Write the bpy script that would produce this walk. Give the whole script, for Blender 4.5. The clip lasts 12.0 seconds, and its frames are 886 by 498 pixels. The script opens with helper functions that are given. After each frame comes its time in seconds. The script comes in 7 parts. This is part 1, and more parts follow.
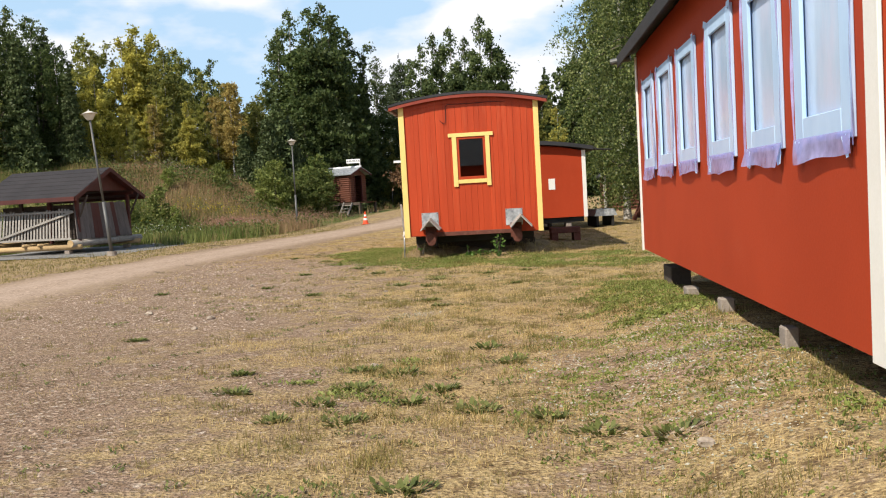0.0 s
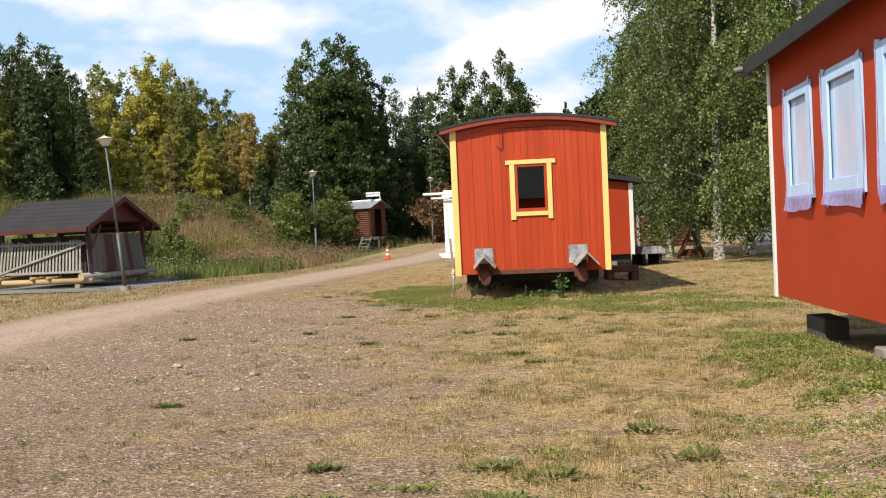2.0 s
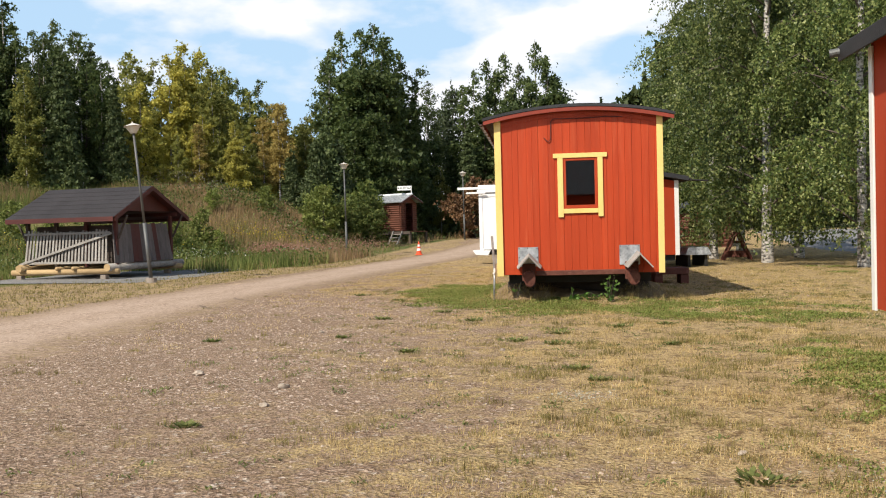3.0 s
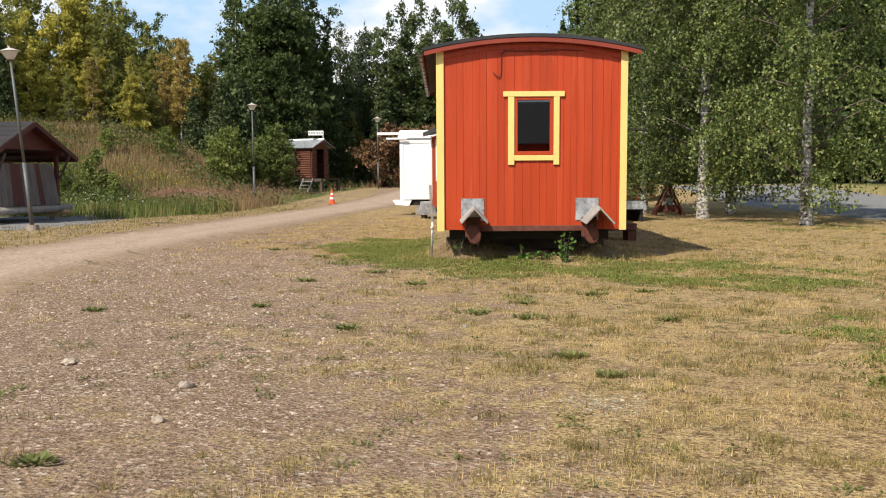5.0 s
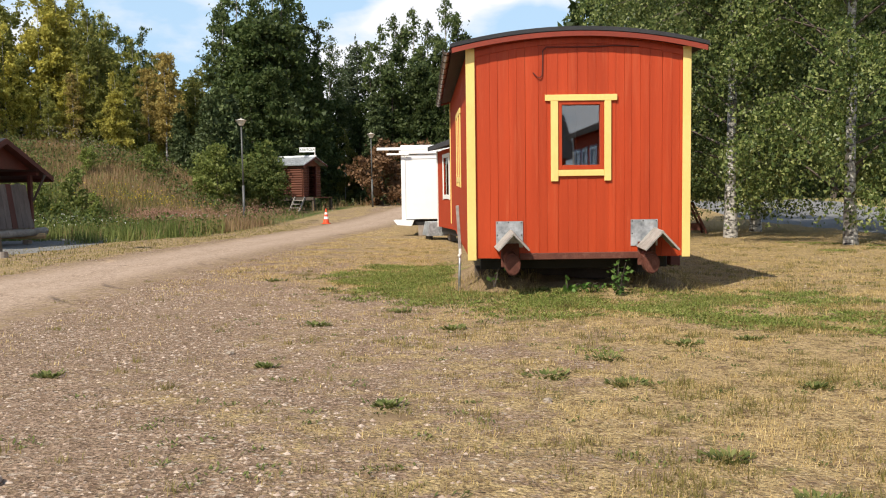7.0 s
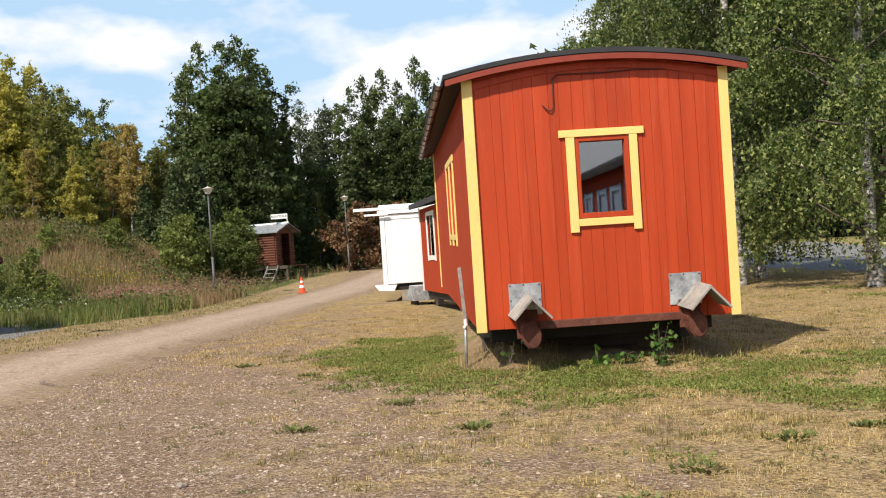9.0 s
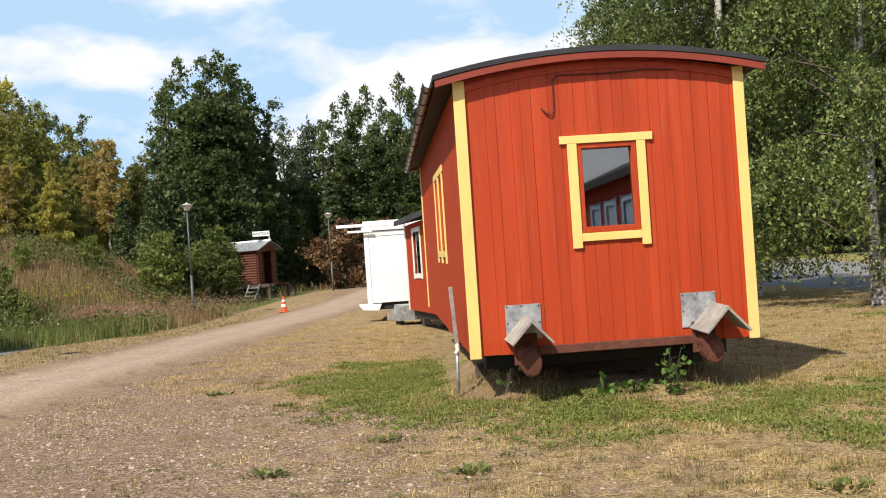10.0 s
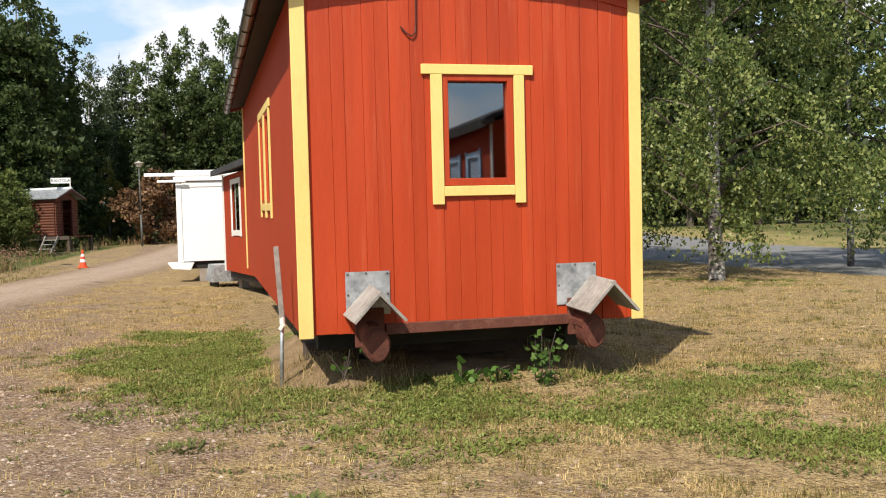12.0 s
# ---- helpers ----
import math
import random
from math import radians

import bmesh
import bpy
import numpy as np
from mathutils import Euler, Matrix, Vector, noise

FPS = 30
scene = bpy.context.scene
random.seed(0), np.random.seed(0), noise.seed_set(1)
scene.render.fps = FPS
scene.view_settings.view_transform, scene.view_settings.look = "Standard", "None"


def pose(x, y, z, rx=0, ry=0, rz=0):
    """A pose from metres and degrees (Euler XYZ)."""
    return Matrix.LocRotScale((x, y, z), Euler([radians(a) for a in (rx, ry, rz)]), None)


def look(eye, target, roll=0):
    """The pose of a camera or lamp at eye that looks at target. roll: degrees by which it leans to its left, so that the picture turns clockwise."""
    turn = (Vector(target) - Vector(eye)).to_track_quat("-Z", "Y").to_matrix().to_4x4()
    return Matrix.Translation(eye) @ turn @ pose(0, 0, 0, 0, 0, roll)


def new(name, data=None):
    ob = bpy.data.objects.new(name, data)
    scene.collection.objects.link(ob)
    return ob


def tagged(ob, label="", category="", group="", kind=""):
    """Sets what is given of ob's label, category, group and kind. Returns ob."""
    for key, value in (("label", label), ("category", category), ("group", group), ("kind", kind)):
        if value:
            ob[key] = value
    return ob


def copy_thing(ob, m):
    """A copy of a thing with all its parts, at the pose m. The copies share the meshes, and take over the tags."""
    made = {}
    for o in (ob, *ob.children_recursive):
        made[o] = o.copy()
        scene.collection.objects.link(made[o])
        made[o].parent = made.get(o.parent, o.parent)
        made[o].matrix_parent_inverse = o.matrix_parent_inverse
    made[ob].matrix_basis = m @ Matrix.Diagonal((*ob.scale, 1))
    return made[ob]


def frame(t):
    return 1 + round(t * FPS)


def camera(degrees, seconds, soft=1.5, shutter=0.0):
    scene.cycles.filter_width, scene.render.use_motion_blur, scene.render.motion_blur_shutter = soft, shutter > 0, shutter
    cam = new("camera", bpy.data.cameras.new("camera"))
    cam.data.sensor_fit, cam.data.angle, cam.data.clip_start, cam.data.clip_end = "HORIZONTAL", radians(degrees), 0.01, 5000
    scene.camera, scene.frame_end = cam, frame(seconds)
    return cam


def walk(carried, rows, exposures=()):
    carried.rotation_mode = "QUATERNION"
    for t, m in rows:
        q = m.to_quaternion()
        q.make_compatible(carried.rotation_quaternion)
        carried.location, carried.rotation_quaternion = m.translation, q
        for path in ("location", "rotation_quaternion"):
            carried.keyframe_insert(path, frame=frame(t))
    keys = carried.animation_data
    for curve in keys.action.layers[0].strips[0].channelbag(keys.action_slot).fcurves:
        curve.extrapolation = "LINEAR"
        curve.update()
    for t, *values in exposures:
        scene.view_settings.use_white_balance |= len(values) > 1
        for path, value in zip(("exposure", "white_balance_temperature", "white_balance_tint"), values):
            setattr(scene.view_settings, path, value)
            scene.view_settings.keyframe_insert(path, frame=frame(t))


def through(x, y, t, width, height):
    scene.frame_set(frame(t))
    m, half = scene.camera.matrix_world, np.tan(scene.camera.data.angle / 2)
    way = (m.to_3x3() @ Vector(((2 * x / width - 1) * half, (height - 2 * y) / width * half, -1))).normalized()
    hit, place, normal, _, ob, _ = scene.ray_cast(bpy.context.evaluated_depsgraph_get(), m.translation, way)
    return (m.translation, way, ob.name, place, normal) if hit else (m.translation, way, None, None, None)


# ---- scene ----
cam = camera(51.4, 12.0, soft=1.1)
METRES, EYE, TILT, LEAN, TURN = 14.0, 1.5, -1.29, 0.46, 5.1
ROWS = [
    (0.0, 0.0, 0.0, 0.0, -0.1, -2.02, 2.73),
    (0.3, -0.011, 0.0223, 0.0008, 2.8, -2.94, 2.78),
    (0.5, -0.0184, 0.0372, 0.0013, 4.97, -2.66, 3.11),
    (0.8, -0.0308, 0.0616, 0.0014, 8.27, -2.21, 2.85),
    (1.0, -0.039, 0.0779, 0.0015, 7.24, -0.98, 2.93),
    (1.2, -0.0452, 0.0939, 0.0018, 5.26, -0.6, 2.58),
    (1.5, -0.0545, 0.1178, 0.0023, 1.84, -0.7, 2.82),
    (1.7, -0.0607, 0.1351, 0.0027, 0.68, 0.07, 2.66),
    (2.0, -0.0701, 0.1611, 0.0033, 0.4, 0.22, 2.09),
    (2.5, -0.0823, 0.2013, 0.0049, 1.76, -0.07, 1.65),
    (3.0, -0.0899, 0.2456, 0.0077, 2.12, -0.04, 1.02),
    (3.2, -0.0929, 0.2633, 0.0088, 2.81, -0.2, 1.33),
    (4.8, -0.1229, 0.3986, 0.0087, -2.1, -2.94, 0.29),
    (5.0, -0.1268, 0.4152, 0.0089, -3.68, -3.23, -0.02),
    (5.2, -0.1307, 0.4318, 0.0091, -3.2, -3.31, -0.23),
    (5.5, -0.1365, 0.4568, 0.0095, -0.52, -3.95, -0.11),
    (6.0, -0.1465, 0.5024, 0.0105, -2.48, -3.23, 0.08),
    (6.5, -0.1544, 0.5451, 0.012, -2.92, -2.42, 0.27),
    (7.0, -0.1612, 0.5909, 0.0154, -4.48, -2.19, 0.47),
    (7.2, -0.1639, 0.6092, 0.0168, -4.74, -1.42, 0.85),
    (8.8, -0.1705, 0.7393, 0.0192, -6.05, 1.67, 3.16),
    (9.0, -0.1702, 0.7537, 0.02, -6.01, 1.51, 3.47),
    (9.2, -0.1699, 0.7681, 0.0208, -6.83, 1.92, 3.47),
    (9.5, -0.1694, 0.7897, 0.0219, -8.21, 2.14, 4.05),
    (9.7, -0.1682, 0.8047, 0.0219, -8.51, 2.58, 3.83),
    (10.0, -0.1664, 0.8271, 0.022, -6.97, 2.56, 3.58),
    (10.2, -0.1661, 0.8426, 0.0223, -7.38, 2.05, 3.13),
    (10.5, -0.1656, 0.8658, 0.0227, -8.48, 1.69, 3.03),
    (11.0, -0.1621, 0.9043, 0.0237, -9.85, 0.48, 2.66),
    (11.5, -0.1573, 0.9381, 0.0228, -10.59, 0.34, 2.18),
    (11.7, -0.1549, 0.952, 0.0227, -14.06, 0.43, 1.73),
    (12.0, -0.1512, 0.9729, 0.0226, -18.07, -0.29, 1.62),
]
walk(cam, [(t, pose(0, 0, EYE, TILT, LEAN, TURN) @ pose(METRES * x, METRES * y, METRES * z, 90 + pitch, roll, yaw)) for t, x, y, z, yaw, pitch, roll in ROWS],
     exposures=[(0.0, 0.25), (12.0, 0.25)])

# ---- world and sun ----
SUN_TO = Vector((-0.57, -0.82, 1.03)).normalized()      # towards the sun, behind the walker and to his left
world = bpy.data.worlds.new("sky")
scene.world = world
world.use_nodes = True
wn, wl = world.node_tree.nodes, world.node_tree.links
wn.clear()
w_out = wn.new("ShaderNodeOutputWorld")
w_bg = wn.new("ShaderNodeBackground")
w_sky = wn.new("ShaderNodeTexSky")
w_sky.sky_type, w_sky.sun_disc = "NISHITA", False
w_sky.sun_elevation = math.asin(SUN_TO.z)
w_sky.sun_rotation = math.atan2(SUN_TO.x, SUN_TO.y)
w_sky.air_density, w_sky.dust_density, w_sky.ozone_density = 1.0, 0.6, 1.5
w_co = wn.new("ShaderNodeTexCoord")
w_map = wn.new("ShaderNodeMapping")
w_map.inputs["Scale"].default_value = (1.0, 1.0, 2.2)
w_map.inputs["Location"].default_value = (0.35, 0.0, 0.55)
w_noise = wn.new("ShaderNodeTexNoise")
w_noise.inputs["Scale"].default_value, w_noise.inputs["Detail"].default_value, w_noise.inputs["Roughness"].default_value = 4.2, 9.0, 0.50
w_ramp = wn.new("ShaderNodeValToRGB")
w_ramp.color_ramp.elements[0].position, w_ramp.color_ramp.elements[1].position = 0.467, 0.557
w_shade = wn.new("ShaderNodeMix")
w_shade.data_type = "RGBA"
w_shade.inputs["A"].default_value, w_shade.inputs["B"].default_value = (6.9, 7.2, 8.1, 1), (9.9, 9.9, 10.0, 1)
w_lift = wn.new("ShaderNodeMix")
w_lift.data_type = "RGBA"
w_lift.inputs["B"].default_value = (4.7, 6.7, 8.8, 1)
w_mix = wn.new("ShaderNodeMix")
w_mix.data_type = "RGBA"
wl.new(w_co.outputs["Generated"], w_map.inputs["Vector"])
wl.new(w_map.outputs["Vector"], w_noise.inputs["Vector"])
# more cloud low over the trees than overhead
w_sep = wn.new("ShaderNodeSeparateXYZ")
w_low = wn.new("ShaderNodeMapRange")
w_low.inputs["From Min"].default_value, w_low.inputs["From Max"].default_value = 0.10, 0.50
w_low.inputs["To Min"].default_value, w_low.inputs["To Max"].default_value = 0.060, -0.09
w_sum = wn.new("ShaderNodeMath")
wl.new(w_co.outputs["Generated"], w_sep.inputs["Vector"])
wl.new(w_sep.outputs["Z"], w_low.inputs["Value"])
wl.new(w_low.outputs["Result"], w_sum.inputs[0])
wl.new(w_noise.outputs["Fac"], w_sum.inputs[1])
wl.new(w_sum.outputs["Value"], w_ramp.inputs["Fac"])
wl.new(w_ramp.outputs["Color"], w_mix.inputs["Factor"])
wl.new(w_noise.outputs["Fac"], w_shade.inputs["Factor"])
wl.new(w_sky.outputs["Color"], w_lift.inputs["A"])
# pale haze low down, clear deep blue overhead
w_haze = wn.new("ShaderNodeMapRange")
w_haze.interpolation_type = "SMOOTHSTEP"
w_haze.inputs["From Min"].default_value, w_haze.inputs["From Max"].default_value = 0.30, 0.80
w_haze.inputs["To Min"].default_value, w_haze.inputs["To Max"].default_value = 0.85, 0.0
wl.new(w_sep.outputs["Z"], w_haze.inputs["Value"])
wl.new(w_haze.outputs["Result"], w_lift.inputs["Factor"])
wl.new(w_lift.outputs["Result"], w_mix.inputs["A"])
wl.new(w_shade.outputs["Result"], w_mix.inputs["B"])
wl.new(w_mix.outputs["Result"], w_bg.inputs["Color"])
wl.new(w_bg.outputs["Background"], w_out.inputs["Surface"])
w_bg.inputs["Strength"].default_value = 0.10
sun = new("sun", bpy.data.lights.new("sun", "SUN"))
sun.data.energy, sun.data.angle, sun.data.color = 4.9, radians(0.5), (1.0, 0.925, 0.80)
sun.matrix_basis = look(SUN_TO * 50, (0, 0, 0))


# ---- materials ----
def blank(name):
    m = bpy.data.materials.new(name)
    m.use_nodes = True
    return m, m.node_tree.nodes, m.node_tree.links, m.node_tree.nodes["Principled BSDF"]


def mixer(n, l, a, b, fac, mode="MIX"):
    """A colour mix; a, b: colour or socket, fac: number or socket."""
    k = n.new("ShaderNodeMix")
    k.data_type, k.blend_type = "RGBA", mode
    for name, v in (("A", a), ("B", b), ("Factor", fac)):
        if isinstance(v, (int, float)):
            k.inputs[name].default_value = v
        elif isinstance(v, tuple):
            k.inputs[name].default_value = (*v[:3], 1)
        else:
            l.new(v, k.inputs[name])
    return k.outputs["Result"]


def noise_of(n, l, vec, scale, detail=4.0, rough=0.55, lo=0.0, hi=1.0):
    k = n.new("ShaderNodeTexNoise")
    k.inputs["Scale"].default_value, k.inputs["Detail"].default_value, k.inputs["Roughness"].default_value = scale, detail, rough
    l.new(vec, k.inputs["Vector"])
    if (lo, hi) == (0.0, 1.0):
        return k.outputs["Fac"]
    r = n.new("ShaderNodeMapRange")
    r.inputs["From Min"].default_value, r.inputs["From Max"].default_value = lo, hi
    l.new(k.outputs["Fac"], r.inputs["Value"])
    return r.outputs["Result"]


def coords(n, l, stretch=(1, 1, 1), world_space=False):
    c = n.new("ShaderNodeTexCoord")
    m = n.new("ShaderNodeMapping")
    m.inputs["Scale"].default_value = stretch
    if world_space:
        g = n.new("ShaderNodeNewGeometry")
        l.new(g.outputs["Position"], m.inputs["Vector"])
    else:
        l.new(c.outputs["Object"], m.inputs["Vector"])
    return m.outputs["Vector"]


def bumped(n, l, p, height, strength, distance):
    b = n.new("ShaderNodeBump")
    b.inputs["Strength"].default_value, b.inputs["Distance"].default_value = strength, distance
    l.new(height, b.inputs["Height"])
    l.new(b.outputs["Normal"], p.inputs["Normal"])


def surface(name, dark, light, fine=40.0, coarse=2.0, rough=0.6, metal=0.0, bump=0.25, stretch=(1, 1, 1), stain=None, stain_amount=0.5, vary=0.0, stain_from=0.55, world_space=False, spec=0.5):
    """A worn surface: two colours mixed by a fine and a coarse noise, an optional stain, relief, and a change from piece to piece."""
    m, n, l, p = blank(name)
    v = coords(n, l, stretch, world_space)
    f = noise_of(n, l, v, fine, 5.0, 0.6, 0.3, 0.7)
    c = noise_of(n, l, v, coarse, 4.0, 0.55, 0.35, 0.65)
    col = mixer(n, l, dark, light, f)
    col = mixer(n, l, col, mixer(n, l, dark, light, c), 0.5)
    if stain:
        s = noise_of(n, l, v, coarse * 2.3, 8.0, 0.65, stain_from, stain_from + 0.17)
        k = n.new("ShaderNodeMath")
        k.operation = "MULTIPLY"
        k.inputs[1].default_value = stain_amount
        l.new(s, k.inputs[0])
        col = mixer(n, l, col, stain, k.outputs["Value"])
    if vary:
        o = n.new("ShaderNodeObjectInfo")
        r = n.new("ShaderNodeMapRange")
        r.inputs["To Min"].default_value, r.inputs["To Max"].default_value = 1.0 - vary, 1.0 + vary
        l.new(o.outputs["Random"], r.inputs["Value"])
        h = n.new("ShaderNodeHueSaturation")
        l.new(r.outputs["Result"], h.inputs["Value"])
        l.new(col, h.inputs["Color"])
        col = h.outputs["Color"]
    l.new(col, p.inputs["Base Color"])
    p.inputs["Roughness"].default_value, p.inputs["Metallic"].default_value = rough, metal
    p.inputs["Specular IOR Level"].default_value = spec
    if bump:
        bumped(n, l, p, f, bump, 0.01)
    return m


def leafy(name, hues, through=0.35, rough=0.6):
    """Leaves: colours that change from leaf to leaf, with some light coming through."""
    m, n, l, p = blank(name)
    g = n.new("ShaderNodeNewGeometry")
    r = n.new("ShaderNodeValToRGB")
    e = r.color_ramp.elements
    while len(e) < len(hues):
        e.new(0.5)
    for i, c in enumerate(hues):
        e[i].position, e[i].color = i / (len(hues) - 1), (*c, 1)
    l.new(g.outputs["Random Per Island"], r.inputs["Fac"])
    v = coords(n, l)
    col = mixer(n, l, r.outputs["Color"], (0.5, 0.5, 0.5), noise_of(n, l, v, 0.9, 3.0, 0.5, 0.35, 0.75), "OVERLAY")
    o = n.new("ShaderNodeObjectInfo")
    q = n.new("ShaderNodeMapRange")
    q.inputs["To Min"].default_value, q.inputs["To Max"].default_value = 0.75, 1.2
    l.new(o.outputs["Random"], q.inputs["Value"])
    h = n.new("ShaderNodeHueSaturation")
    l.new(q.outputs["Result"], h.inputs["Value"])
    l.new(col, h.inputs["Color"])
    l.new(h.outputs["Color"], p.inputs["Base Color"])
    p.inputs["Roughness"].default_value = rough
    p.inputs["Specular IOR Level"].default_value = 0.3
    t = n.new("ShaderNodeBsdfTranslucent")
    l.new(h.outputs["Color"], t.inputs["Color"])
    x = n.new("ShaderNodeMixShader")
    x.inputs["Fac"].default_value = through
    l.new(p.outputs["BSDF"], x.inputs[1])
    l.new(t.outputs["BSDF"], x.inputs[2])
    l.new(x.outputs["Shader"], n["Material Output"].inputs["Surface"])
    return m


def turf(name, hues, patch=2.2, through=0.3):
    """Grass whose colour drifts from patch to patch and differs a little from blade to blade."""
    m, n, l, p = blank(name)
    g = n.new("ShaderNodeNewGeometry")
    v = coords(n, l, (1, 1, 1), True)
    drift = noise_of(n, l, v, patch, 5.0, 0.7, 0.30, 0.70)
    own = n.new("ShaderNodeMix")
    own.inputs["Factor"].default_value = 0.42
    l.new(drift, own.inputs["A"])
    l.new(g.outputs["Random Per Island"], own.inputs["B"])
    r = n.new("ShaderNodeValToRGB")
    e = r.color_ramp.elements
    while len(e) < len(hues):
        e.new(0.5)
    for i, c in enumerate(hues):
        e[i].position, e[i].color = 0.12 + 0.76 * i / (len(hues) - 1), (*c, 1)
    l.new(own.outputs["Result"], r.inputs["Fac"])
    l.new(r.outputs["Color"], p.inputs["Base Color"])
    p.inputs["Roughness"].default_value, p.inputs["Specular IOR Level"].default_value = 0.7, 0.2
    t = n.new("ShaderNodeBsdfTranslucent")
    l.new(r.outputs["Color"], t.inputs["Color"])
    x = n.new("ShaderNodeMixShader")
    x.inputs["Fac"].default_value = through
    l.new(p.outputs["BSDF"], x.inputs[1])
    l.new(t.outputs["BSDF"], x.inputs[2])
    l.new(x.outputs["Shader"], n["Material Output"].inputs["Surface"])
    return m


def thin_film(name, colour, clear):
    """Thin tinted plastic that lets part of what lies behind it show."""
    m, n, l, p = blank(name)
    p.inputs["Base Color"].default_value = (*colour, 1)
    p.inputs["Roughness"].default_value = 0.25
    t = n.new("ShaderNodeBsdfTransparent")
    t.inputs["Color"].default_value = (*[min(1.0, 0.35 + c) for c in colour], 1)
    v = coords(n, l)
    k = n.new("ShaderNodeMapRange")
    k.inputs["To Min"].default_value, k.inputs["To Max"].default_value = clear - 0.2, clear + 0.2
    l.new(noise_of(n, l, v, 9.0, 4.0, 0.6, 0.3, 0.7), k.inputs["Value"])
    x = n.new("ShaderNodeMixShader")
    l.new(k.outputs["Result"], x.inputs["Fac"])
    l.new(p.outputs["BSDF"], x.inputs[1])
    l.new(t.outputs["BSDF"], x.inputs[2])
    l.new(x.outputs["Shader"], n["Material Output"].inputs["Surface"])
    return m


def pane_material(name, tint, clear, rough=0.02):
    """Window glass: a clear pane with a mirror sheen."""
    m, n, l, p = blank(name)
    t = n.new("ShaderNodeBsdfTransparent")
    t.inputs["Color"].default_value = (*tint, 1)
    g = n.new("ShaderNodeBsdfGlossy")
    g.inputs["Roughness"].default_value = rough
    f = n.new("ShaderNodeFresnel")
    f.inputs["IOR"].default_value = 1.5
    s = n.new("ShaderNodeMath")
    s.operation = "MULTIPLY_ADD"
    s.inputs[1].default_value, s.inputs[2].default_value = 1.0, clear
    l.new(f.outputs["Fac"], s.inputs[0])
    x = n.new("ShaderNodeMixShader")
    l.new(s.outputs["Value"], x.inputs["Fac"])
    l.new(t.outputs["BSDF"], x.inputs[1])
    l.new(g.outputs["BSDF"], x.inputs[2])
    l.new(x.outputs["Shader"], n["Material Output"].inputs["Surface"])
    return m


def ground_material():
    """Gravel, dry grass, green grass and meadow, blended by what grows where."""
    m, n, l, p = blank("ground")
    v = coords(n, l, (1, 1, 1), True)

    def attr(name):
        a = n.new("ShaderNodeAttribute")
        a.attribute_name = name
        return a.outputs["Fac"]

    def soft(sock, noise_sock, width):
        """The attribute, broken up by noise at its edge."""
        a = n.new("ShaderNodeMath")
        a.operation = "ADD"
        l.new(sock, a.inputs[0])
        l.new(noise_sock, a.inputs[1])
        r = n.new("ShaderNodeMapRange")
        r.inputs["From Min"].default_value, r.inputs["From Max"].default_value = 1.0 - width, 1.0 + width
        l.new(a.outputs["Value"], r.inputs["Value"])
        return r.outputs["Result"]
    fine = noise_of(n, l, v, 55.0, 4.0, 0.65)
    mid = noise_of(n, l, v, 3.2, 10.0, 0.78)
    big = noise_of(n, l, v, 0.9, 5.0, 0.6)
    vo = n.new("ShaderNodeTexVoronoi")
    vo.inputs["Scale"].default_value = 30.0
    l.new(v, vo.inputs["Vector"])
    hs = n.new("ShaderNodeSeparateColor")
    l.new(vo.outputs["Color"], hs.inputs["Color"])
    small = n.new("ShaderNodeTexVoronoi")
    small.inputs["Scale"].default_value = 85.0
    l.new(v, small.inputs["Vector"])
    ss = n.new("ShaderNodeSeparateColor")
    l.new(small.outputs["Color"], ss.inputs["Color"])

    def ramp(sock, stops):
        gr = n.new("ShaderNodeValToRGB")
        e = gr.color_ramp.elements
        for i, (pos, c) in enumerate(stops):
            k = e[i] if i < 2 else e.new(pos)
            k.position, k.color = pos, (*c, 1)
        l.new(sock, gr.inputs["Fac"])
        return gr.outputs["Color"]
    # stones of two sizes in fine grit
    coarse = ramp(hs.outputs["Red"], ((0.0, (0.11, 0.066, 0.040)), (0.40, (0.24, 0.156, 0.102)), (0.88, (0.32, 0.217, 0.146)), (0.94, (0.50, 0.40, 0.31)), (1.0, (0.60, 0.51, 0.42))))
    grit = ramp(ss.outputs["Green"], ((0.0, (0.10, 0.060, 0.038)), (0.55, (0.23, 0.152, 0.103)), (1.0, (0.43, 0.32, 0.235))))
    gravel = mixer(n, l, grit, coarse, noise_of(n, l, v, 9.0, 6.0, 0.7, 0.38, 0.50))
    gravel = mixer(n, l, gravel, (0.27, 0.18, 0.122), noise_of(n, l, v, 1.3, 7.0, 0.7, 0.48, 1.0))
    gravel = mixer(n, l, gravel, (0.46, 0.335, 0.245), noise_of(n, l, v, 13.0, 6.0, 0.75, 0.53, 0.63))
    gravel = mixer(n, l, gravel, (0.105, 0.070, 0.046), noise_of(n, l, v, 17.0, 6.0, 0.75, 0.55, 0.66))
    gravel = mixer(n, l, gravel, (0.33, 0.23, 0.16), noise_of(n, l, v, 0.55, 7.0, 0.68, 0.48, 0.95))
    gravel = mixer(n, l, gravel, (0.18, 0.120, 0.056), noise_of(n, l, v, 4.6, 10.0, 0.8, 0.54, 0.68))
    # dry lawn: pale straw, brown thatch, bare patches
    straw = mixer(n, l, (0.15, 0.10, 0.048), (0.70, 0.515, 0.25), noise_of(n, l, v, 34.0, 8.0, 0.85, 0.36, 0.66))
    dry = mixer(n, l, straw, (0.15, 0.095, 0.045), noise_of(n, l, v, 6.5, 9.0, 0.80, 0.50, 0.59))
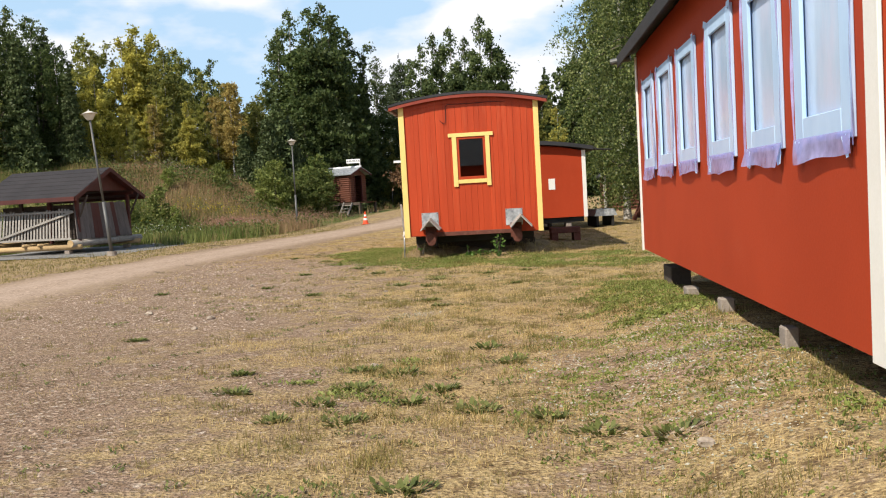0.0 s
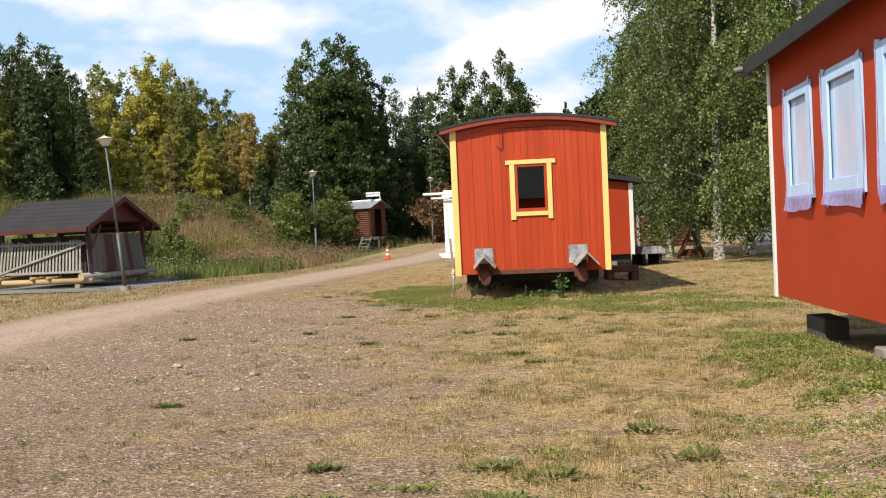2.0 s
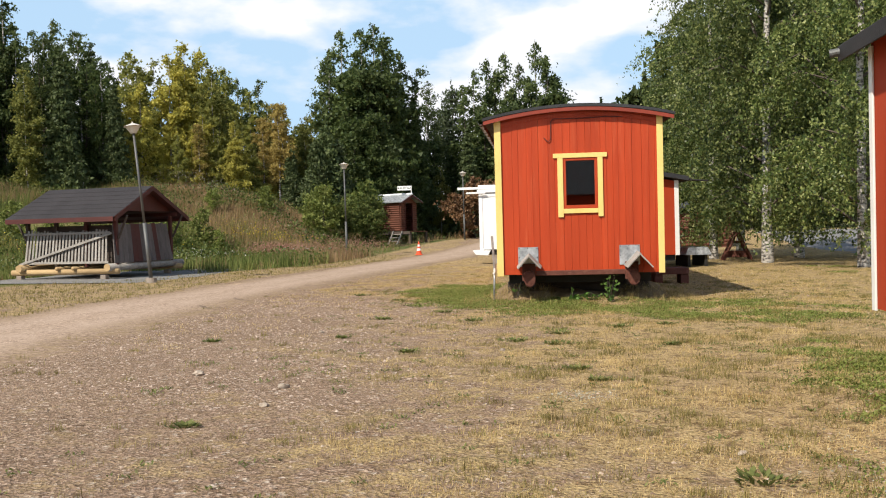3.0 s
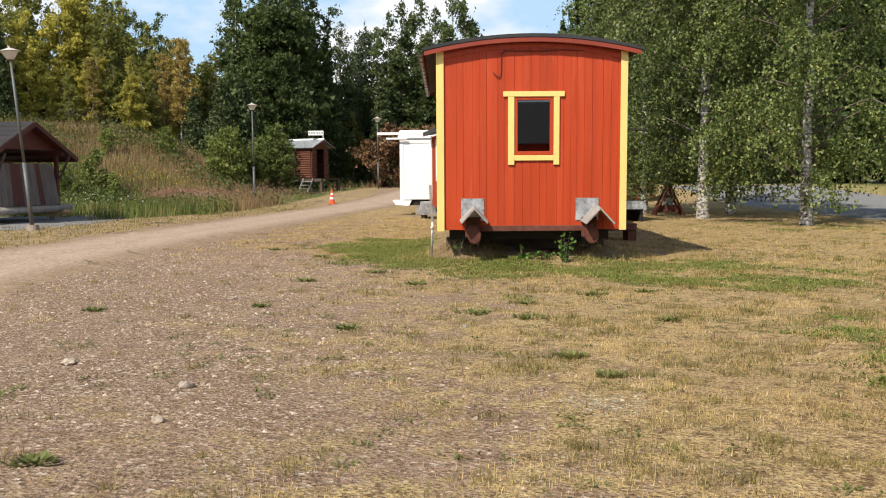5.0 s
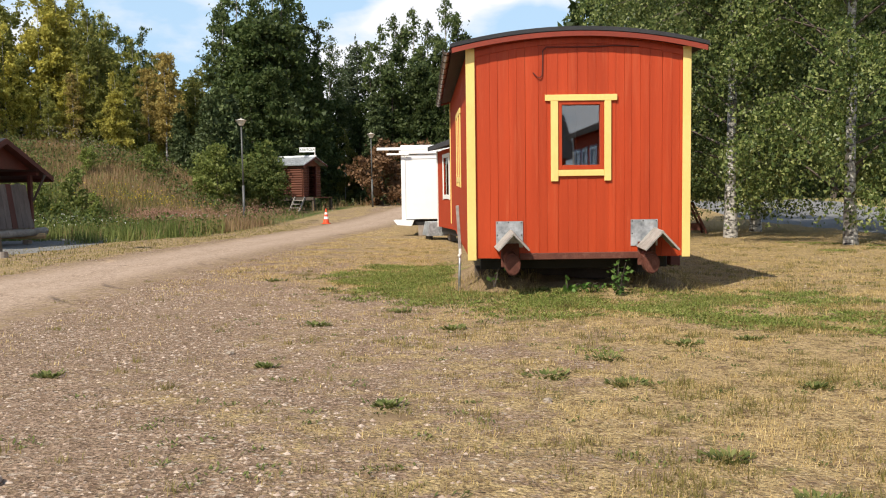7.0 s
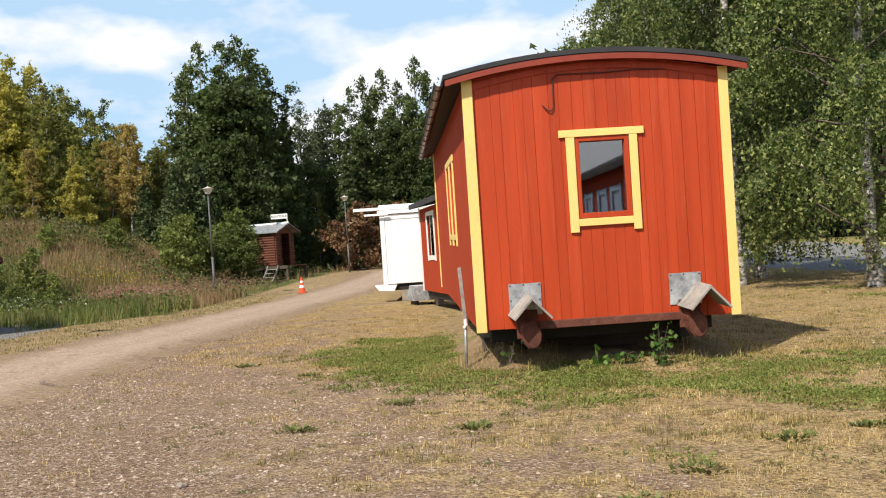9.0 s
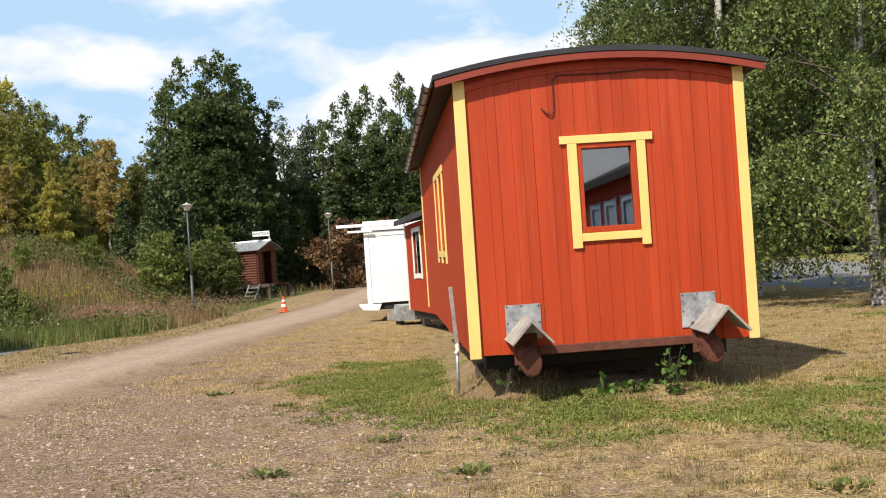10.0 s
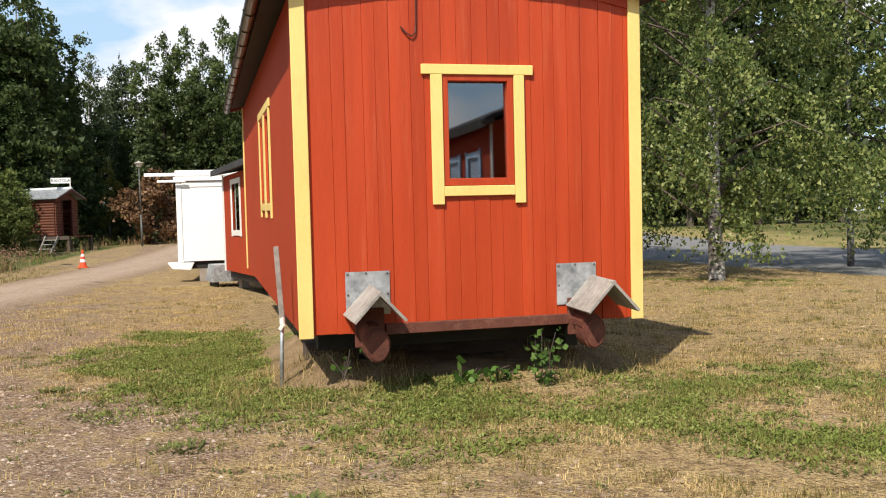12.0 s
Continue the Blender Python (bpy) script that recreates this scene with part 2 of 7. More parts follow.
    dry = mixer(n, l, dry, (0.14, 0.125, 0.042), noise_of(n, l, v, 2.4, 9.0, 0.76, 0.56, 0.66))
    bare = n.new("ShaderNodeMapRange")
    bare.inputs["From Min"].default_value, bare.inputs["From Max"].default_value = 0.58, 0.78
    bare.inputs["To Min"].default_value, bare.inputs["To Max"].default_value = 1.0, 0.15
    l.new(attr("dry"), bare.inputs["Value"])
    share = n.new("ShaderNodeMath")
    share.operation = "MULTIPLY"
    l.new(bare.outputs["Result"], share.inputs[0])
    l.new(noise_of(n, l, v, 1.7, 10.0, 0.76, 0.48, 0.56), share.inputs[1])
    dry = mixer(n, l, dry, gravel, share.outputs["Value"])
    green = mixer(n, l, (0.06, 0.09, 0.016), (0.25, 0.28, 0.065), noise_of(n, l, v, 26.0, 6.0, 0.7, 0.3, 0.7))
    green = mixer(n, l, green, straw, noise_of(n, l, v, 2.6, 9.0, 0.78, 0.43, 0.57))
    meadow = mixer(n, l, (0.065, 0.095, 0.020), (0.20, 0.17, 0.065), noise_of(n, l, v, 0.35, 6.0, 0.65, 0.4, 0.62))
    col = mixer(n, l, gravel, dry, soft(attr("dry"), mid, 0.10))
    col = mixer(n, l, col, green, soft(attr("green"), mid, 0.17))
    col = mixer(n, l, col, meadow, soft(attr("meadow"), big, 0.2))
    # pale chips and dark crumbs strewn over all of it
    chip = n.new("ShaderNodeTexVoronoi")
    chip.inputs["Scale"].default_value = 62.0
    l.new(v, chip.inputs["Vector"])
    cs = n.new("ShaderNodeSeparateColor")
    l.new(chip.outputs["Color"], cs.inputs["Color"])
    for band, colour, lo, hi in (("Blue", (0.52, 0.395, 0.26), 0.90, 1.0), ("Red", (0.075, 0.050, 0.028), 0.80, 0.98)):
        r = n.new("ShaderNodeMapRange")
        r.inputs["From Min"].default_value, r.inputs["From Max"].default_value, r.inputs["To Max"].default_value = lo, hi, 0.75
        l.new(cs.outputs[band], r.inputs["Value"])
        col = mixer(n, l, col, colour, r.outputs["Result"])
    l.new(col, p.inputs["Base Color"])
    p.inputs["Roughness"].default_value = 0.95
    p.inputs["Specular IOR Level"].default_value = 0.15
    bumped(n, l, p, mixer(n, l, fine, vo.outputs["Distance"], 0.5), 1.0, 0.035)
    return m


def pebbly(name, dark, light, pale, scale, margin=None):
    m, n, l, p = blank(name)
    v = coords(n, l, (1, 1, 1), True)
    vo = n.new("ShaderNodeTexVoronoi")
    vo.inputs["Scale"].default_value = scale
    l.new(v, vo.inputs["Vector"])
    hs = n.new("ShaderNodeSeparateColor")
    l.new(vo.outputs["Color"], hs.inputs["Color"])
    col = mixer(n, l, dark, light, hs.outputs["Red"])
    col = mixer(n, l, col, pale, noise_of(n, l, v, 1.1, 6.0, 0.65, 0.42, 0.7))
    if margin:
        at = n.new("ShaderNodeAttribute")
        at.attribute_name = "margin"
        k = n.new("ShaderNodeMath")
        k.operation = "ADD"
        l.new(at.outputs["Fac"], k.inputs[0])
        l.new(noise_of(n, l, v, 1.1, 9.0, 0.75), k.inputs[1])
        r = n.new("ShaderNodeMapRange")
        r.inputs["From Min"].default_value, r.inputs["From Max"].default_value = 0.78, 1.40
        l.new(k.outputs["Value"], r.inputs["Value"])
        edge = mixer(n, l, margin[0], margin[1], hs.outputs["Red"])
        edge = mixer(n, l, edge, margin[2], noise_of(n, l, v, 5.0, 8.0, 0.7, 0.45, 0.6))
        col = mixer(n, l, col, edge, r.outputs["Result"])
    l.new(col, p.inputs["Base Color"])
    p.inputs["Roughness"].default_value = 0.95
    p.inputs["Specular IOR Level"].default_value = 0.15
    bumped(n, l, p, vo.outputs["Distance"], 0.6, 0.015)
    return m


RED = surface("red_paint", (0.36, 0.040, 0.010), (0.50, 0.062, 0.016), 30, 1.2, 0.5, 0, 0.15, (6, 6, 0.35), (0.52, 0.12, 0.05), 0.4, 0.08, spec=0.3)
RED_PLAIN = surface("red_wall_paint", (0.33, 0.038, 0.010), (0.41, 0.050, 0.014), 60, 1.0, 0.75, 0, 0.08, (1, 1, 0.7), (0.42, 0.07, 0.028), 0.25, spec=0.2)
RED_TRIM = surface("crimson_trim_paint", (0.20, 0.030, 0.014), (0.29, 0.042, 0.018), 40, 2, 0.55, 0, 0.12, (1, 1, 1), (0.12, 0.02, 0.012), 0.4)
RED_DARK = surface("dark_red_paint", (0.05, 0.011, 0.008), (0.095, 0.018, 0.012), 40, 2, 0.6, 0, 0.15)
# the small hut's tree shade is put into this log colour
RED_WOOD = surface("red_brown_logs", (0.085, 0.026, 0.013), (0.15, 0.046, 0.022), 30, 2, 0.7, 0, 0.2, (0.6, 0.6, 4))
YELLOW = surface("yellow_paint", (0.76, 0.54, 0.16), (0.85, 0.64, 0.23), 50, 2, 0.5, 0, 0.1, (1, 1, 0.4), (0.60, 0.40, 0.14), 0.3)
WHITE = surface("white_paint", (0.74, 0.72, 0.66), (0.82, 0.80, 0.75), 50, 2, 0.5, 0, 0.06, (1, 1, 1), (0.6, 0.57, 0.5), 0.25)
PANEL = surface("white_panel", (0.78, 0.78, 0.77), (0.84, 0.84, 0.83), 20, 1, 0.4, 0, 0.03, (1, 1, 1), (0.7, 0.69, 0.66), 0.2)
FELT = surface("roofing_felt", (0.018, 0.018, 0.02), (0.05, 0.05, 0.055), 120, 1.5, 0.9, 0, 0.4)
FELT_GREY = surface("grey_felt_shingles", (0.017, 0.0145, 0.0155), (0.036, 0.031, 0.033), 90, 1.2, 0.95, 0, 0.4, vary=0.08)
GREYWOOD = surface("weathered_wood", (0.20, 0.18, 0.16), (0.42, 0.39, 0.35), 26, 3, 0.85, 0, 0.35, (1, 1, 1), (0.10, 0.085, 0.07), 0.5, 0.12)
LOG = surface("peeled_log", (0.34, 0.22, 0.10), (0.52, 0.37, 0.19), 24, 2, 0.8, 0, 0.3, (0.5, 2, 2), (0.2, 0.12, 0.06), 0.4)
DARKWOOD = surface("dark_wood", (0.045, 0.032, 0.025), (0.10, 0.075, 0.058), 30, 2, 0.85, 0, 0.3)
ZINC = surface("galvanised_steel", (0.20, 0.22, 0.24), (0.74, 0.76, 0.78), 15, 7, 0.42, 0.6, 0.1, (1, 1, 1), (0.20, 0.20, 0.20), 0.5)
STEEL = surface("painted_steel", (0.075, 0.075, 0.072), (0.14, 0.14, 0.135), 40, 3, 0.55, 0.2, 0.08)
RUST = surface("rusty_steel", (0.08, 0.024, 0.015), (0.18, 0.06, 0.038), 50, 4, 0.75, 0.2, 0.3, (1, 1, 1), (0.32, 0.15, 0.10), 0.4)
GUTTER = surface("dark_brown_coated_steel", (0.045, 0.034, 0.028), (0.085, 0.066, 0.054), 30, 3, 0.32, 0.4, 0.05)
BLACK = surface("black_steel", (0.012, 0.011, 0.010), (0.03, 0.026, 0.023), 40, 3, 0.7, 0.2, 0.2)
CONCRETE = surface("concrete", (0.21, 0.17, 0.14), (0.35, 0.30, 0.25), 60, 4, 0.9, 0, 0.3)
ORANGE = surface("orange_paint", (0.60, 0.16, 0.012), (0.70, 0.21, 0.02), 40, 1, 0.35, 0, 0.04, (1, 1, 1), (0.45, 0.12, 0.02), 0.3)
CONE_RED = surface("cone_plastic", (0.72, 0.07, 0.02), (0.82, 0.10, 0.03), 40, 2, 0.4, 0, 0.05)
TAPE = surface("blue_masking_film", (0.42, 0.60, 0.84), (0.53, 0.70, 0.92), 9, 2, 0.30, 0, 0.10, (1, 1, 0.5))
INSIDE = surface("dim_interior_board", (0.10, 0.075, 0.055), (0.16, 0.12, 0.09), 20, 2, 0.8, 0, 0.1)
LAMPSHADE = surface("lamp_shade", (0.52, 0.47, 0.40), (0.66, 0.61, 0.53), 30, 3, 0.5, 0, 0.05)
EARTH = surface("dry_earth", (0.14, 0.092, 0.05), (0.31, 0.22, 0.13), 30, 2.5, 0.95, 0, 0.8, world_space=True, spec=0.1)
BARK = surface("bark", (0.06, 0.048, 0.04), (0.15, 0.12, 0.10), 14, 2, 0.95, 0, 0.6, (1, 1, 0.3), spec=0.1)
BIRCH = surface("birch_bark", (0.36, 0.33, 0.29), (0.66, 0.63, 0.58), 7, 2.2, 0.85, 0, 0.5, (1, 1, 2.6), (0.035, 0.03, 0.028), 1.0, stain_from=0.45)
STONE = surface("pale_stone", (0.24, 0.19, 0.145), (0.46, 0.38, 0.30), 30, 6, 0.9, 0, 0.2, vary=0.25)
GLASS = pane_material("window_glass", (0.70, 0.73, 0.73), 0.17)
GROUND = ground_material()
ROAD = pebbly("sandy_gravel", (0.22, 0.152, 0.108), (0.50, 0.375, 0.28), (0.44, 0.33, 0.25), 24, ((0.15, 0.10, 0.066), (0.37, 0.265, 0.19), (0.26, 0.185, 0.10)))
ASPHALT = pebbly("asphalt", (0.15, 0.148, 0.145), (0.26, 0.256, 0.25), (0.24, 0.236, 0.23), 60)
PAD = pebbly("crushed_stone", (0.12, 0.115, 0.11), (0.30, 0.29, 0.275), (0.22, 0.21, 0.20), 22)
LEAF_BIRCH = leafy("birch_leaves", ((0.05, 0.08, 0.023), (0.10, 0.142, 0.038), (0.185, 0.225, 0.064), (0.39, 0.42, 0.155)), 0.44, 0.4)
LEAF_GREYGREEN = leafy("grey_green_leaves", ((0.06, 0.09, 0.030), (0.105, 0.14, 0.045), (0.18, 0.215, 0.075)), 0.45)
LEAF_GREEN = leafy("green_leaves", ((0.036, 0.060, 0.016), (0.068, 0.098, 0.027), (0.12, 0.15, 0.045)), 0.4)
LEAF_OLIVE = leafy("olive_leaves", ((0.14, 0.16, 0.04), (0.24, 0.25, 0.062), (0.37, 0.35, 0.09)), 0.5)
LEAF_YELLOW = leafy("yellowing_leaves", ((0.31, 0.295, 0.06), (0.51, 0.46, 0.095), (0.69, 0.61, 0.15)), 0.5)
LEAF_ORANGE = leafy("autumn_leaves", ((0.30, 0.235, 0.075), (0.44, 0.33, 0.10), (0.58, 0.46, 0.15)), 0.45)
LEAF_BROWN = leafy("brown_dry_leaves", ((0.09, 0.048, 0.022), (0.17, 0.09, 0.045), (0.25, 0.145, 0.07)), 0.2)
LEAF_WEED = leafy("weed_leaves", ((0.09, 0.115, 0.03), (0.155, 0.18, 0.048), (0.26, 0.27, 0.09)), 0.35)
LEAF_VINE = leafy("vine_leaves", ((0.06, 0.13, 0.022), (0.10, 0.20, 0.035), (0.17, 0.27, 0.06)), 0.35)
LEAF_SHRUB = leafy("shrub_leaves", ((0.10, 0.135, 0.03), (0.19, 0.23, 0.052), (0.34, 0.36, 0.105)), 0.4)
LEAF_HERB = leafy("herb_leaves", ((0.065, 0.098, 0.02), (0.125, 0.165, 0.04), (0.23, 0.245, 0.07)), 0.35)
NEEDLE = leafy("spruce_needles", ((0.05, 0.075, 0.028), (0.09, 0.12, 0.042), (0.13, 0.16, 0.06)), 0.3)
NEEDLE_PINE = leafy("pine_needles", ((0.05, 0.075, 0.034), (0.085, 0.115, 0.05), (0.12, 0.145, 0.07)), 0.15)
TURF_DRY = turf("dry_turf", ((0.21, 0.15, 0.064), (0.36, 0.265, 0.10), (0.54, 0.40, 0.175), (0.68, 0.51, 0.24), (0.76, 0.60, 0.31)))
TURF_OLIVE = turf("half_green_turf", ((0.11, 0.09, 0.033), (0.18, 0.155, 0.047), (0.27, 0.225, 0.075), (0.42, 0.32, 0.13)))
HERB_LOW = turf("low_herb_leaves", ((0.09, 0.115, 0.026), (0.155, 0.195, 0.042), (0.24, 0.28, 0.068), (0.37, 0.385, 0.135)), 1.6)
LITTER = leafy("fallen_leaf", ((0.30, 0.20, 0.09), (0.48, 0.36, 0.20), (0.68, 0.56, 0.38)), 0.1)
BLADE_TUFT = leafy("tuft_grass", ((0.15, 0.11, 0.034), (0.31, 0.23, 0.085), (0.57, 0.44, 0.19)), 0.3)
BLADE_GREEN = leafy("green_grass", ((0.10, 0.135, 0.025), (0.18, 0.23, 0.042), (0.29, 0.32, 0.08), (0.48, 0.39, 0.17)), 0.35)
BLADE_LAWN = turf("lawn_grass", ((0.24, 0.20, 0.062), (0.41, 0.315, 0.11), (0.60, 0.45, 0.18), (0.72, 0.55, 0.26)), 0.8)
BLADE_MEADOW = turf("meadow_grass", ((0.085, 0.12, 0.028), (0.13, 0.17, 0.044), (0.20, 0.225, 0.065), (0.29, 0.255, 0.09)), 0.30, 0.35)
PETAL_PINK = leafy("reddish_seed_heads", ((0.34, 0.18, 0.12), (0.48, 0.28, 0.20)), 0.3)
PEBBLE = leafy("gravel_stone", ((0.12, 0.078, 0.052), (0.22, 0.150, 0.104), (0.31, 0.22, 0.16), (0.46, 0.36, 0.275)), 0.0, 0.9)
PALE_STONE = leafy("pale_gravel_stone", ((0.20, 0.145, 0.11), (0.36, 0.27, 0.21), (0.54, 0.43, 0.35)), 0.0, 0.9)
GRIT = leafy("pale_grit", ((0.13, 0.13, 0.095), (0.25, 0.24, 0.18), (0.40, 0.38, 0.31)), 0.0, 0.9)
BLADE_TAN = turf("tan_grass", ((0.17, 0.145, 0.05), (0.27, 0.20, 0.085), (0.34, 0.215, 0.13), (0.42, 0.31, 0.16)), 0.26, 0.35)
PETAL_YELLOW = leafy("yellow_petals", ((0.62, 0.45, 0.02), (0.75, 0.58, 0.04)), 0.3)
SEED_PALE = leafy("pale_seed_fluff", ((0.22, 0.18, 0.16), (0.36, 0.30, 0.28)), 0.3)
PETAL_WHITE = leafy("white_petals", ((0.60, 0.58, 0.55), (0.78, 0.77, 0.74)), 0.3)


# ---- mesh helpers ----
def box(bm, x0, x1, y0, y1, z0, z1, bevel=0.0, m=None):
    """Adds a box, its edges rounded by bevel, turned by m."""
    t = Matrix.LocRotScale(((x0 + x1) / 2, (y0 + y1) / 2, (z0 + z1) / 2), None, (abs(x1 - x0), abs(y1 - y0), abs(z1 - z0)))
    vs = bmesh.ops.create_cube(bm, size=1.0, matrix=(m @ t) if m else t)["verts"]
    if bevel:
        es = {e for v in vs for e in v.link_edges}
        bmesh.ops.bevel(bm, geom=list(es), offset=bevel, segments=1, affect="EDGES")
    return bm


def tube(bm, a, b, r0, r1=None, sides=10, caps=True):
    """Adds a tapered round bar from a to b."""
    a, b = Vector(a), Vector(b)
    d = b - a
    m = Matrix.Translation((a + b) / 2) @ d.to_track_quat("Z", "Y").to_matrix().to_4x4()
    bmesh.ops.create_cone(bm, cap_ends=caps, segments=sides, radius1=r0, radius2=r0 if r1 is None else r1, depth=d.length, matrix=m)
    return bm


def prism(bm, outline, y0, y1):
    """Adds a solid whose outline lies in x and z, from y0 to y1."""
    a = [bm.verts.new((x, y0, z)) for x, z in outline]
    b = [bm.verts.new((x, y1, z)) for x, z in outline]
    k = len(outline)
    bm.faces.new(a)
    bm.faces.new(b[::-1])
    for i in range(k):
        bm.faces.new((a[i], b[i], b[(i + 1) % k], a[(i + 1) % k]))
    bmesh.ops.recalc_face_normals(bm, faces=bm.faces[:])
    return bm


def mesh_of(name, bm, material, smooth=False):
    me = bpy.data.meshes.new(name)
    bm.normal_update()
    bm.to_mesh(me)
    bm.free()
    me.materials.append(material)
    if smooth:
        me.shade_smooth()
    return me


def part(name, bm, material, parent, label="", smooth=False):
    """Links a bmesh as one mesh object under a thing or a part."""
    ob = new(name, mesh_of(name, bm, material, smooth))
    ob.parent = parent
    if label:
        tagged(ob, label)
    return ob


def thing(name, label, category, m=None, group="", kind=""):
    ob = new(name)
    ob.empty_display_size = 0.2
    if m is not None:
        ob.matrix_basis = m
    return tagged(ob, label, category, group, kind)


def solid(name, bm, material, label, category, m=None, group="", kind="", smooth=False):
    """A thing that is one mesh."""
    ob = new(name, mesh_of(name, bm, material, smooth))
    if m is not None:
        ob.matrix_basis = m
    return tagged(ob, label, category, group, kind)


def B():
    return bmesh.new()


def quads(name, corners, material):
    """A mesh of loose leaves; corners: an array of n x (3 or 4) x 3."""
    n, c = corners.shape[:2]
    me = bpy.data.meshes.new(name)
    me.vertices.add(c * n)
    me.vertices.foreach_set("co", np.ascontiguousarray(corners, dtype=np.float32).ravel())
    me.loops.add(c * n)
    me.loops.foreach_set("vertex_index", np.arange(c * n, dtype=np.int32))
    me.polygons.add(n)
    me.polygons.foreach_set("loop_start", np.arange(n, dtype=np.int32) * c)
    me.update(calc_edges=True)
    me.validate()
    me.materials.append(material)
    return me


def smooth01(x, a, b):
    t = np.clip((x - a) / (b - a), 0, 1)
    return t * t * (3 - 2 * t)


def wobble(x, y, s, seed=0.0):
    """A cheap smooth unevenness between about -1 and 1."""
    return (np.sin(x * s + 1.3 * np.sin(y * s * 0.83 + seed) + seed) + np.sin(y * s * 1.21 + 1.7 * np.sin(x * s * 0.71 + 2.1 * seed) + 0.4) + 0.7 * np.sin((x + y) * s * 1.9 + seed * 3)) / 2.7


def height(x, y):
    """The ground: level yard, a grassy bank beyond the road, low mounds under the wagon and the barrack."""
    x, y = np.asarray(x, float), np.asarray(y, float)
    az = np.degrees(np.arctan2(x + 1.0, y))
    r = np.hypot(x + 1.0, y)
    top = np.interp(az, (-75, -60, -45, -32, -28, -25.3, -23, -20.4, -17.5, -15.7, -14.6, -12.5, -10.5), (0, 4.5, 5.2, 5.0, 4.7, 4.9, 4.6, 4.3, 3.7, 2.7, 1.7, 0.8, 0.4))
    h = top * smooth01(r, 49.0, 70.0) * (1 + 0.05 * wobble(x, y, 0.35))
    h = h * np.where(y > 0, 1, 0)
    # the bank stays clear of the shed's yard
    h = h + 0.018 * wobble(x, y, 0.9, 1.0) * smooth01(r, 2.0, 9.0)
    mound = np.exp(-((x + 1.2) / 1.9) ** 4 - ((y - 24.6) / 3.0) ** 4)
    h = h + 0.20 * mound * (1 + 0.3 * wobble(x, y, 3.0))
    h = h + 0.29 * smooth01(x, 0.35, 1.8) * (1 - smooth01(x, 7, 10)) * smooth01(y, -1, 3) * (1 - 0.55 * smooth01(y, 9.5, 12.3)) * (1 - smooth01(y, 12.6, 14.6)) * (1 + 0.12 * wobble(x, y, 2.6, 4.0))
    h = h + 0.3 * smooth01(y, 50, 75) * smooth01(x, -20, -8)
    return h


# ---- ground ----
def steps_between(*spans):
    out = []
    for a, b, n in spans:
        out += list(np.linspace(a, b, n, endpoint=False))
    return np.array(out + [spans[-1][1]])


GX = steps_between((-900, -120, 14), (-120, -34, 40), (-34, -14, 50), (-14, 6, 100), (6, 22, 40), (22, 120, 30), (120, 900, 14))
GY = steps_between((-900, -60, 12), (-60, 0, 20), (0, 28, 130), (28, 50, 66), (50, 80, 60), (80, 140, 20), (140, 900, 14))


def ground_sheet():
    X, Y = np.meshgrid(GX, GY)
    Z = height(X, Y)
    nx, ny = len(GX), len(GY)
    me = bpy.data.meshes.new("ground")
    me.vertices.add(nx * ny)
    me.vertices.foreach_set("co", np.stack([X, Y, Z], -1).astype(np.float32).ravel())
    i = (np.arange(ny - 1)[:, None] * nx + np.arange(nx - 1)[None]).ravel()
    f = np.stack([i, i + 1, i + nx + 1, i + nx], -1).astype(np.int32)
    me.loops.add(f.size)
    me.loops.foreach_set("vertex_index", f.ravel())
    me.polygons.add(len(f))
    me.polygons.foreach_set("loop_start", np.arange(len(f), dtype=np.int32) * 4)
    me.update(calc_edges=True)
    me.shade_smooth()
    for name, values in (("dry", grow_dry(X, Y)), ("green", grow_green(X, Y)), ("meadow", grow_meadow(X, Y))):
        a = me.attributes.new(name, "FLOAT", "POINT")
        a.data.foreach_set("value", values.astype(np.float32).ravel())
    me.materials.append(GROUND)
    return tagged(new("ground", me), "trodden gravel yard with dry and green grass", "ground", kind="structure")


def grow_dry(x, y):
    """How much dry grass covers the gravel: little on the trodden strip by the road, most by the barrack."""
    edge = np.interp(y, (0, 6, 10, 15, 19, 24, 40), (-1.0, -1.9, -2.6, -3.2, -3.2, -4.8, -6.5))
    verge = np.interp(y, (-10, 8, 19, 33, 41, 48, 60), (-16, -12.6, -12.0, -11.6, -10.6, -9.2, -7.6))
    side = 0.36 * smooth01(verge - x, -0.2, 0.8)
    grit = 0.30 * np.exp(-(((x - 1.0) / 0.85) ** 2 + ((y - 7.2) / 2.4) ** 2) ** 1.5)
    return np.clip(np.maximum(0.56 + 0.085 * (x - edge), 0.30 + side) - grit + 0.10 * wobble(x, y, 1.1, 2.0) + 0.07 * wobble(x, y, 3.3, 5.0), 0.34, 0.78)


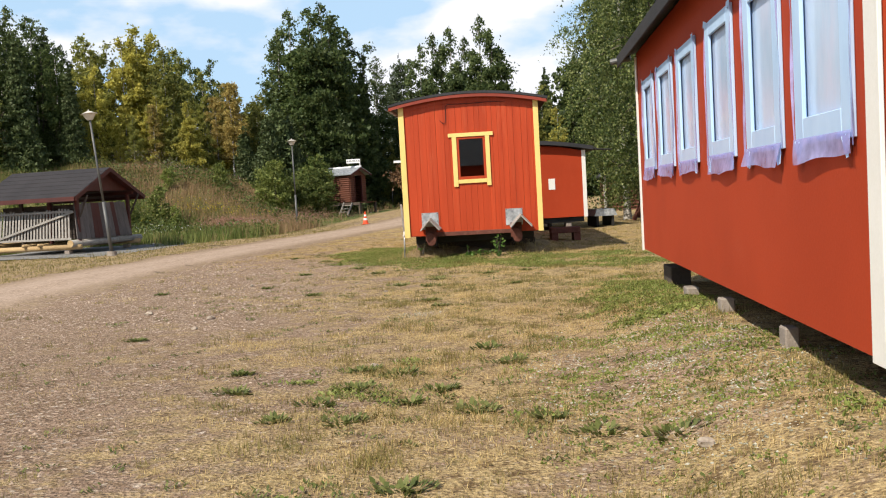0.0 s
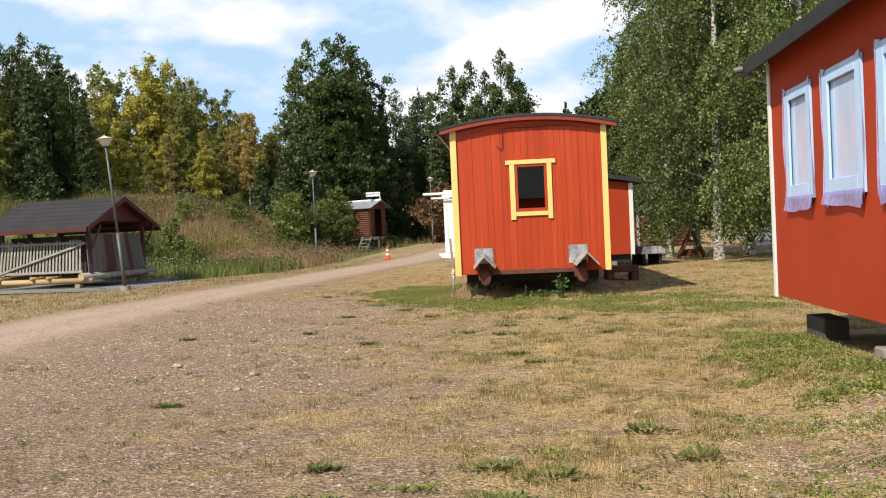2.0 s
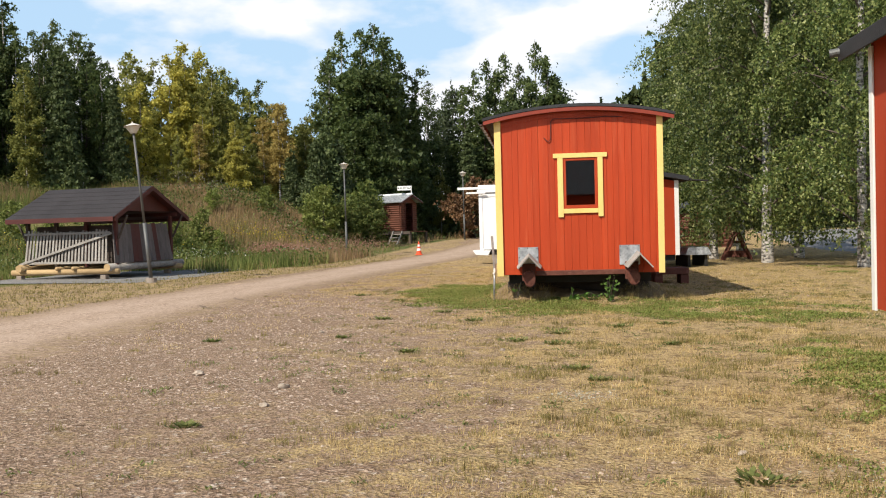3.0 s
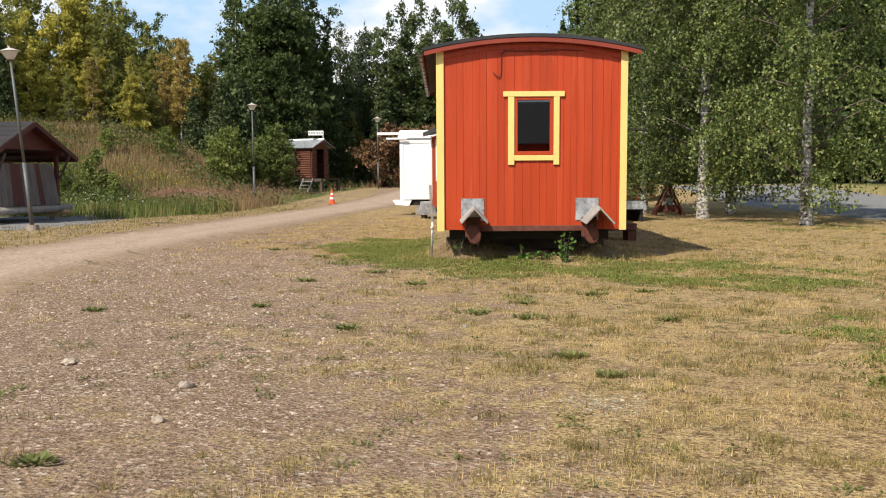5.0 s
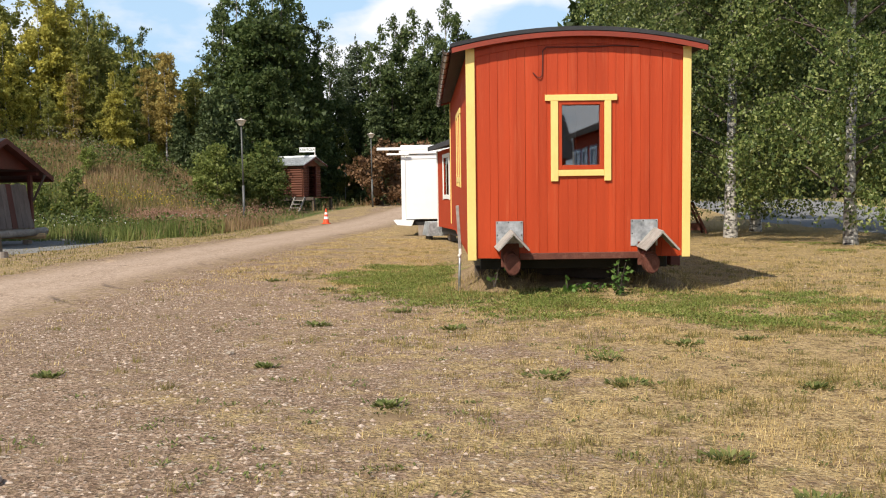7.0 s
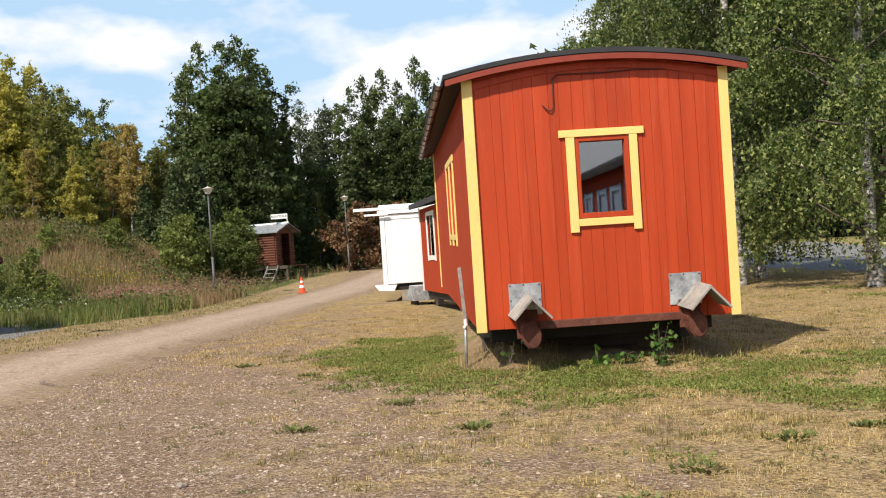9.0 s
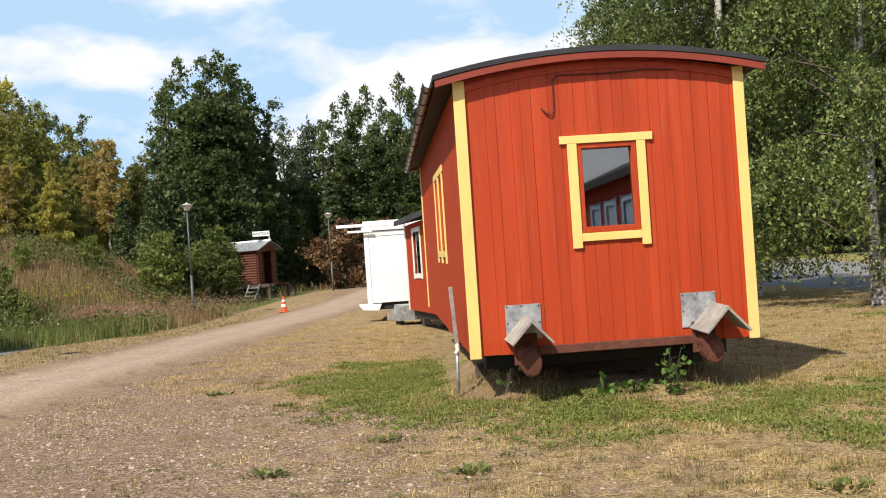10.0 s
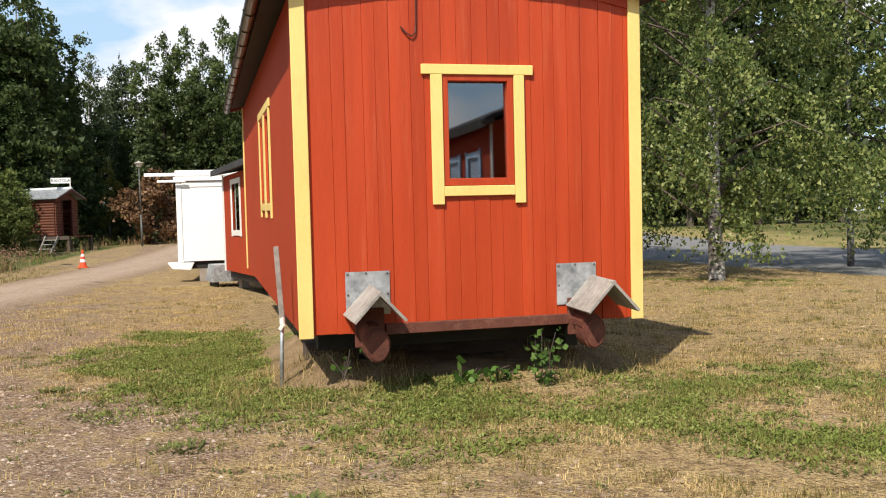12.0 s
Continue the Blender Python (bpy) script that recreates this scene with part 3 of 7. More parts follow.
def grow_green(x, y):
    """Green grass: round the wagon, along the barrack's foot, scattered weeds."""
    a = np.exp(-(((x + 3.0 - 0.28 * (23.4 - y)) / 1.9) ** 2 + ((y - 23.4) / 4.4) ** 2) ** 1.5) * 0.68
    a = np.maximum(a, np.exp(-(((x - 0.2) / 3.0) ** 2 + ((y - 20.4) / 1.6) ** 2)) * 0.50)
    b = np.exp(-((x - 1.35) / 0.75) ** 2) * smooth01(y, 8.2, 9.6) * (1 - smooth01(y, 13, 17)) * 0.55
    b = np.maximum(b, 0.5 * np.exp(-((x - 1.6) / 0.3) ** 2 - ((y - 4.8) / 0.35) ** 2))
    c = 0.26 * smooth01(x, 3, 9) * smooth01(y, 24, 32)
    d = np.exp(-((x + 0.4) / 2.0) ** 2 - ((y - 7.0) / 2.6) ** 2) * 0.16
    e = 0.46 * np.exp(-((x - 1.4) / 1.9) ** 2 - ((y - 18.6) / 1.3) ** 2)
    f = 0.9 * smooth01(x, 19.5, 22) * smooth01(y, 8, 18)
    return np.clip(np.maximum.reduce([a, b, c, d, e, f]) + 0.17 * wobble(x, y, 1.7, 3.0) + 0.11 * wobble(x, y, 4.1, 1.0), 0, 1)


def grow_meadow(x, y):
    left = np.interp(y, (-10, 20, 31, 43, 54, 69, 90), (-26, -22, -19.5, -12.6, -11.6, -9.5, -8))
    a = smooth01(left - x, -0.6, 0.9)
    far = np.maximum(smooth01(y, 74, 82), smooth01(np.hypot(x, y), 85, 100))
    right = smooth01(x, 24, 27) * smooth01(y, 5, 12)
    return np.clip(np.maximum.reduce([a, far, right]), 0, 1)


ground_sheet()


def strip(name, left, right, material, label, lift, step=0.5, ragged=0.15, seed=3.0):
    """A road laid 12 mm over the ground between two edges given as (x, y) along its way, with a ragged margin."""
    L, R = np.array(left, float), np.array(right, float)
    s = np.linspace(0, 1, len(L))
    n = int(np.hypot(*(L[-1] - L[0])) / step) + 2
    t = np.linspace(0, 1, n)
    pts = []
    for k in range(9):
        u = k / 8
        x = np.interp(t, s, L[:, 0] * (1 - u) + R[:, 0] * u)
        y = np.interp(t, s, L[:, 1] * (1 - u) + R[:, 1] * u)
        if k in (0, 8):
            x = x + ragged * (wobble(x, y, 1.9, seed + k) + 0.8 * wobble(x, y, 5.3, seed))
        pts.append(np.stack([x, y, height(x, y) + lift - (0.02 if k in (0, 8) else 0)], -1))
    V = np.stack(pts, 1).reshape(-1, 3)
    f = [(a * 9 + k, a * 9 + k + 1, a * 9 + k + 10, a * 9 + k + 9) for a in range(n - 1) for k in range(8)]
    me = bpy.data.meshes.new(name)
    me.from_pydata(V.tolist(), [], f)
    me.materials.append(material)
    me.shade_smooth()
    rim = np.tile(np.array((1.0, 0.72, 0.36, 0.20, 0.40, 0.18, 0.42, 0.74, 1.0)), n)
    me.attributes.new("margin", "FLOAT", "POINT").data.foreach_set("value", rim.astype(np.float32))
    return tagged(new(name, me), label, "road", kind="structure")


strip("road", ((-17, -12), (-13.0, 8), (-12.6, 19), (-12.4, 25), (-11.8, 30), (-11.2, 36), (-10.5, 44), (-9.6, 52), (-7.6, 62), (-6.0, 74)),
      ((-10.0, -12), (-8.3, 6), (-8.4, 14), (-8.5, 19.5), (-8.6, 23), (-8.3, 28), (-7.4, 36.5), (-6.4, 46), (-4.9, 58), (-3.2, 72)), ROAD, "sandy gravel road with worn wheel tracks", 0.02, 0.4, 0.34)
strip("asphalt_road", ((16, 2), (12.5, 20), (11.2, 34), (11.0, 44), (11.2, 58), (12, 72)),
      ((30, 2), (25, 24), (21.5, 40), (20.5, 52), (20.5, 62), (22, 74)), ASPHALT, "grey asphalt road beyond the birches", 0.02, 1.0, 0.08)
strip("gravel_pad", ((-24.5, 33.2), (-22.5, 35.5), (-22.0, 41.5)), ((-15.4, 32.0), (-14.6, 36), (-15.4, 42.5)), PAD, "grey crushed stone pad under the shed", 0.025, 0.4, 0.2)


# ---- the red wagon ----
def arch(half, edge, rise, n=14):
    """Points of a flat arch from -half to half."""
    return [(half * (2 * i / n - 1), edge + rise * (1 - (2 * i / n - 1) ** 2)) for i in range(n + 1)]


def hollow_shell(bm, half, y0, y1, z0, side, rise, holes):
    """An end wall with an arched top and square openings (x0, x1, z0, z1)."""
    xs = sorted({-half, half, *[v for o in holes for v in o[:2]]})
    for a, b in zip(xs, xs[1:]):
        spans = [(z0, None)]
        for o in holes:
            if o[0] <= a and b <= o[1]:
                spans = [(z0, o[2]), (o[3], None)]
        for lo, hi in spans:
            if hi is None:
                n = 6
                top = [(a + (b - a) * i / n, side + rise * (1 - ((a + (b - a) * i / n) / half) ** 2)) for i in range(n + 1)]
                prism(bm, [(a, lo), (b, lo)] + top[::-1], y0, y1)
            else:
                box(bm, a, b, y0, y1, lo, hi)


def wagon():
    half, length, z0, side, rise = 1.6, 9.7, 0.58, 3.56, 0.19
    w = thing("wagon", "red boarded railway wagon with yellow corner boards on timber supports", "wagon",
              pose(-1.17, 21.42, 0.0, 1.15, 0.0, 1.6))
    win = (-0.33, 0.33, 1.85, 2.83)
    cx = 0.035
    hole = (cx + win[0], cx + win[1], win[2], win[3])
    # inner shell, set behind the boards
    bm = B()
    hollow_shell(bm, half - 0.03, 0.0, 0.06, z0, side, rise, [hole])
    front = part("end_wall", bm, INSIDE, w)
    bm = B()
    hollow_shell(bm, half - 0.03, length - 0.06, length, z0, side, rise, [])
    part("end_wall", bm, RED_PLAIN, w)
    # front boards, one by one, each cut at the window
    brnd = random.Random(8)
    n = 23
    cuts = [brnd.uniform(0.7, 1.3) for i in range(n)]
    cuts = [2 * (half - 0.02) * sum(cuts[:i]) / sum(cuts) for i in range(n + 1)]
    for i in range(n):
        a = -half + 0.02 + cuts[i]
        b = -half + 0.02 + cuts[i + 1] - brnd.choice((0.0006, 0.0012, 0.0032, 0.0008))
        top = lambda x: side + rise * (1 - (x / half) ** 2)
        y0 = -0.028 - 0.0022 * ((i * 7) % 3)
        inside = b > hole[0] and a < hole[1]
        runs = [(z0, hole[2]), (hole[3], None)] if inside else [(z0 + 0.004 * ((i * 5) % 3), None)]
        for lo, hi in runs:
            bm = B()
            pts = [(a, lo), (b, lo), (b, top(b) if hi is None else hi), (a, top(a) if hi is None else hi)]
            # a narrow chamfer along both edges
            c = 0.0035
            f = [bm.verts.new(p) for p in ((a + c, y0, lo), (b - c, y0, lo), (b - c, y0, pts[2][1]), (a + c, y0, pts[3][1]))]
            g = [bm.verts.new(p) for p in ((a, y0 + c, lo), (b, y0 + c, lo), (b, y0 + c, pts[2][1]), (a, y0 + c, pts[3][1]))]
            h = [bm.verts.new(p) for p in ((a, -0.001, lo), (b, -0.001, lo), (b, -0.001, pts[2][1]), (a, -0.001, pts[3][1]))]
            bm.faces.new(f)
            for p, q in ((f, g), (g, h)):
                for k in range(4):
                    bm.faces.new((p[k], q[k], q[(k + 1) % 4], p[(k + 1) % 4]))
            bmesh.ops.recalc_face_normals(bm, faces=bm.faces[:])
            part("board", bm, RED, front, "upright red-painted board")
    # long sides: smooth painted sheet, the left one with a double window
    sw = (3.0, 4.75, 1.72, 2.86)
    bm = B()
    for y0, y1, lo, hi in ((0.06, sw[0], z0, side), (sw[1], length - 0.06, z0, side), (sw[0], sw[1], z0, sw[2]), (sw[0], sw[1], sw[3], side)):
        box(bm, -half + 0.02, -half + 0.07, y0, y1, lo, hi)
    left = part("side_wall", bm, RED_PLAIN, w, "smooth red painted side wall")
    bm = B()
    box(bm, half - 0.07, half - 0.02, 0.06, length - 0.06, z0, side)
    part("side_wall", bm, RED_PLAIN, w, "smooth red painted side wall")
    bm = B()
    box(bm, -half + 0.08, half - 0.08, 0.07, length - 0.07, z0 + 0.02, z0 + 0.10)
    part("floor", bm, INSIDE, w)
    # roof: red bargeboard arch, dark felt on top
    bm = B()
    up = arch(1.80, side + 0.018, rise + 0.03, 18)
    lo_ = arch(1.80, side - 0.005, rise + 0.03, 18)
    prism(bm, up + lo_[::-1], -0.16, length + 0.16)
    roof = part("roof", bm, BLACK, w, "arched wagon roof with a black underside")
    bm = B()
    up2, lo2 = arch(1.83, side + 0.075, rise + 0.035, 18), arch(1.83, side + 0.022, rise + 0.031, 18)
    prism(bm, up2 + lo2[::-1], -0.20, length + 0.20)
    part("felt", bm, FELT, roof, "black roofing felt")
    for y in (-0.19, length + 0.165):
        bm = B()
        prism(bm, arch(1.81, side + 0.016, rise + 0.03, 18) + arch(1.81, side - 0.055, rise + 0.03, 18)[::-1], y, y + 0.026)
        part("bargeboard", bm, RED_TRIM, roof, "curved dark red bargeboard")
    bm = B()
    prism(bm, arch(1.60, side - 0.05, rise + 0.02, 18) + arch(1.60, side - 0.13, rise + 0.02, 18)[::-1], -0.05, -0.034)
    part("frieze", bm, RED, roof, "red moulding under the roof")
    # corner boards
    for x0, x1, s in ((-half - 0.012, -half + 0.115, -1), (half - 0.105, half + 0.012, 1)):
        bm = B()
        box(bm, x0, x1, -0.062, -0.036, z0 - 0.02 if s < 0 else z0 - 0.01, side + 0.02, 0.004)
        part("corner_board", bm, YELLOW, w, "yellow painted corner board")
    bm = B()
    box(bm, -half - 0.004, -half + 0.02, length - 0.12, length, z0, side, 0.004)
    part("corner_board", bm, YELLOW, w, "yellow painted corner board")
    # front window
    window = new("window")
    window.parent = w
    bm = B()
    x0, x1, a, b = hole
    for q in ((x0, x0 + 0.055, a, b), (x1 - 0.055, x1, a, b), (x0 + 0.055, x1 - 0.055, a, a + 0.065), (x0 + 0.055, x1 - 0.055, b - 0.055, b)):
        box(bm, q[0], q[1], -0.046, 0.05, q[2], q[3], 0.004)
    part("window_frame", bm, RED, window, "red window frame")
    bm = B()
    box(bm, x0 + 0.05, x1 - 0.05, -0.003, 0.003, -(b - a) / 2 + 0.06, (b - a) / 2 - 0.05, 0, pose(0, 0.015, (a + b) / 2, -1.2, 0, -0.4))
    g = part("pane", bm, GLASS, window)
    g.visible_shadow = False
    for nm, q in (("top_trim", (x0 - 0.19, x1 + 0.185, b + 0.0, b + 0.088)), ("side_trim", (x0 - 0.108, x0 - 0.002, a - 0.165, b - 0.002)),
                  ("side_trim", (x1 + 0.002, x1 + 0.100, a - 0.165, b - 0.002)), ("bottom_trim", (x0 - 0.001, x1 + 0.001, a - 0.092, a - 0.003))):
        bm = B()
        box(bm, q[0], q[1], -0.066, -0.040, q[2], q[3], 0.004)
        part(nm, bm, YELLOW, window, "yellow painted window trim")
    # side window
    sidewin = new("side_window")
    sidewin.parent = w
    xs = -half + 0.02
    y0, y1, a, b = sw
    mid = (y0 + y1) / 2
    bm = B()
    box(bm, xs + 0.02, xs + 0.026, y0 + 0.02, y1 - 0.02, a + 0.02, b - 0.02)
    g = part("pane", bm, GLASS, sidewin)
    g.visible_shadow = False
    for nm, q in (("side_trim", (y0 - 0.09, y0 + 0.02, a - 0.15, b)), ("side_trim", (y1 - 0.02, y1 + 0.09, a - 0.15, b)), ("mullion", (mid - 0.11, mid + 0.11, a - 0.15, b)),
                  ("top_trim", (y0 - 0.16, y1 + 0.16, b + 0.002, b + 0.1)), ("bottom_trim", (y0 + 0.022, mid - 0.112, a - 0.06, a + 0.03)), ("bottom_trim", (mid + 0.112, y1 - 0.022, a - 0.06, a + 0.03))):
        bm = B()
        box(bm, xs - 0.026, xs - 0.002, q[0], q[1], q[2], q[3], 0.004)
        part(nm, bm, YELLOW, sidewin, "yellow painted window trim")
    for p0, p1 in ((y0 + 0.022, mid - 0.112), (mid + 0.112, y1 - 0.022)):
        bm = B()
        for q in ((p0, p0 + 0.05, a + 0.03, b), (p1 - 0.05, p1, a + 0.03, b), (p0 + 0.05, p1 - 0.05, a + 0.03, a + 0.08), (p0 + 0.05, p1 - 0.05, b - 0.05, b)):
            box(bm, xs - 0.012, xs + 0.018, q[0], q[1], q[2], q[3], 0.003)
        part("window_frame", bm, RED, sidewin, "red window frame")
    # gutter along the left eave
    bm = B()
    n = 8
    prof = [(0.062 * math.cos(math.pi + math.pi * i / n), 0.062 * math.sin(math.pi + math.pi * i / n)) for i in range(n + 1)]
    prof += [(0.054 * math.cos(math.pi + math.pi * i / n), 0.054 * math.sin(math.pi + math.pi * i / n)) for i in range(n, -1, -1)]
    prism(bm, prof, 0.0, length + 0.3)
    bmesh.ops.transform(bm, matrix=pose(-1.87, -0.02, side + 0.03, -0.25), verts=bm.verts[:])
    gut = part("gutter", bm, GUTTER, w, "dark brown metal gutter")
    for k in range(12):
        y = 0.3 + k * 0.82
        bm = B()
        prism(bm, [(x * 1.12, z * 1.12) for x, z in prof], y - 0.012, y + 0.012)
        bmesh.ops.transform(bm, matrix=pose(-1.87, -0.02, side + 0.03, -0.25), verts=bm.verts[:])
        part("bracket", bm, BLACK, gut)
    # cable along the front under the roof
    bm = B()
    route = [(-0.655, -0.048, 3.235), (-0.60, -0.055, 3.175), (-0.56, -0.055, 3.155), (-0.525, -0.05, 3.19), (-0.518, -0.045, 3.25), (-0.512, -0.045, 3.54), (-0.46, -0.048, 3.59), (0.10, -0.05, 3.585), (0.50, -0.05, 3.60), (0.86, -0.05, 3.585)]
    for p, q in zip(route, route[1:]):
        tube(bm, p, q, 0.0075, None, 6)
    part("cable", bm, RED_DARK, w, "red-painted cable")
    # headstock beam, buffers and their little roofs
    bm = B()
    box(bm, -0.86, 0.86, -0.075, -0.034, 0.56, 0.655, 0.006)
    part("beam", bm, RUST, w, "red-brown beam below the boards")
    for bx, px, reach in ((-1.0, 0.0, 0.345), (0.98, -0.03, 0.375)):
        buf = new("buffer")
        buf.parent = w
        bm = B()
        tube(bm, (bx, 0.1, 0.60), (bx, -0.30, 0.58), 0.10, 0.10, 14)
        box(bm, bx - 0.13, bx + 0.13, -0.07, -0.034, 0.46, 0.80, 0.006)
        part("shank", bm, RUST, buf, "rusty buffer shank", False)
        bm = B()
        tube(bm, (bx + 0.015, -0.12, 0.515), (bx + 0.03, -0.33, 0.505), 0.15, 0.15, 22)
        bmesh.ops.bevel(bm, geom=[e for e in bm.edges if abs(e.verts[0].co.y - e.verts[1].co.y) < 0.01], offset=0.02, segments=2, affect="EDGES")
        for v in bm.verts:
            v.co.x = bx + (v.co.x - bx) * 0.74
        part("buffer_head", bm, RUST, buf, "red-brown rusty buffer head")
        bm = B()
        box(bm, bx + px - 0.20, bx + px + 0.19, -0.046, -0.040, 0.74, 1.12, 0.0)
        plate = part("plate", bm, ZINC, buf, "galvanised sheet behind the little roof")
        for k, (sx, sz) in enumerate(((-0.18, 1.10), (-0.02, 1.105), (0.17, 1.10), (-0.18, 0.92), (0.17, 0.92))):
            bm = B()
            bmesh.ops.create_uvsphere(bm, u_segments=6, v_segments=4, radius=0.012, matrix=Matrix.Translation((bx + px + sx, -0.048, sz)))
            part("screw", bm, STEEL, plate)
        for s in (-1, 1):
            for k in range(3):
                bm = B()
                m = Matrix.Translation((bx + 0.01 + (0.10 if bx > 0 else 0), -0.05, 1.0)) @ pose(0, 0, 0, 2.5, s * 47, 0)
                box(bm, 0.005 if s > 0 else -0.005, s * reach, -0.50 + k * 0.165, -0.50 + k * 0.165 + 0.160, -0.014, 0.012, 0.003, m)
                ob = part("hood_board", bm, GREYWOOD, buf, "grey weathered board of the little roof")
    # running frame under the floor
    for x in (-0.95, 0.95):
        bm = B()
        box(bm, x - 0.06, x + 0.06, 0.1, length - 0.1, 0.33, z0, 0.01)
        part("frame_beam", bm, BLACK, w, "black steel frame beam")
    for y in (0.5, 4.8, 9.0):
        bm = B()
        box(bm, -1.4, 1.4, y - 0.09, y + 0.09, 0.38, z0 - 0.002, 0.01)
        part("cross_beam", bm, BLACK, w, "dark cross beam")
    # timbers added unseen under the frame, to block the light from behind
    for k in range(3):
        bm = B()
        box(bm, -1.45, 1.45, 1.05 + 0.02 * k, 1.32 - 0.02 * k, -0.30 + 0.22 * k, -0.084 + 0.22 * k, 0.015)
        part("light_stop", bm, DARKWOOD, w, "dark timber added under the frame to keep light out")
    for x in (-0.95, 0.0, 0.95):
        for y in (1.6, 4.8, 8.9):
            bm = B()
            box(bm, x - 0.14, x + 0.14, y - 0.2, y + 0.2, -0.25, 0.379, 0.01)
            part("support_block", bm, DARKWOOD, w, "dark timber support block")
    return w


wagon()


# ---- the long barrack with taped windows ----
def barrack():
    x0, x1, y0, y1, z0, z1 = 1.70, 6.2, 4.50, 13.42, 0.58, 3.36
    b = thing("barrack", "long red barrack with white corner boards on concrete blocks", "building", pose(0, 0, 0))
    wins = [(11.80, 12.72), (10.36, 11.38), (8.99, 9.97), (7.46, 8.42), (6.13, 7.02), (4.86, 5.79)]
    zb, zt = 1.70, 2.78
    bm = B()
    ys = sorted({y0, y1, *[v for q in wins for v in q]})
    for a, c in zip(ys, ys[1:]):
        if any(q[0] <= a and c <= q[1] for q in wins):
            box(bm, x0, x0 + 0.12, a, c, z0, zb)
            box(bm, x0, x0 + 0.12, a, c, zt, z1)
        else:
            box(bm, x0, x0 + 0.12, a, c, z0, z1)
    bmesh.ops.remove_doubles(bm, verts=bm.verts[:], dist=0.0005)
    part("long_wall", bm, RED_PLAIN, b, "smooth red painted long wall")
    bm = B()
    box(bm, x1 - 0.12, x1, y0, y1, z0, z1)
    part("long_wall", bm, RED_PLAIN, b)
    mx = (x0 + x1) / 2
    for a in (y0, y1 - 0.12):
        bm = B()
        prism(bm, [(x0 + 0.12, z0), (x1 - 0.12, z0), (x1 - 0.12, z1), (mx, z1 + 0.85), (x0 + 0.12, z1)], a, a + 0.12)
        part("gable_wall", bm, RED_PLAIN, b, "red gable wall")
    bm = B()
    box(bm, x0 + 0.12, x1 - 0.12, y0 + 0.12, y1 - 0.12, z0, z0 + 0.12)
    part("floor", bm, INSIDE, b)
    for s in (-1, 1):
        bm = B()
        e = x0 - 0.22 if s < 0 else x1 + 0.22
        d = (z1 + 0.85 + 0.06 - (z1 + 0.02)) / (mx - x0)
        ze = z1 + 0.04 - 0.22 * d
        pts = [(e, ze), (mx, z1 + 0.93), (mx, z1 + 1.0), (e, ze + 0.08)]
        prism(bm, pts, y0 - 0.30, y1 + 0.30)
        r = part("roof", bm, FELT, b, "black felt roof")
        bm = B()
        box(bm, e - 0.024, e - 0.002, y0 - 0.30, y1 + 0.30, ze - 0.10, ze + 0.06, 0.003)
        part("fascia", bm, BLACK, r, "dark fascia board")
    bm = B()
    tube(bm, (x0 - 0.33, y1 + 0.30, 3.30), (x0 - 0.05, y1 + 0.22, 3.335), 0.045, 0.045, 12)
    part("drain_pipe", bm, STEEL, b, "grey metal gutter outlet")
    for a, c in ((y0 - 0.02, y0 + 0.16), (y1 - 0.09, y1 + 0.02)):
        bm = B()
        box(bm, x0 - 0.026, x0 - 0.003, a, c, z0 - 0.02, z1 - 0.06, 0.004)
        part("corner_board", bm, WHITE, b, "white corner board")
    rnd = random.Random(5)
    for k, (a, c) in enumerate(wins):
        wi = new("window")
        wi.parent = b
        bm = B()
        for q in ((a, a + 0.07, zb, zt), (c - 0.07, c, zb, zt), (a + 0.07, c - 0.07, zb, zb + 0.07), (a + 0.07, c - 0.07, zt - 0.07, zt)):
            box(bm, x0 + 0.025, x0 + 0.09, q[0], q[1], q[2], q[3], 0.004)
        part("window_frame", bm, WHITE, wi, "white window frame")
        bm = B()
        box(bm, x0 + 0.014, x0 + 0.018, a + 0.01, c - 0.01, zb + 0.01, zt - 0.01)
        part("pane", bm, FILM, wi, "window covered with pale masking film")
        # casing boards covered with blue tape
        cs = 0.135
        for nm, q in (("casing", (a - 0.02, a + cs, zb - 0.02, zt + 0.10)), ("casing", (c - cs, c + 0.02, zb - 0.02, zt + 0.10)),
                      ("casing", (a + cs + 0.003, c - cs - 0.003, zb - 0.02, zb + 0.14)), ("casing", (a + cs + 0.003, c - cs - 0.003, zt - 0.02, zt + 0.10))):
            bm = B()
            box(bm, x0 - 0.028, x0 - 0.002, q[0], q[1], q[2], q[3], 0.004)
            part(nm, bm, TAPE, wi, "casing board covered with light blue masking tape")
        # torn ends of tape at the lower corners and along the upper edge
        trnd = random.Random(60 + k)
        for ty, tz, tw, th, turn in ((a + 0.05, zb - 0.06, 0.10, 0.12, trnd.uniform(-20, 5)), (c - 0.06, zb - 0.06, 0.12, 0.13, trnd.uniform(-5, 25)),
                                     (a + 0.02, zt + 0.09, 0.13, 0.06, trnd.uniform(-30, -10)), (c - 0.03, zt + 0.09, 0.15, 0.06, trnd.uniform(5, 25))):
            bm = B()
            g = [[bm.verts.new(pose(x0 - 0.033, ty, tz, turn) @ Vector((-0.007 * math.sin(3 * i + j + k), tw * (i / 3 - 0.5) * (1 - 0.25 * j), th * (0.5 - j / 2)))) for i in range(4)] for j in range(3)]
            for j in range(2):
                for i in range(3):
                    bm.faces.new((g[j][i], g[j][i + 1], g[j + 1][i + 1], g[j + 1][i]))
            part("tape_end", bm, TAPE, wi, "torn end of light blue tape", True)
        # loose film that hangs below and beside the casing, crumpled
        n, mrows = 26, 9
        V = np.zeros((mrows, n, 3))
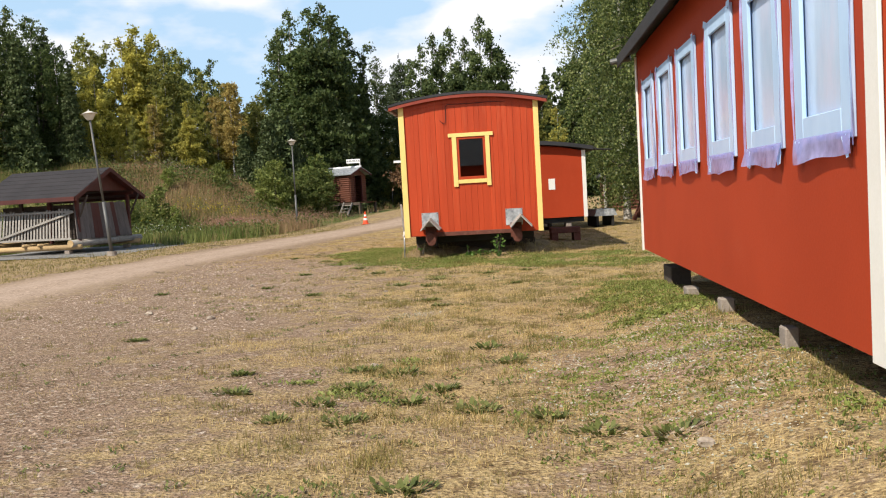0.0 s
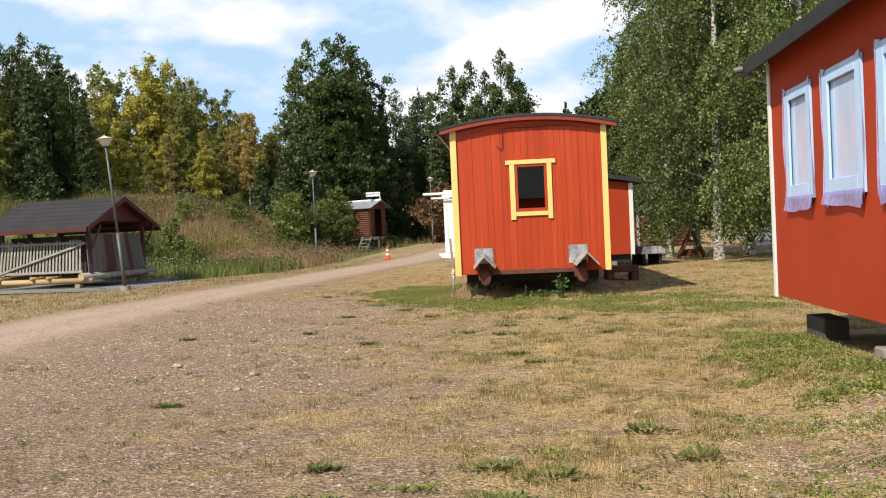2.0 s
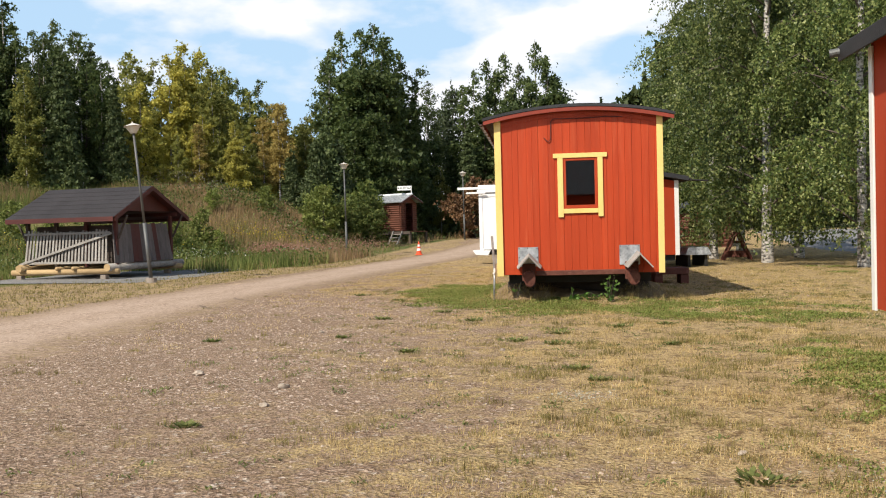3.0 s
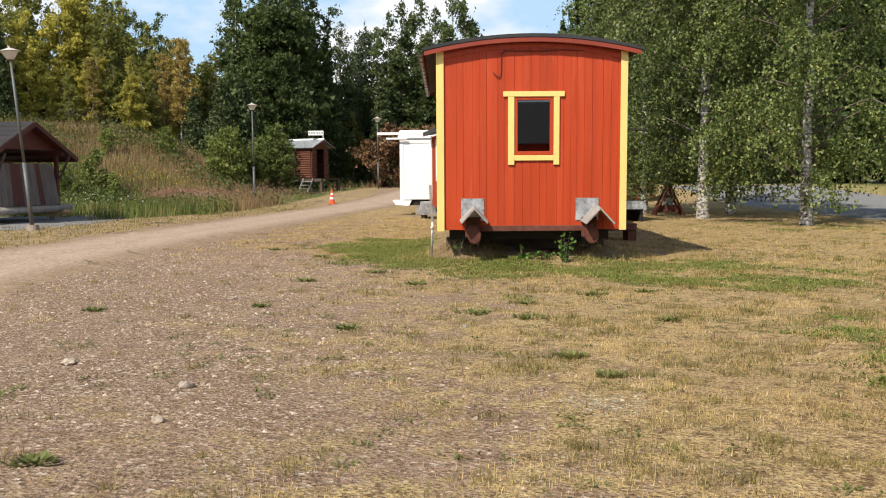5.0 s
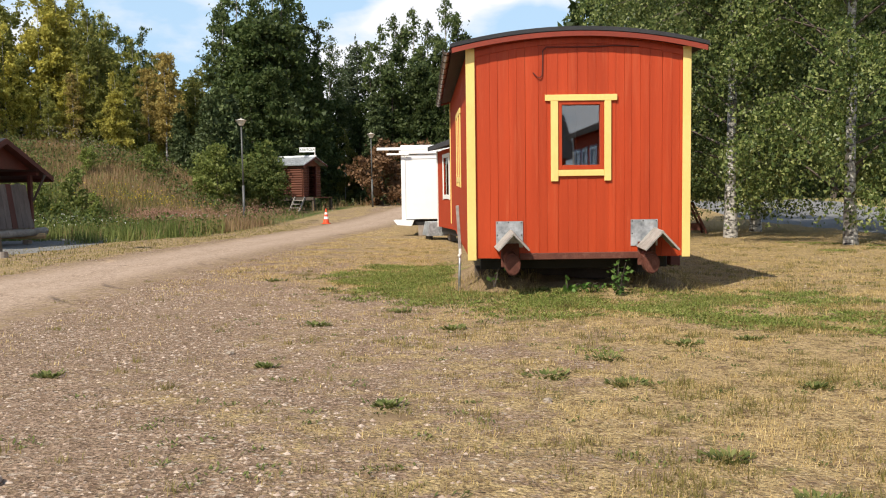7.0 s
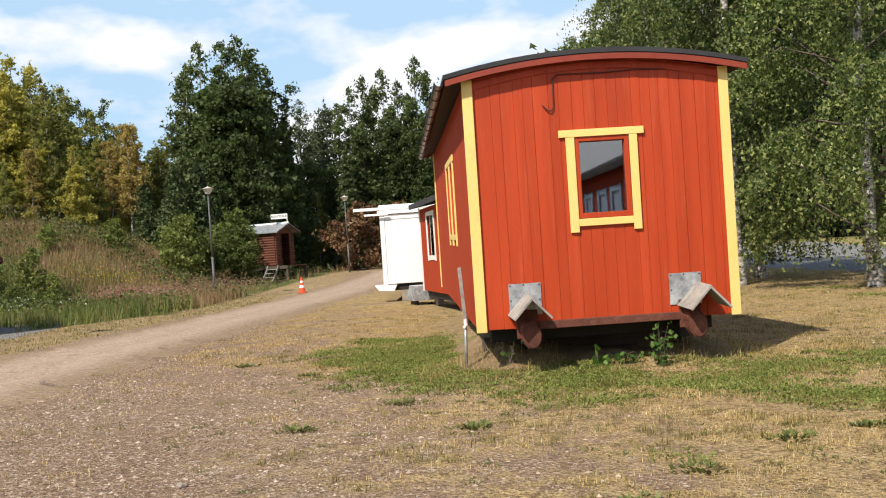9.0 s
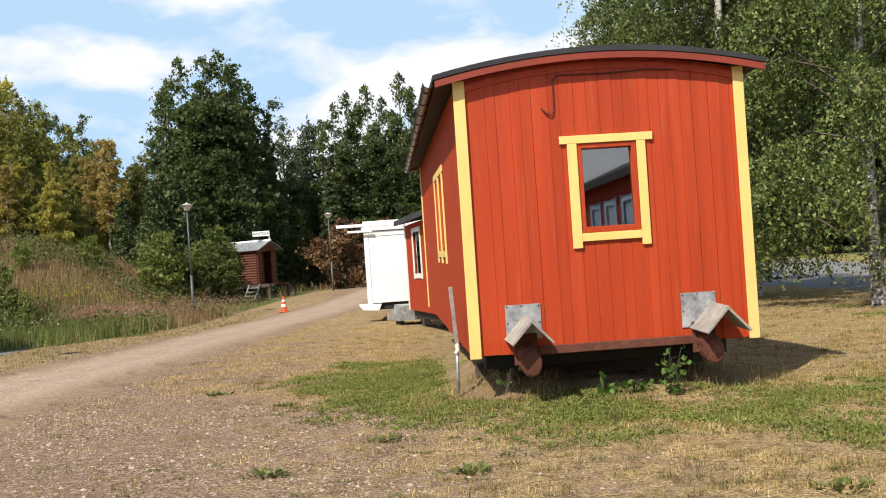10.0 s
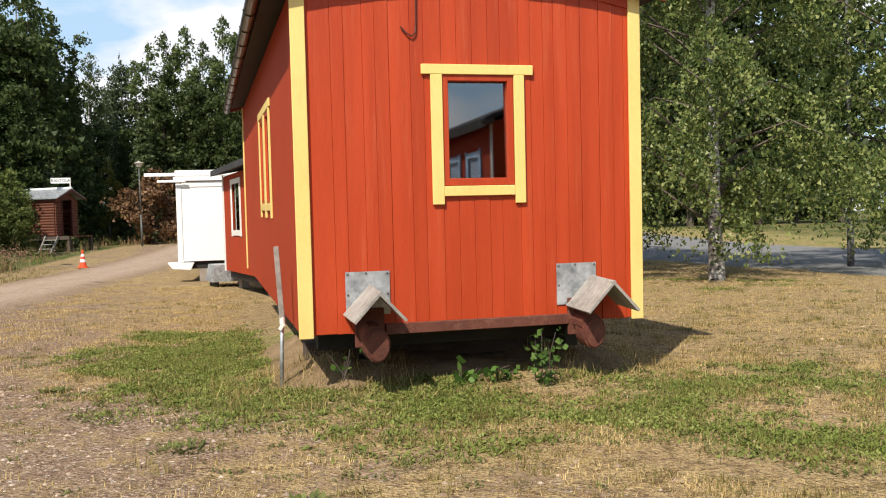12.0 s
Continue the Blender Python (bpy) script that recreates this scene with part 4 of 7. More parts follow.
        for i in range(mrows):
            for j in range(n):
                u, v = j / (n - 1), i / (mrows - 1)
                sag = 0.145 + 0.022 * math.sin(u * 2.6 + k * 2.1) + 0.006 * math.sin(u * 11 + k)
                V[i, j] = (x0 - 0.034 - 0.014 * v * (1 + math.sin(u * 6 + k * 1.7 + v)) - 0.0008 * math.sin(u * 13 + v * 3),
                           a - 0.02 + (c - a + 0.06) * u + 0.05 * v * math.sin(k * 1.9 + 0.5), zb + 0.02 - sag * v)
        bm = B()
        vs = [[bm.verts.new(V[i, j]) for j in range(n)] for i in range(mrows)]
        for i in range(mrows - 1):
            for j in range(n - 1):
                bm.faces.new((vs[i][j], vs[i][j + 1], vs[i + 1][j + 1], vs[i + 1][j]))
        part("film_flap", bm, FLAP, wi, "loose violet-blue plastic film", True)
        for side_y, s in ((a - 0.02, -1), (c + 0.02, 1)):
            bm = B()
            vs = []
            for i in range(24):
                v = i / 23
                wdt = (0.03 if s < 0 else 0.035) * max(0.06, 0.15 + 0.55 * v + 0.5 * math.sin(v * 3.1 + k * 1.3 + s))
                vs.append([bm.verts.new((x0 - 0.030 - 0.002 * math.sin(v * 11 + k + q * 2) - 0.012 * q * abs(math.sin(v * 4 + k)), side_y + s * wdt * q, zt + 0.10 - v * (zt - zb + 0.16))) for q in (0, 0.5, 1)])
            for i in range(23):
                for j in range(2):
                    bm.faces.new((vs[i][j], vs[i][j + 1], vs[i + 1][j + 1], vs[i + 1][j]))
            part("film_edge", bm, FLAP, wi, "loose violet-blue plastic film", True)
    for bx, by, sx, sy, zt_, dark in ((2.02, 12.62, 0.13, 0.32, 0.39, True), (1.80, 10.30, 0.07, 0.12, 0.35, False), (1.80, 8.55, 0.065, 0.08, 0.43, False), (1.80, 6.55, 0.05, 0.08, 0.46, False),
                                   (5.6, 5.2, 0.2, 0.09, 0.39, False), (5.6, 9.0, 0.2, 0.09, 0.39, False), (5.6, 13.0, 0.2, 0.09, 0.39, False)):
        bm = B()
        box(bm, bx - sx, bx + sx, by - sy, by + sy, 0.0, zt_, 0.012)
        part("support_block", bm, DARKWOOD if dark else CONCRETE, b, "dark timber block" if dark else "concrete support block")
    for x in (2.3, 5.6):
        bm = B()
        box(bm, x - 0.02, x + 0.14, y0 + 0.1, y1 - 0.05, z0 - 0.187, z0 - 0.002, 0.01)
        part("sill_beam", bm, DARKWOOD, b, "dark timber sill beam")
    return b


FILM = surface("pale_masking_film", (0.38, 0.51, 0.70), (0.55, 0.67, 0.84), 6, 0.9, 0.18, 0, 0.05, (1, 1.6, 0.5), (0.64, 0.62, 0.77), 0.55, stain_from=0.45)
FLAP = thin_film("thin_violet_film", (0.42, 0.42, 0.74), 0.36)
barrack()


# ---- trees ----
def leaf_quads(P, size, rng, flat=0.0, tall=1.5, corners=4):
    """Leaves at the points P, each a small slanting four-cornered blade of its own turn and size."""
    n = len(P)
    a = rng.normal(size=(n, 3))
    a /= np.linalg.norm(a, axis=1, keepdims=True)
    b = rng.normal(size=(n, 3))
    b[:, 2] -= flat * 2
    b -= (b * a).sum(1, keepdims=True) * a
    b /= np.linalg.norm(b, axis=1, keepdims=True) + 1e-9
    s = size * (0.6 + 0.8 * rng.random((n, 1)))
    u, v = a * s * 0.5, b * s * 0.5 * tall
    if corners == 3:
        return np.stack([P - v, P + u * 1.1 + v * 0.6, P - u * 1.1 + v * 0.7], 1)
    return np.stack([P - v, P + u * 0.9 - v * 0.1, P + v, P - u * 0.9 + v * 0.1], 1)


def bent_trunk(bm, h, r, rng, lean=0.02, top=0.12, n=9, sides=7):
    pts = [Vector((0, 0, -0.3))]
    off = np.zeros(2)
    for i in range(1, n + 1):
        off = off + rng.normal(size=2) * lean * h / n
        pts.append(Vector((off[0], off[1], h * i / n)))
    rings = []
    for i, p in enumerate(pts):
        t = i / n
        rad = r * (1 - t) ** 0.8 + r * top * t + (0.35 * r if i == 0 else 0)
        rings.append([bm.verts.new(p + Vector((math.cos(q) * rad, math.sin(q) * rad, 0))) for q in [2 * math.pi * k / sides for k in range(sides)]])
    for a, b in zip(rings, rings[1:]):
        for k in range(sides):
            bm.faces.new((a[k], a[(k + 1) % sides], b[(k + 1) % sides], b[k]))
    return pts


def along(pts, h, z):
    t = min(max(z / h, 0), 1) * (len(pts) - 1)
    i = min(int(t), len(pts) - 2)
    return pts[i].lerp(pts[i + 1], t - i)


def broadleaf(h, width, base, leaves, size, seed, drooping=0.4, limbs=26, top_pow=0.8, trunk_r=0.12, twig=0.38, lift=1.0, loose=0.03, leaders=((0.0, 0.0, 1.0),), inner=0.15):
    """Trunk, limbs, and leaves strung along many thin twigs. Returns trunk, limbs and the leaves' corners."""
    rng = np.random.default_rng(seed)
    bm, lm = B(), B()
    pts = bent_trunk(bm, h * 0.97, trunk_r, rng)
    starts, ends = [], []
    sway = rng.random(3) * 6.28
    for ox, oy, tall in leaders[1:]:
        for q in range(6):
            za, zb = h * tall * (0.12 + 0.14 * q), h * tall * (0.12 + 0.14 * (q + 1))
            tube(lm, along(pts, h, za) + Vector((ox, oy, 0)) * width * (za / h) ** 0.8, along(pts, h, zb) + Vector((ox, oy, 0)) * width * (zb / h) ** 0.8, trunk_r * 0.6 * (1 - 0.14 * q), trunk_r * 0.6 * (0.86 - 0.14 * q), 5, False)
    for i in range(limbs):
        t = (i + rng.random()) / limbs
        ox, oy, tall = leaders[i % len(leaders)]
        z = h * (base + (0.97 * tall - base) * t)
        u = (z / h) ** 0.8
        a = along(pts, h * 0.97, z) + Vector((ox, oy, 0)) * width * u
        ang = i * 2.4 + rng.normal() * 0.5
        prof = (min(1, (t + 0.22) / 0.42)) * (1 - t) ** top_pow + 0.07
        L = width * prof * rng.uniform(0.55, 1.25) * (1 + 0.22 * math.sin(2 * ang + sway[0]) + 0.2 * math.sin(5 * t + ang + sway[1]))
        rise = L * rng.uniform(0.3, 1.0) * (0.55 + 0.6 * t) * lift
        d = Vector((math.cos(ang), math.sin(ang), 0))
        b = a + d * L * 0.55 + Vector((0, 0, rise * 0.75))
        c = a + d * L + Vector((0, 0, rise - drooping * L * 0.35))
        tube(lm, a, b, trunk_r * 0.30 * (1 - 0.6 * t), trunk_r * 0.14, 4, False)
        tube(lm, b, c, trunk_r * 0.14, trunk_r * 0.04, 3, False)
        n = int(12 + 26 * L / width)
        for q in range(n):
            s = inner + (1 - inner) * rng.random() ** 0.8
            p = np.array(a.lerp(b, s / 0.55) if s < 0.55 else b.lerp(c, (s - 0.55) / 0.45))
            v = rng.normal(size=3)
            v[:2] += np.array(d[:2]) * 0.9
            v[2] = v[2] * 0.7 + 0.35 - drooping * 2.0
            v /= np.linalg.norm(v)
            starts.append(p)
            ends.append(p + v * width * twig * rng.uniform(0.4, 1.3))
    S, E_ = np.array(starts), np.array(ends)
    pick = rng.integers(0, len(S), leaves)
    u = rng.random(leaves)[:, None]
    P = S[pick] * (1 - u) + E_[pick] * u
    P[:, 2] -= (u[:, 0] ** 2) * drooping * width * 0.16
    P += rng.normal(size=P.shape) * width * loose
    P = P[P[:, 2] > h * base * 0.4]
    return (bm, lm), leaf_quads(P, size, rng, drooping, 1.5, 3)


def conifer(h, width, base, leaves, size, seed, pine=False):
    rng = np.random.default_rng(seed)
    bm = B()
    pts = bent_trunk(bm, h, 0.011 * h + 0.04, rng, 0.008, 0.05)
    P = []
    rows = 26 if not pine else 12
    for i in range(rows):
        t = i / rows
        z = h * (base + (1 - base) * t)
        reach = width * ((1 - t) ** 0.85 if not pine else math.sin(math.pi * min(1, 0.25 + 0.72 * t)) * 0.9) + 0.12
        k = 7 if not pine else 5
        for j in range(k):
            ang = 2 * math.pi * j / k + i * 0.77 + rng.normal() * 0.2
            L = reach * (0.65 + 0.5 * rng.random())
            a = along(pts, h, z + rng.normal() * 0.1)
            d = Vector((math.cos(ang), math.sin(ang), 0))
            e = a + d * L + Vector((0, 0, (-0.25 if not pine else 0.22) * L))
            tube(bm, a, e, 0.03, 0.008, 3, False)
            m = max(5, int(leaves / (rows * k) * (0.3 + 1.5 * L / width)))
            s = rng.random(m) ** (0.7 if not pine else 0.4)
            A, E_ = np.array(a), np.array(e)
            q = A + (E_ - A) * s[:, None]
            spread = (0.16 * L * (1.1 - 0.6 * s) + 0.10)[:, None] if not pine else np.full((m, 1), 0.26 * width ** 0.5)
            q = q + rng.normal(size=(m, 3)) * spread * np.array([1, 1, 0.5 if not pine else 0.6])
            if not pine:
                q[:, 2] -= rng.exponential(0.10, m) * L ** 0.5
            P.append(q)
    top = along(pts, h, h)
    P.append(np.array(top) + rng.normal(size=(30, 3)) * np.array([0.07, 0.07, 0.35]))
    return bm, leaf_quads(np.concatenate(P), size, rng, 0.4, 1.8, 3)


def tree(name, made, bark, leaf, label, category="tree", group=""):
    t = thing(name, label, category, group=group)
    wood, q = made
    if isinstance(wood, tuple):
        tagged(part("limb", wood[1], BARK, t, "thin dark limbs in the crown"), kind="stuff")
        wood = wood[0]
    part("trunk", wood, bark, t, smooth=True)
    c = new("crown", quads("crown", q, leaf))
    c.parent = t
    return t


def put(t, x, y, turn, scale=1.0, first=False):
    m = pose(x, y, float(height(x, y)), 0, 0, turn)
    if first:
        t.matrix_basis = m @ Matrix.Diagonal((scale, scale, scale, 1))
        return t
    c = copy_thing(t, m)
    c.scale = (scale, scale, scale)
    return c


KINDS = {
    "aspen_yellow": tree("young_birch", broadleaf(9.5, 1.6, 0.04, 8800, 0.135, 11, 0.25, 54, 1.0, 0.05, 0.36, 1.6, 0.05, ((0, 0, 1), (0.5, 0.2, 0.86), (-0.45, -0.35, 0.74))), BIRCH, LEAF_YELLOW, "yellowing young birch at the forest edge", group="forest edge"),
    "aspen_orange": tree("young_birch", broadleaf(8.5, 1.25, 0.22, 4800, 0.11, 12, 0.35, 34, 0.9, 0.085, 0.42, 1.7, 0.05), BIRCH, LEAF_ORANGE, "slim young birch turning orange", group="forest edge"),
    "aspen_olive": tree("young_birch", broadleaf(11.5, 1.9, 0.04, 9000, 0.152, 13, 0.25, 54, 1.0, 0.06, 0.36, 1.6, 0.05, ((0, 0, 1), (-0.5, 0.3, 0.88), (0.5, -0.2, 0.72))), BIRCH, LEAF_OLIVE, "olive-green young birch at the forest edge", group="forest edge"),
    "birch_green": tree("birch", broadleaf(15.5, 2.2, 0.06, 12500, 0.165, 14, 0.6, 66, 0.85, 0.12, 0.40, 1.5, 0.045, ((0, 0, 1), (0.55, 0.3, 0.9), (-0.6, 0.1, 0.8), (0.1, -0.6, 0.7))), BIRCH, LEAF_GREEN, "tall dark green birch in the forest", group="forest"),
    "birch_pale": tree("birch", broadleaf(15.5, 1.9, 0.08, 10000, 0.155, 19, 0.65, 60, 0.8, 0.12, 0.44, 1.5, 0.05, ((0, 0, 1), (-0.6, 0.2, 0.92), (0.55, -0.3, 0.78))), BIRCH, LEAF_GREYGREEN, "tall grey-green birch at the forest edge", group="forest"),
    "birch_sparse": tree("birch", broadleaf(14.0, 1.5, 0.25, 3200, 0.12, 20, 0.7, 34, 0.6, 0.10, 0.5, 1.6, 0.05), BIRCH, LEAF_GREYGREEN, "thin birch with few grey-green leaves", group="forest"),
    "alder": tree("alder", broadleaf(13.0, 3.0, 0.03, 9000, 0.205, 15, 0.2, 46, 0.8, 0.14, 0.36, 1.5, 0.045), BARK, LEAF_GREEN, "broad dark green alder", group="forest"),
    "spruce": tree("spruce", conifer(15.5, 2.6, 0.04, 10000, 0.225, 16), BARK, NEEDLE, "dark spruce with drooping boughs", group="forest"),
    "spruce_small": tree("spruce", conifer(7.5, 1.9, 0.03, 8000, 0.165, 17), BARK, NEEDLE, "young spruce at the forest edge", group="forest"),
    "pine": tree("pine", conifer(16.5, 1.9, 0.45, 4600, 0.16, 18, True), BARK, NEEDLE_PINE, "pine with a clear trunk and open crown", group="forest"),
    "far_alder": tree("alder", broadleaf(13.0, 3.3, 0.03, 3400, 0.37, 25, 0.15, 40, 0.8, 0.15, 0.36, 1.5, 0.05), BARK, LEAF_GREEN, "dark green alder deep in the forest", group="forest"),
    "far_spruce": tree("spruce", conifer(15.5, 2.8, 0.03, 3400, 0.35, 26), BARK, NEEDLE, "dark spruce deep in the forest", group="forest"),
}
used = set()


def plant(kind, x, y, turn, scale):
    t = KINDS[kind]
    put(t, x, y, turn, scale, first=kind not in used)
    used.add(kind)


def by_bearing(az, r):
    return -1.0 + r * math.sin(radians(az)), r * math.cos(radians(az))


frnd = random.Random(21)
# the front rows, by bearing from the start of the walk: kind, bearing, distance, scale
FRONT = (
    ("birch_pale", -30.8, 72, 0.72), ("birch_green", -29.3, 70, 0.68), ("spruce", -28.5, 68, 0.59), ("birch_green", -27.6, 71, 0.72), ("birch_green", -26.5, 70, 0.59), ("spruce", -25.8, 69, 0.45), ("aspen_olive", -30.3, 68, 0.71),
    ("aspen_olive", -25.1, 76, 0.94), ("aspen_yellow", -24.4, 71, 0.81), ("aspen_olive", -23.8, 78, 0.93), ("aspen_yellow", -22.9, 74, 1.11), ("aspen_yellow", -22.0, 75, 1.24), ("aspen_yellow", -21.3, 76, 1.23), ("aspen_olive", -20.6, 72, 0.83),
    ("birch_pale", -19.8, 82, 0.72), ("aspen_yellow", -19.3, 70, 0.6), ("birch_green", -22.3, 84, 0.8), ("birch_pale", -21.4, 85, 0.82), ("aspen_olive", -20.8, 78, 0.99), ("spruce", -20.3, 83, 0.67), ("aspen_olive", -19.8, 80, 0.97),
    ("birch_pale", -19.1, 84, 0.71), ("aspen_yellow", -21.1, 71, 0.61), ("aspen_orange", -21.3, 70.5, 0.58), ("birch_green", -17.9, 80, 0.68), ("aspen_olive", -18.5, 76, 0.78), ("aspen_yellow", -19.4, 70, 0.5), ("aspen_yellow", -18.9, 70.5, 0.49),
    ("aspen_orange", -17.7, 72, 0.76), ("aspen_olive", -17.4, 78, 0.74), ("aspen_orange", -16.8, 71.5, 0.92), ("aspen_orange", -16.6, 72, 0.92), ("aspen_yellow", -16.3, 76, 0.8), ("aspen_olive", -15.8, 78, 0.66), ("aspen_olive", -15.3, 74, 0.71),
    ("aspen_olive", -14.8, 77, 0.83), ("spruce_small", -16.1, 71, 0.61), ("birch_pale", -13.1, 78, 1.11), ("birch_pale", -13.8, 77, 0.93), ("birch_green", -11.9, 80, 1.16), ("birch_green", -11.1, 79, 1.18), ("birch_green", -10.4, 80, 1.12),
    ("birch_green", -9.6, 82, 1.06), ("alder", -12.8, 75, 0.97), ("alder", -11.6, 76, 1.04), ("alder", -10.5, 77, 1.03), ("spruce_small", -14.1, 70, 1.03), ("spruce_small", -14.7, 69, 0.82), ("spruce_small", -13.4, 70.5, 0.9),
    ("alder", -9.3, 80, 0.86), ("spruce_small", -10.2, 74, 1.02), ("alder", -11.2, 74, 0.75), ("alder", -12.4, 73.5, 0.7), ("spruce", -8.8, 82, 0.71), ("birch_sparse", -8.1, 86, 1.03), ("birch_sparse", -8.0, 88, 0.92),
    ("pine", -6.5, 90, 0.85), ("pine", -7.1, 93, 0.76), ("alder", -7.7, 84, 0.65), ("alder", -6.5, 85, 0.65), ("aspen_olive", -7.4, 82, 0.55), ("birch_pale", -5.3, 88, 1.02), ("birch_pale", -4.3, 90, 1.11),
    ("birch_pale", -3.4, 89, 1.13), ("birch_pale", -2.5, 92, 1.1), ("birch_pale", -1.5, 90, 1.21), ("birch_pale", -0.9, 91, 1.08), ("alder", -4.7, 84, 0.84), ("alder", -3.1, 85, 0.88), ("alder", -1.8, 84, 0.82),
    ("spruce", -5.7, 82, 0.61), ("alder", -0.4, 88, 1.0), ("aspen_yellow", 3.0, 84, 0.9), ("aspen_olive", 2.0, 90, 0.99), ("spruce", 2.3, 96, 0.83),
    ("alder", 3.9, 88, 0.95), ("spruce", 4.8, 94, 0.95), ("pine", 5.6, 98, 0.95), ("birch_green", 6.6, 92, 1.0), ("alder", 7.8, 90, 1.0), ("birch_green", 9.2, 92, 1.1),
    ("alder", 10.6, 88, 1.0), ("spruce", 12.0, 92, 1.1), ("alder", 13.4, 86, 1.1), ("birch_green", 14.8, 90, 1.05), ("alder", 16.2, 86, 1.1), ("spruce", 17.5, 90, 1.1), ("alder", 19.0, 84, 1.1),
    ("birch_green", 20.6, 86, 1.1), ("alder", 22.2, 82, 1.1), ("spruce", 23.8, 86, 1.1), ("alder", 25.6, 82, 1.1), ("birch_green", 27.5, 84, 1.1), ("alder", 29.5, 82, 1.1),
    ("birch_green", -30.0, 78, 0.82), ("spruce", -28.8, 80, 0.72), ("birch_green", -27.9, 79, 0.84), ("spruce", -27.0, 77, 0.7), ("birch_green", -26.2, 80, 0.7), ("aspen_olive", -24.6, 74, 0.87), ("spruce", -31.6, 76, 0.78),
    ("birch_pale", -33.0, 74, 0.95), ("birch_green", -35.0, 72, 0.95), ("birch_pale", -37.0, 75, 1.0), ("birch_green", -31.4, 73, 0.9), ("birch_green", -32.3, 79, 1.0), ("birch_pale", -34.0, 78, 1.0), ("spruce", -36.0, 77, 1.0), ("spruce", -33.6, 71, 0.75), ("birch_pale", -29.0, 76, 0.85), ("birch_green", -38.8, 73, 1.0),
)
for kind, az, r, s in FRONT:
    if az > 3.5:
        kind = {"alder": "far_alder", "birch_green": "far_alder", "spruce": "far_spruce"}.get(kind, kind)
    plant(kind, *by_bearing(az, r), frnd.uniform(0, 360), s * (1.35 if az > 6.5 else 1.0))
# young trees that close the foot of the yellow wood
for az, r, kind, s in ((-26.2, 71, "aspen_olive", 0.42), (-25.2, 70.5, "aspen_yellow", 0.45), (-24.2, 71.5, "aspen_olive", 0.45), (-23.3, 71, "aspen_yellow", 0.42), (-22.5, 70.5, "aspen_olive", 0.36), (-21.7, 71.5, "aspen_yellow", 0.45),
                       (-20.2, 71, "aspen_olive", 0.42), (-18.3, 71, "aspen_olive", 0.38), (-17.1, 73, "aspen_yellow", 0.4), (-16.0, 73, "aspen_olive", 0.42), (-15.2, 72.5, "aspen_olive", 0.4)):
    plant(kind, *by_bearing(az, r), frnd.uniform(0, 360), s)
# tall spruces beyond the bank's end, added out of view to shade the forest edge
for az, r, s in ((-41.0, 62, 0.9), (-42.5, 66, 0.9), (-40.5, 69, 0.8), (-43.5, 58, 1.0), (-45.5, 62, 1.0), (-44, 71, 0.85), (-47, 55, 1.05), (-41.5, 75, 0.85), (-49, 60, 1.1)):
    plant("far_spruce", *by_bearing(az, r), frnd.uniform(0, 360), s)
# a second, closed row behind
for i in range(46):
    az = -40 + i * 1.55 + frnd.uniform(-0.3, 0.3)
    kind = frnd.choice(("far_spruce", "far_alder"))
    low = -9.2 < az < -5.0 or -24.5 < az < -15
    plant(kind, *by_bearing(az, (90 if az < -10 else 101) + frnd.uniform(0, 9)), frnd.uniform(0, 360), ((0.36 if az > -10 else 0.40) if low else (0.62 if az < -10 else 0.8)) * frnd.uniform(0.9, 1.1))
# undergrowth that closes the foot of the forest
for i in range(40):
    az = -38 + i * 1.75 + frnd.uniform(-0.5, 0.5)
    plant(frnd.choice(("far_spruce", "far_alder")), *by_bearing(az, (77 if az < -8 else 88) + frnd.uniform(0, 6)), frnd.uniform(0, 360), frnd.uniform(0.35, 0.6))

# the birches by the asphalt road
NEAR = [
    tree("birch", broadleaf(14.5, 3.9, 0.09, 56000, 0.070, 31, 0.85, 58, 0.55, 0.17, 0.40, 1.15, 0.018, inner=0.36), BIRCH, LEAF_BIRCH, "tall birch with white bark and hanging twigs", group="birches on the lawn"),
    tree("birch", broadleaf(13.5, 3.7, 0.08, 56000, 0.070, 32, 0.85, 58, 0.55, 0.16, 0.40, 1.15, 0.018, inner=0.36), BIRCH, LEAF_BIRCH, "tall birch with white bark and hanging twigs", group="birches on the lawn"),
]
for k, (x, y, turn, s) in enumerate(((5.75, 37.1, 20, 1.05), (7.62, 32.7, 140, 1.0), (7.7, 40.7, 250, 1.0), (4.6, 41.5, 80, 0.95), (6.4, 45.5, 200, 1.0), (13.6, 34.0, 300, 1.05))):
    put(NEAR[k % 2], x, y, turn, s, first=k < 2)


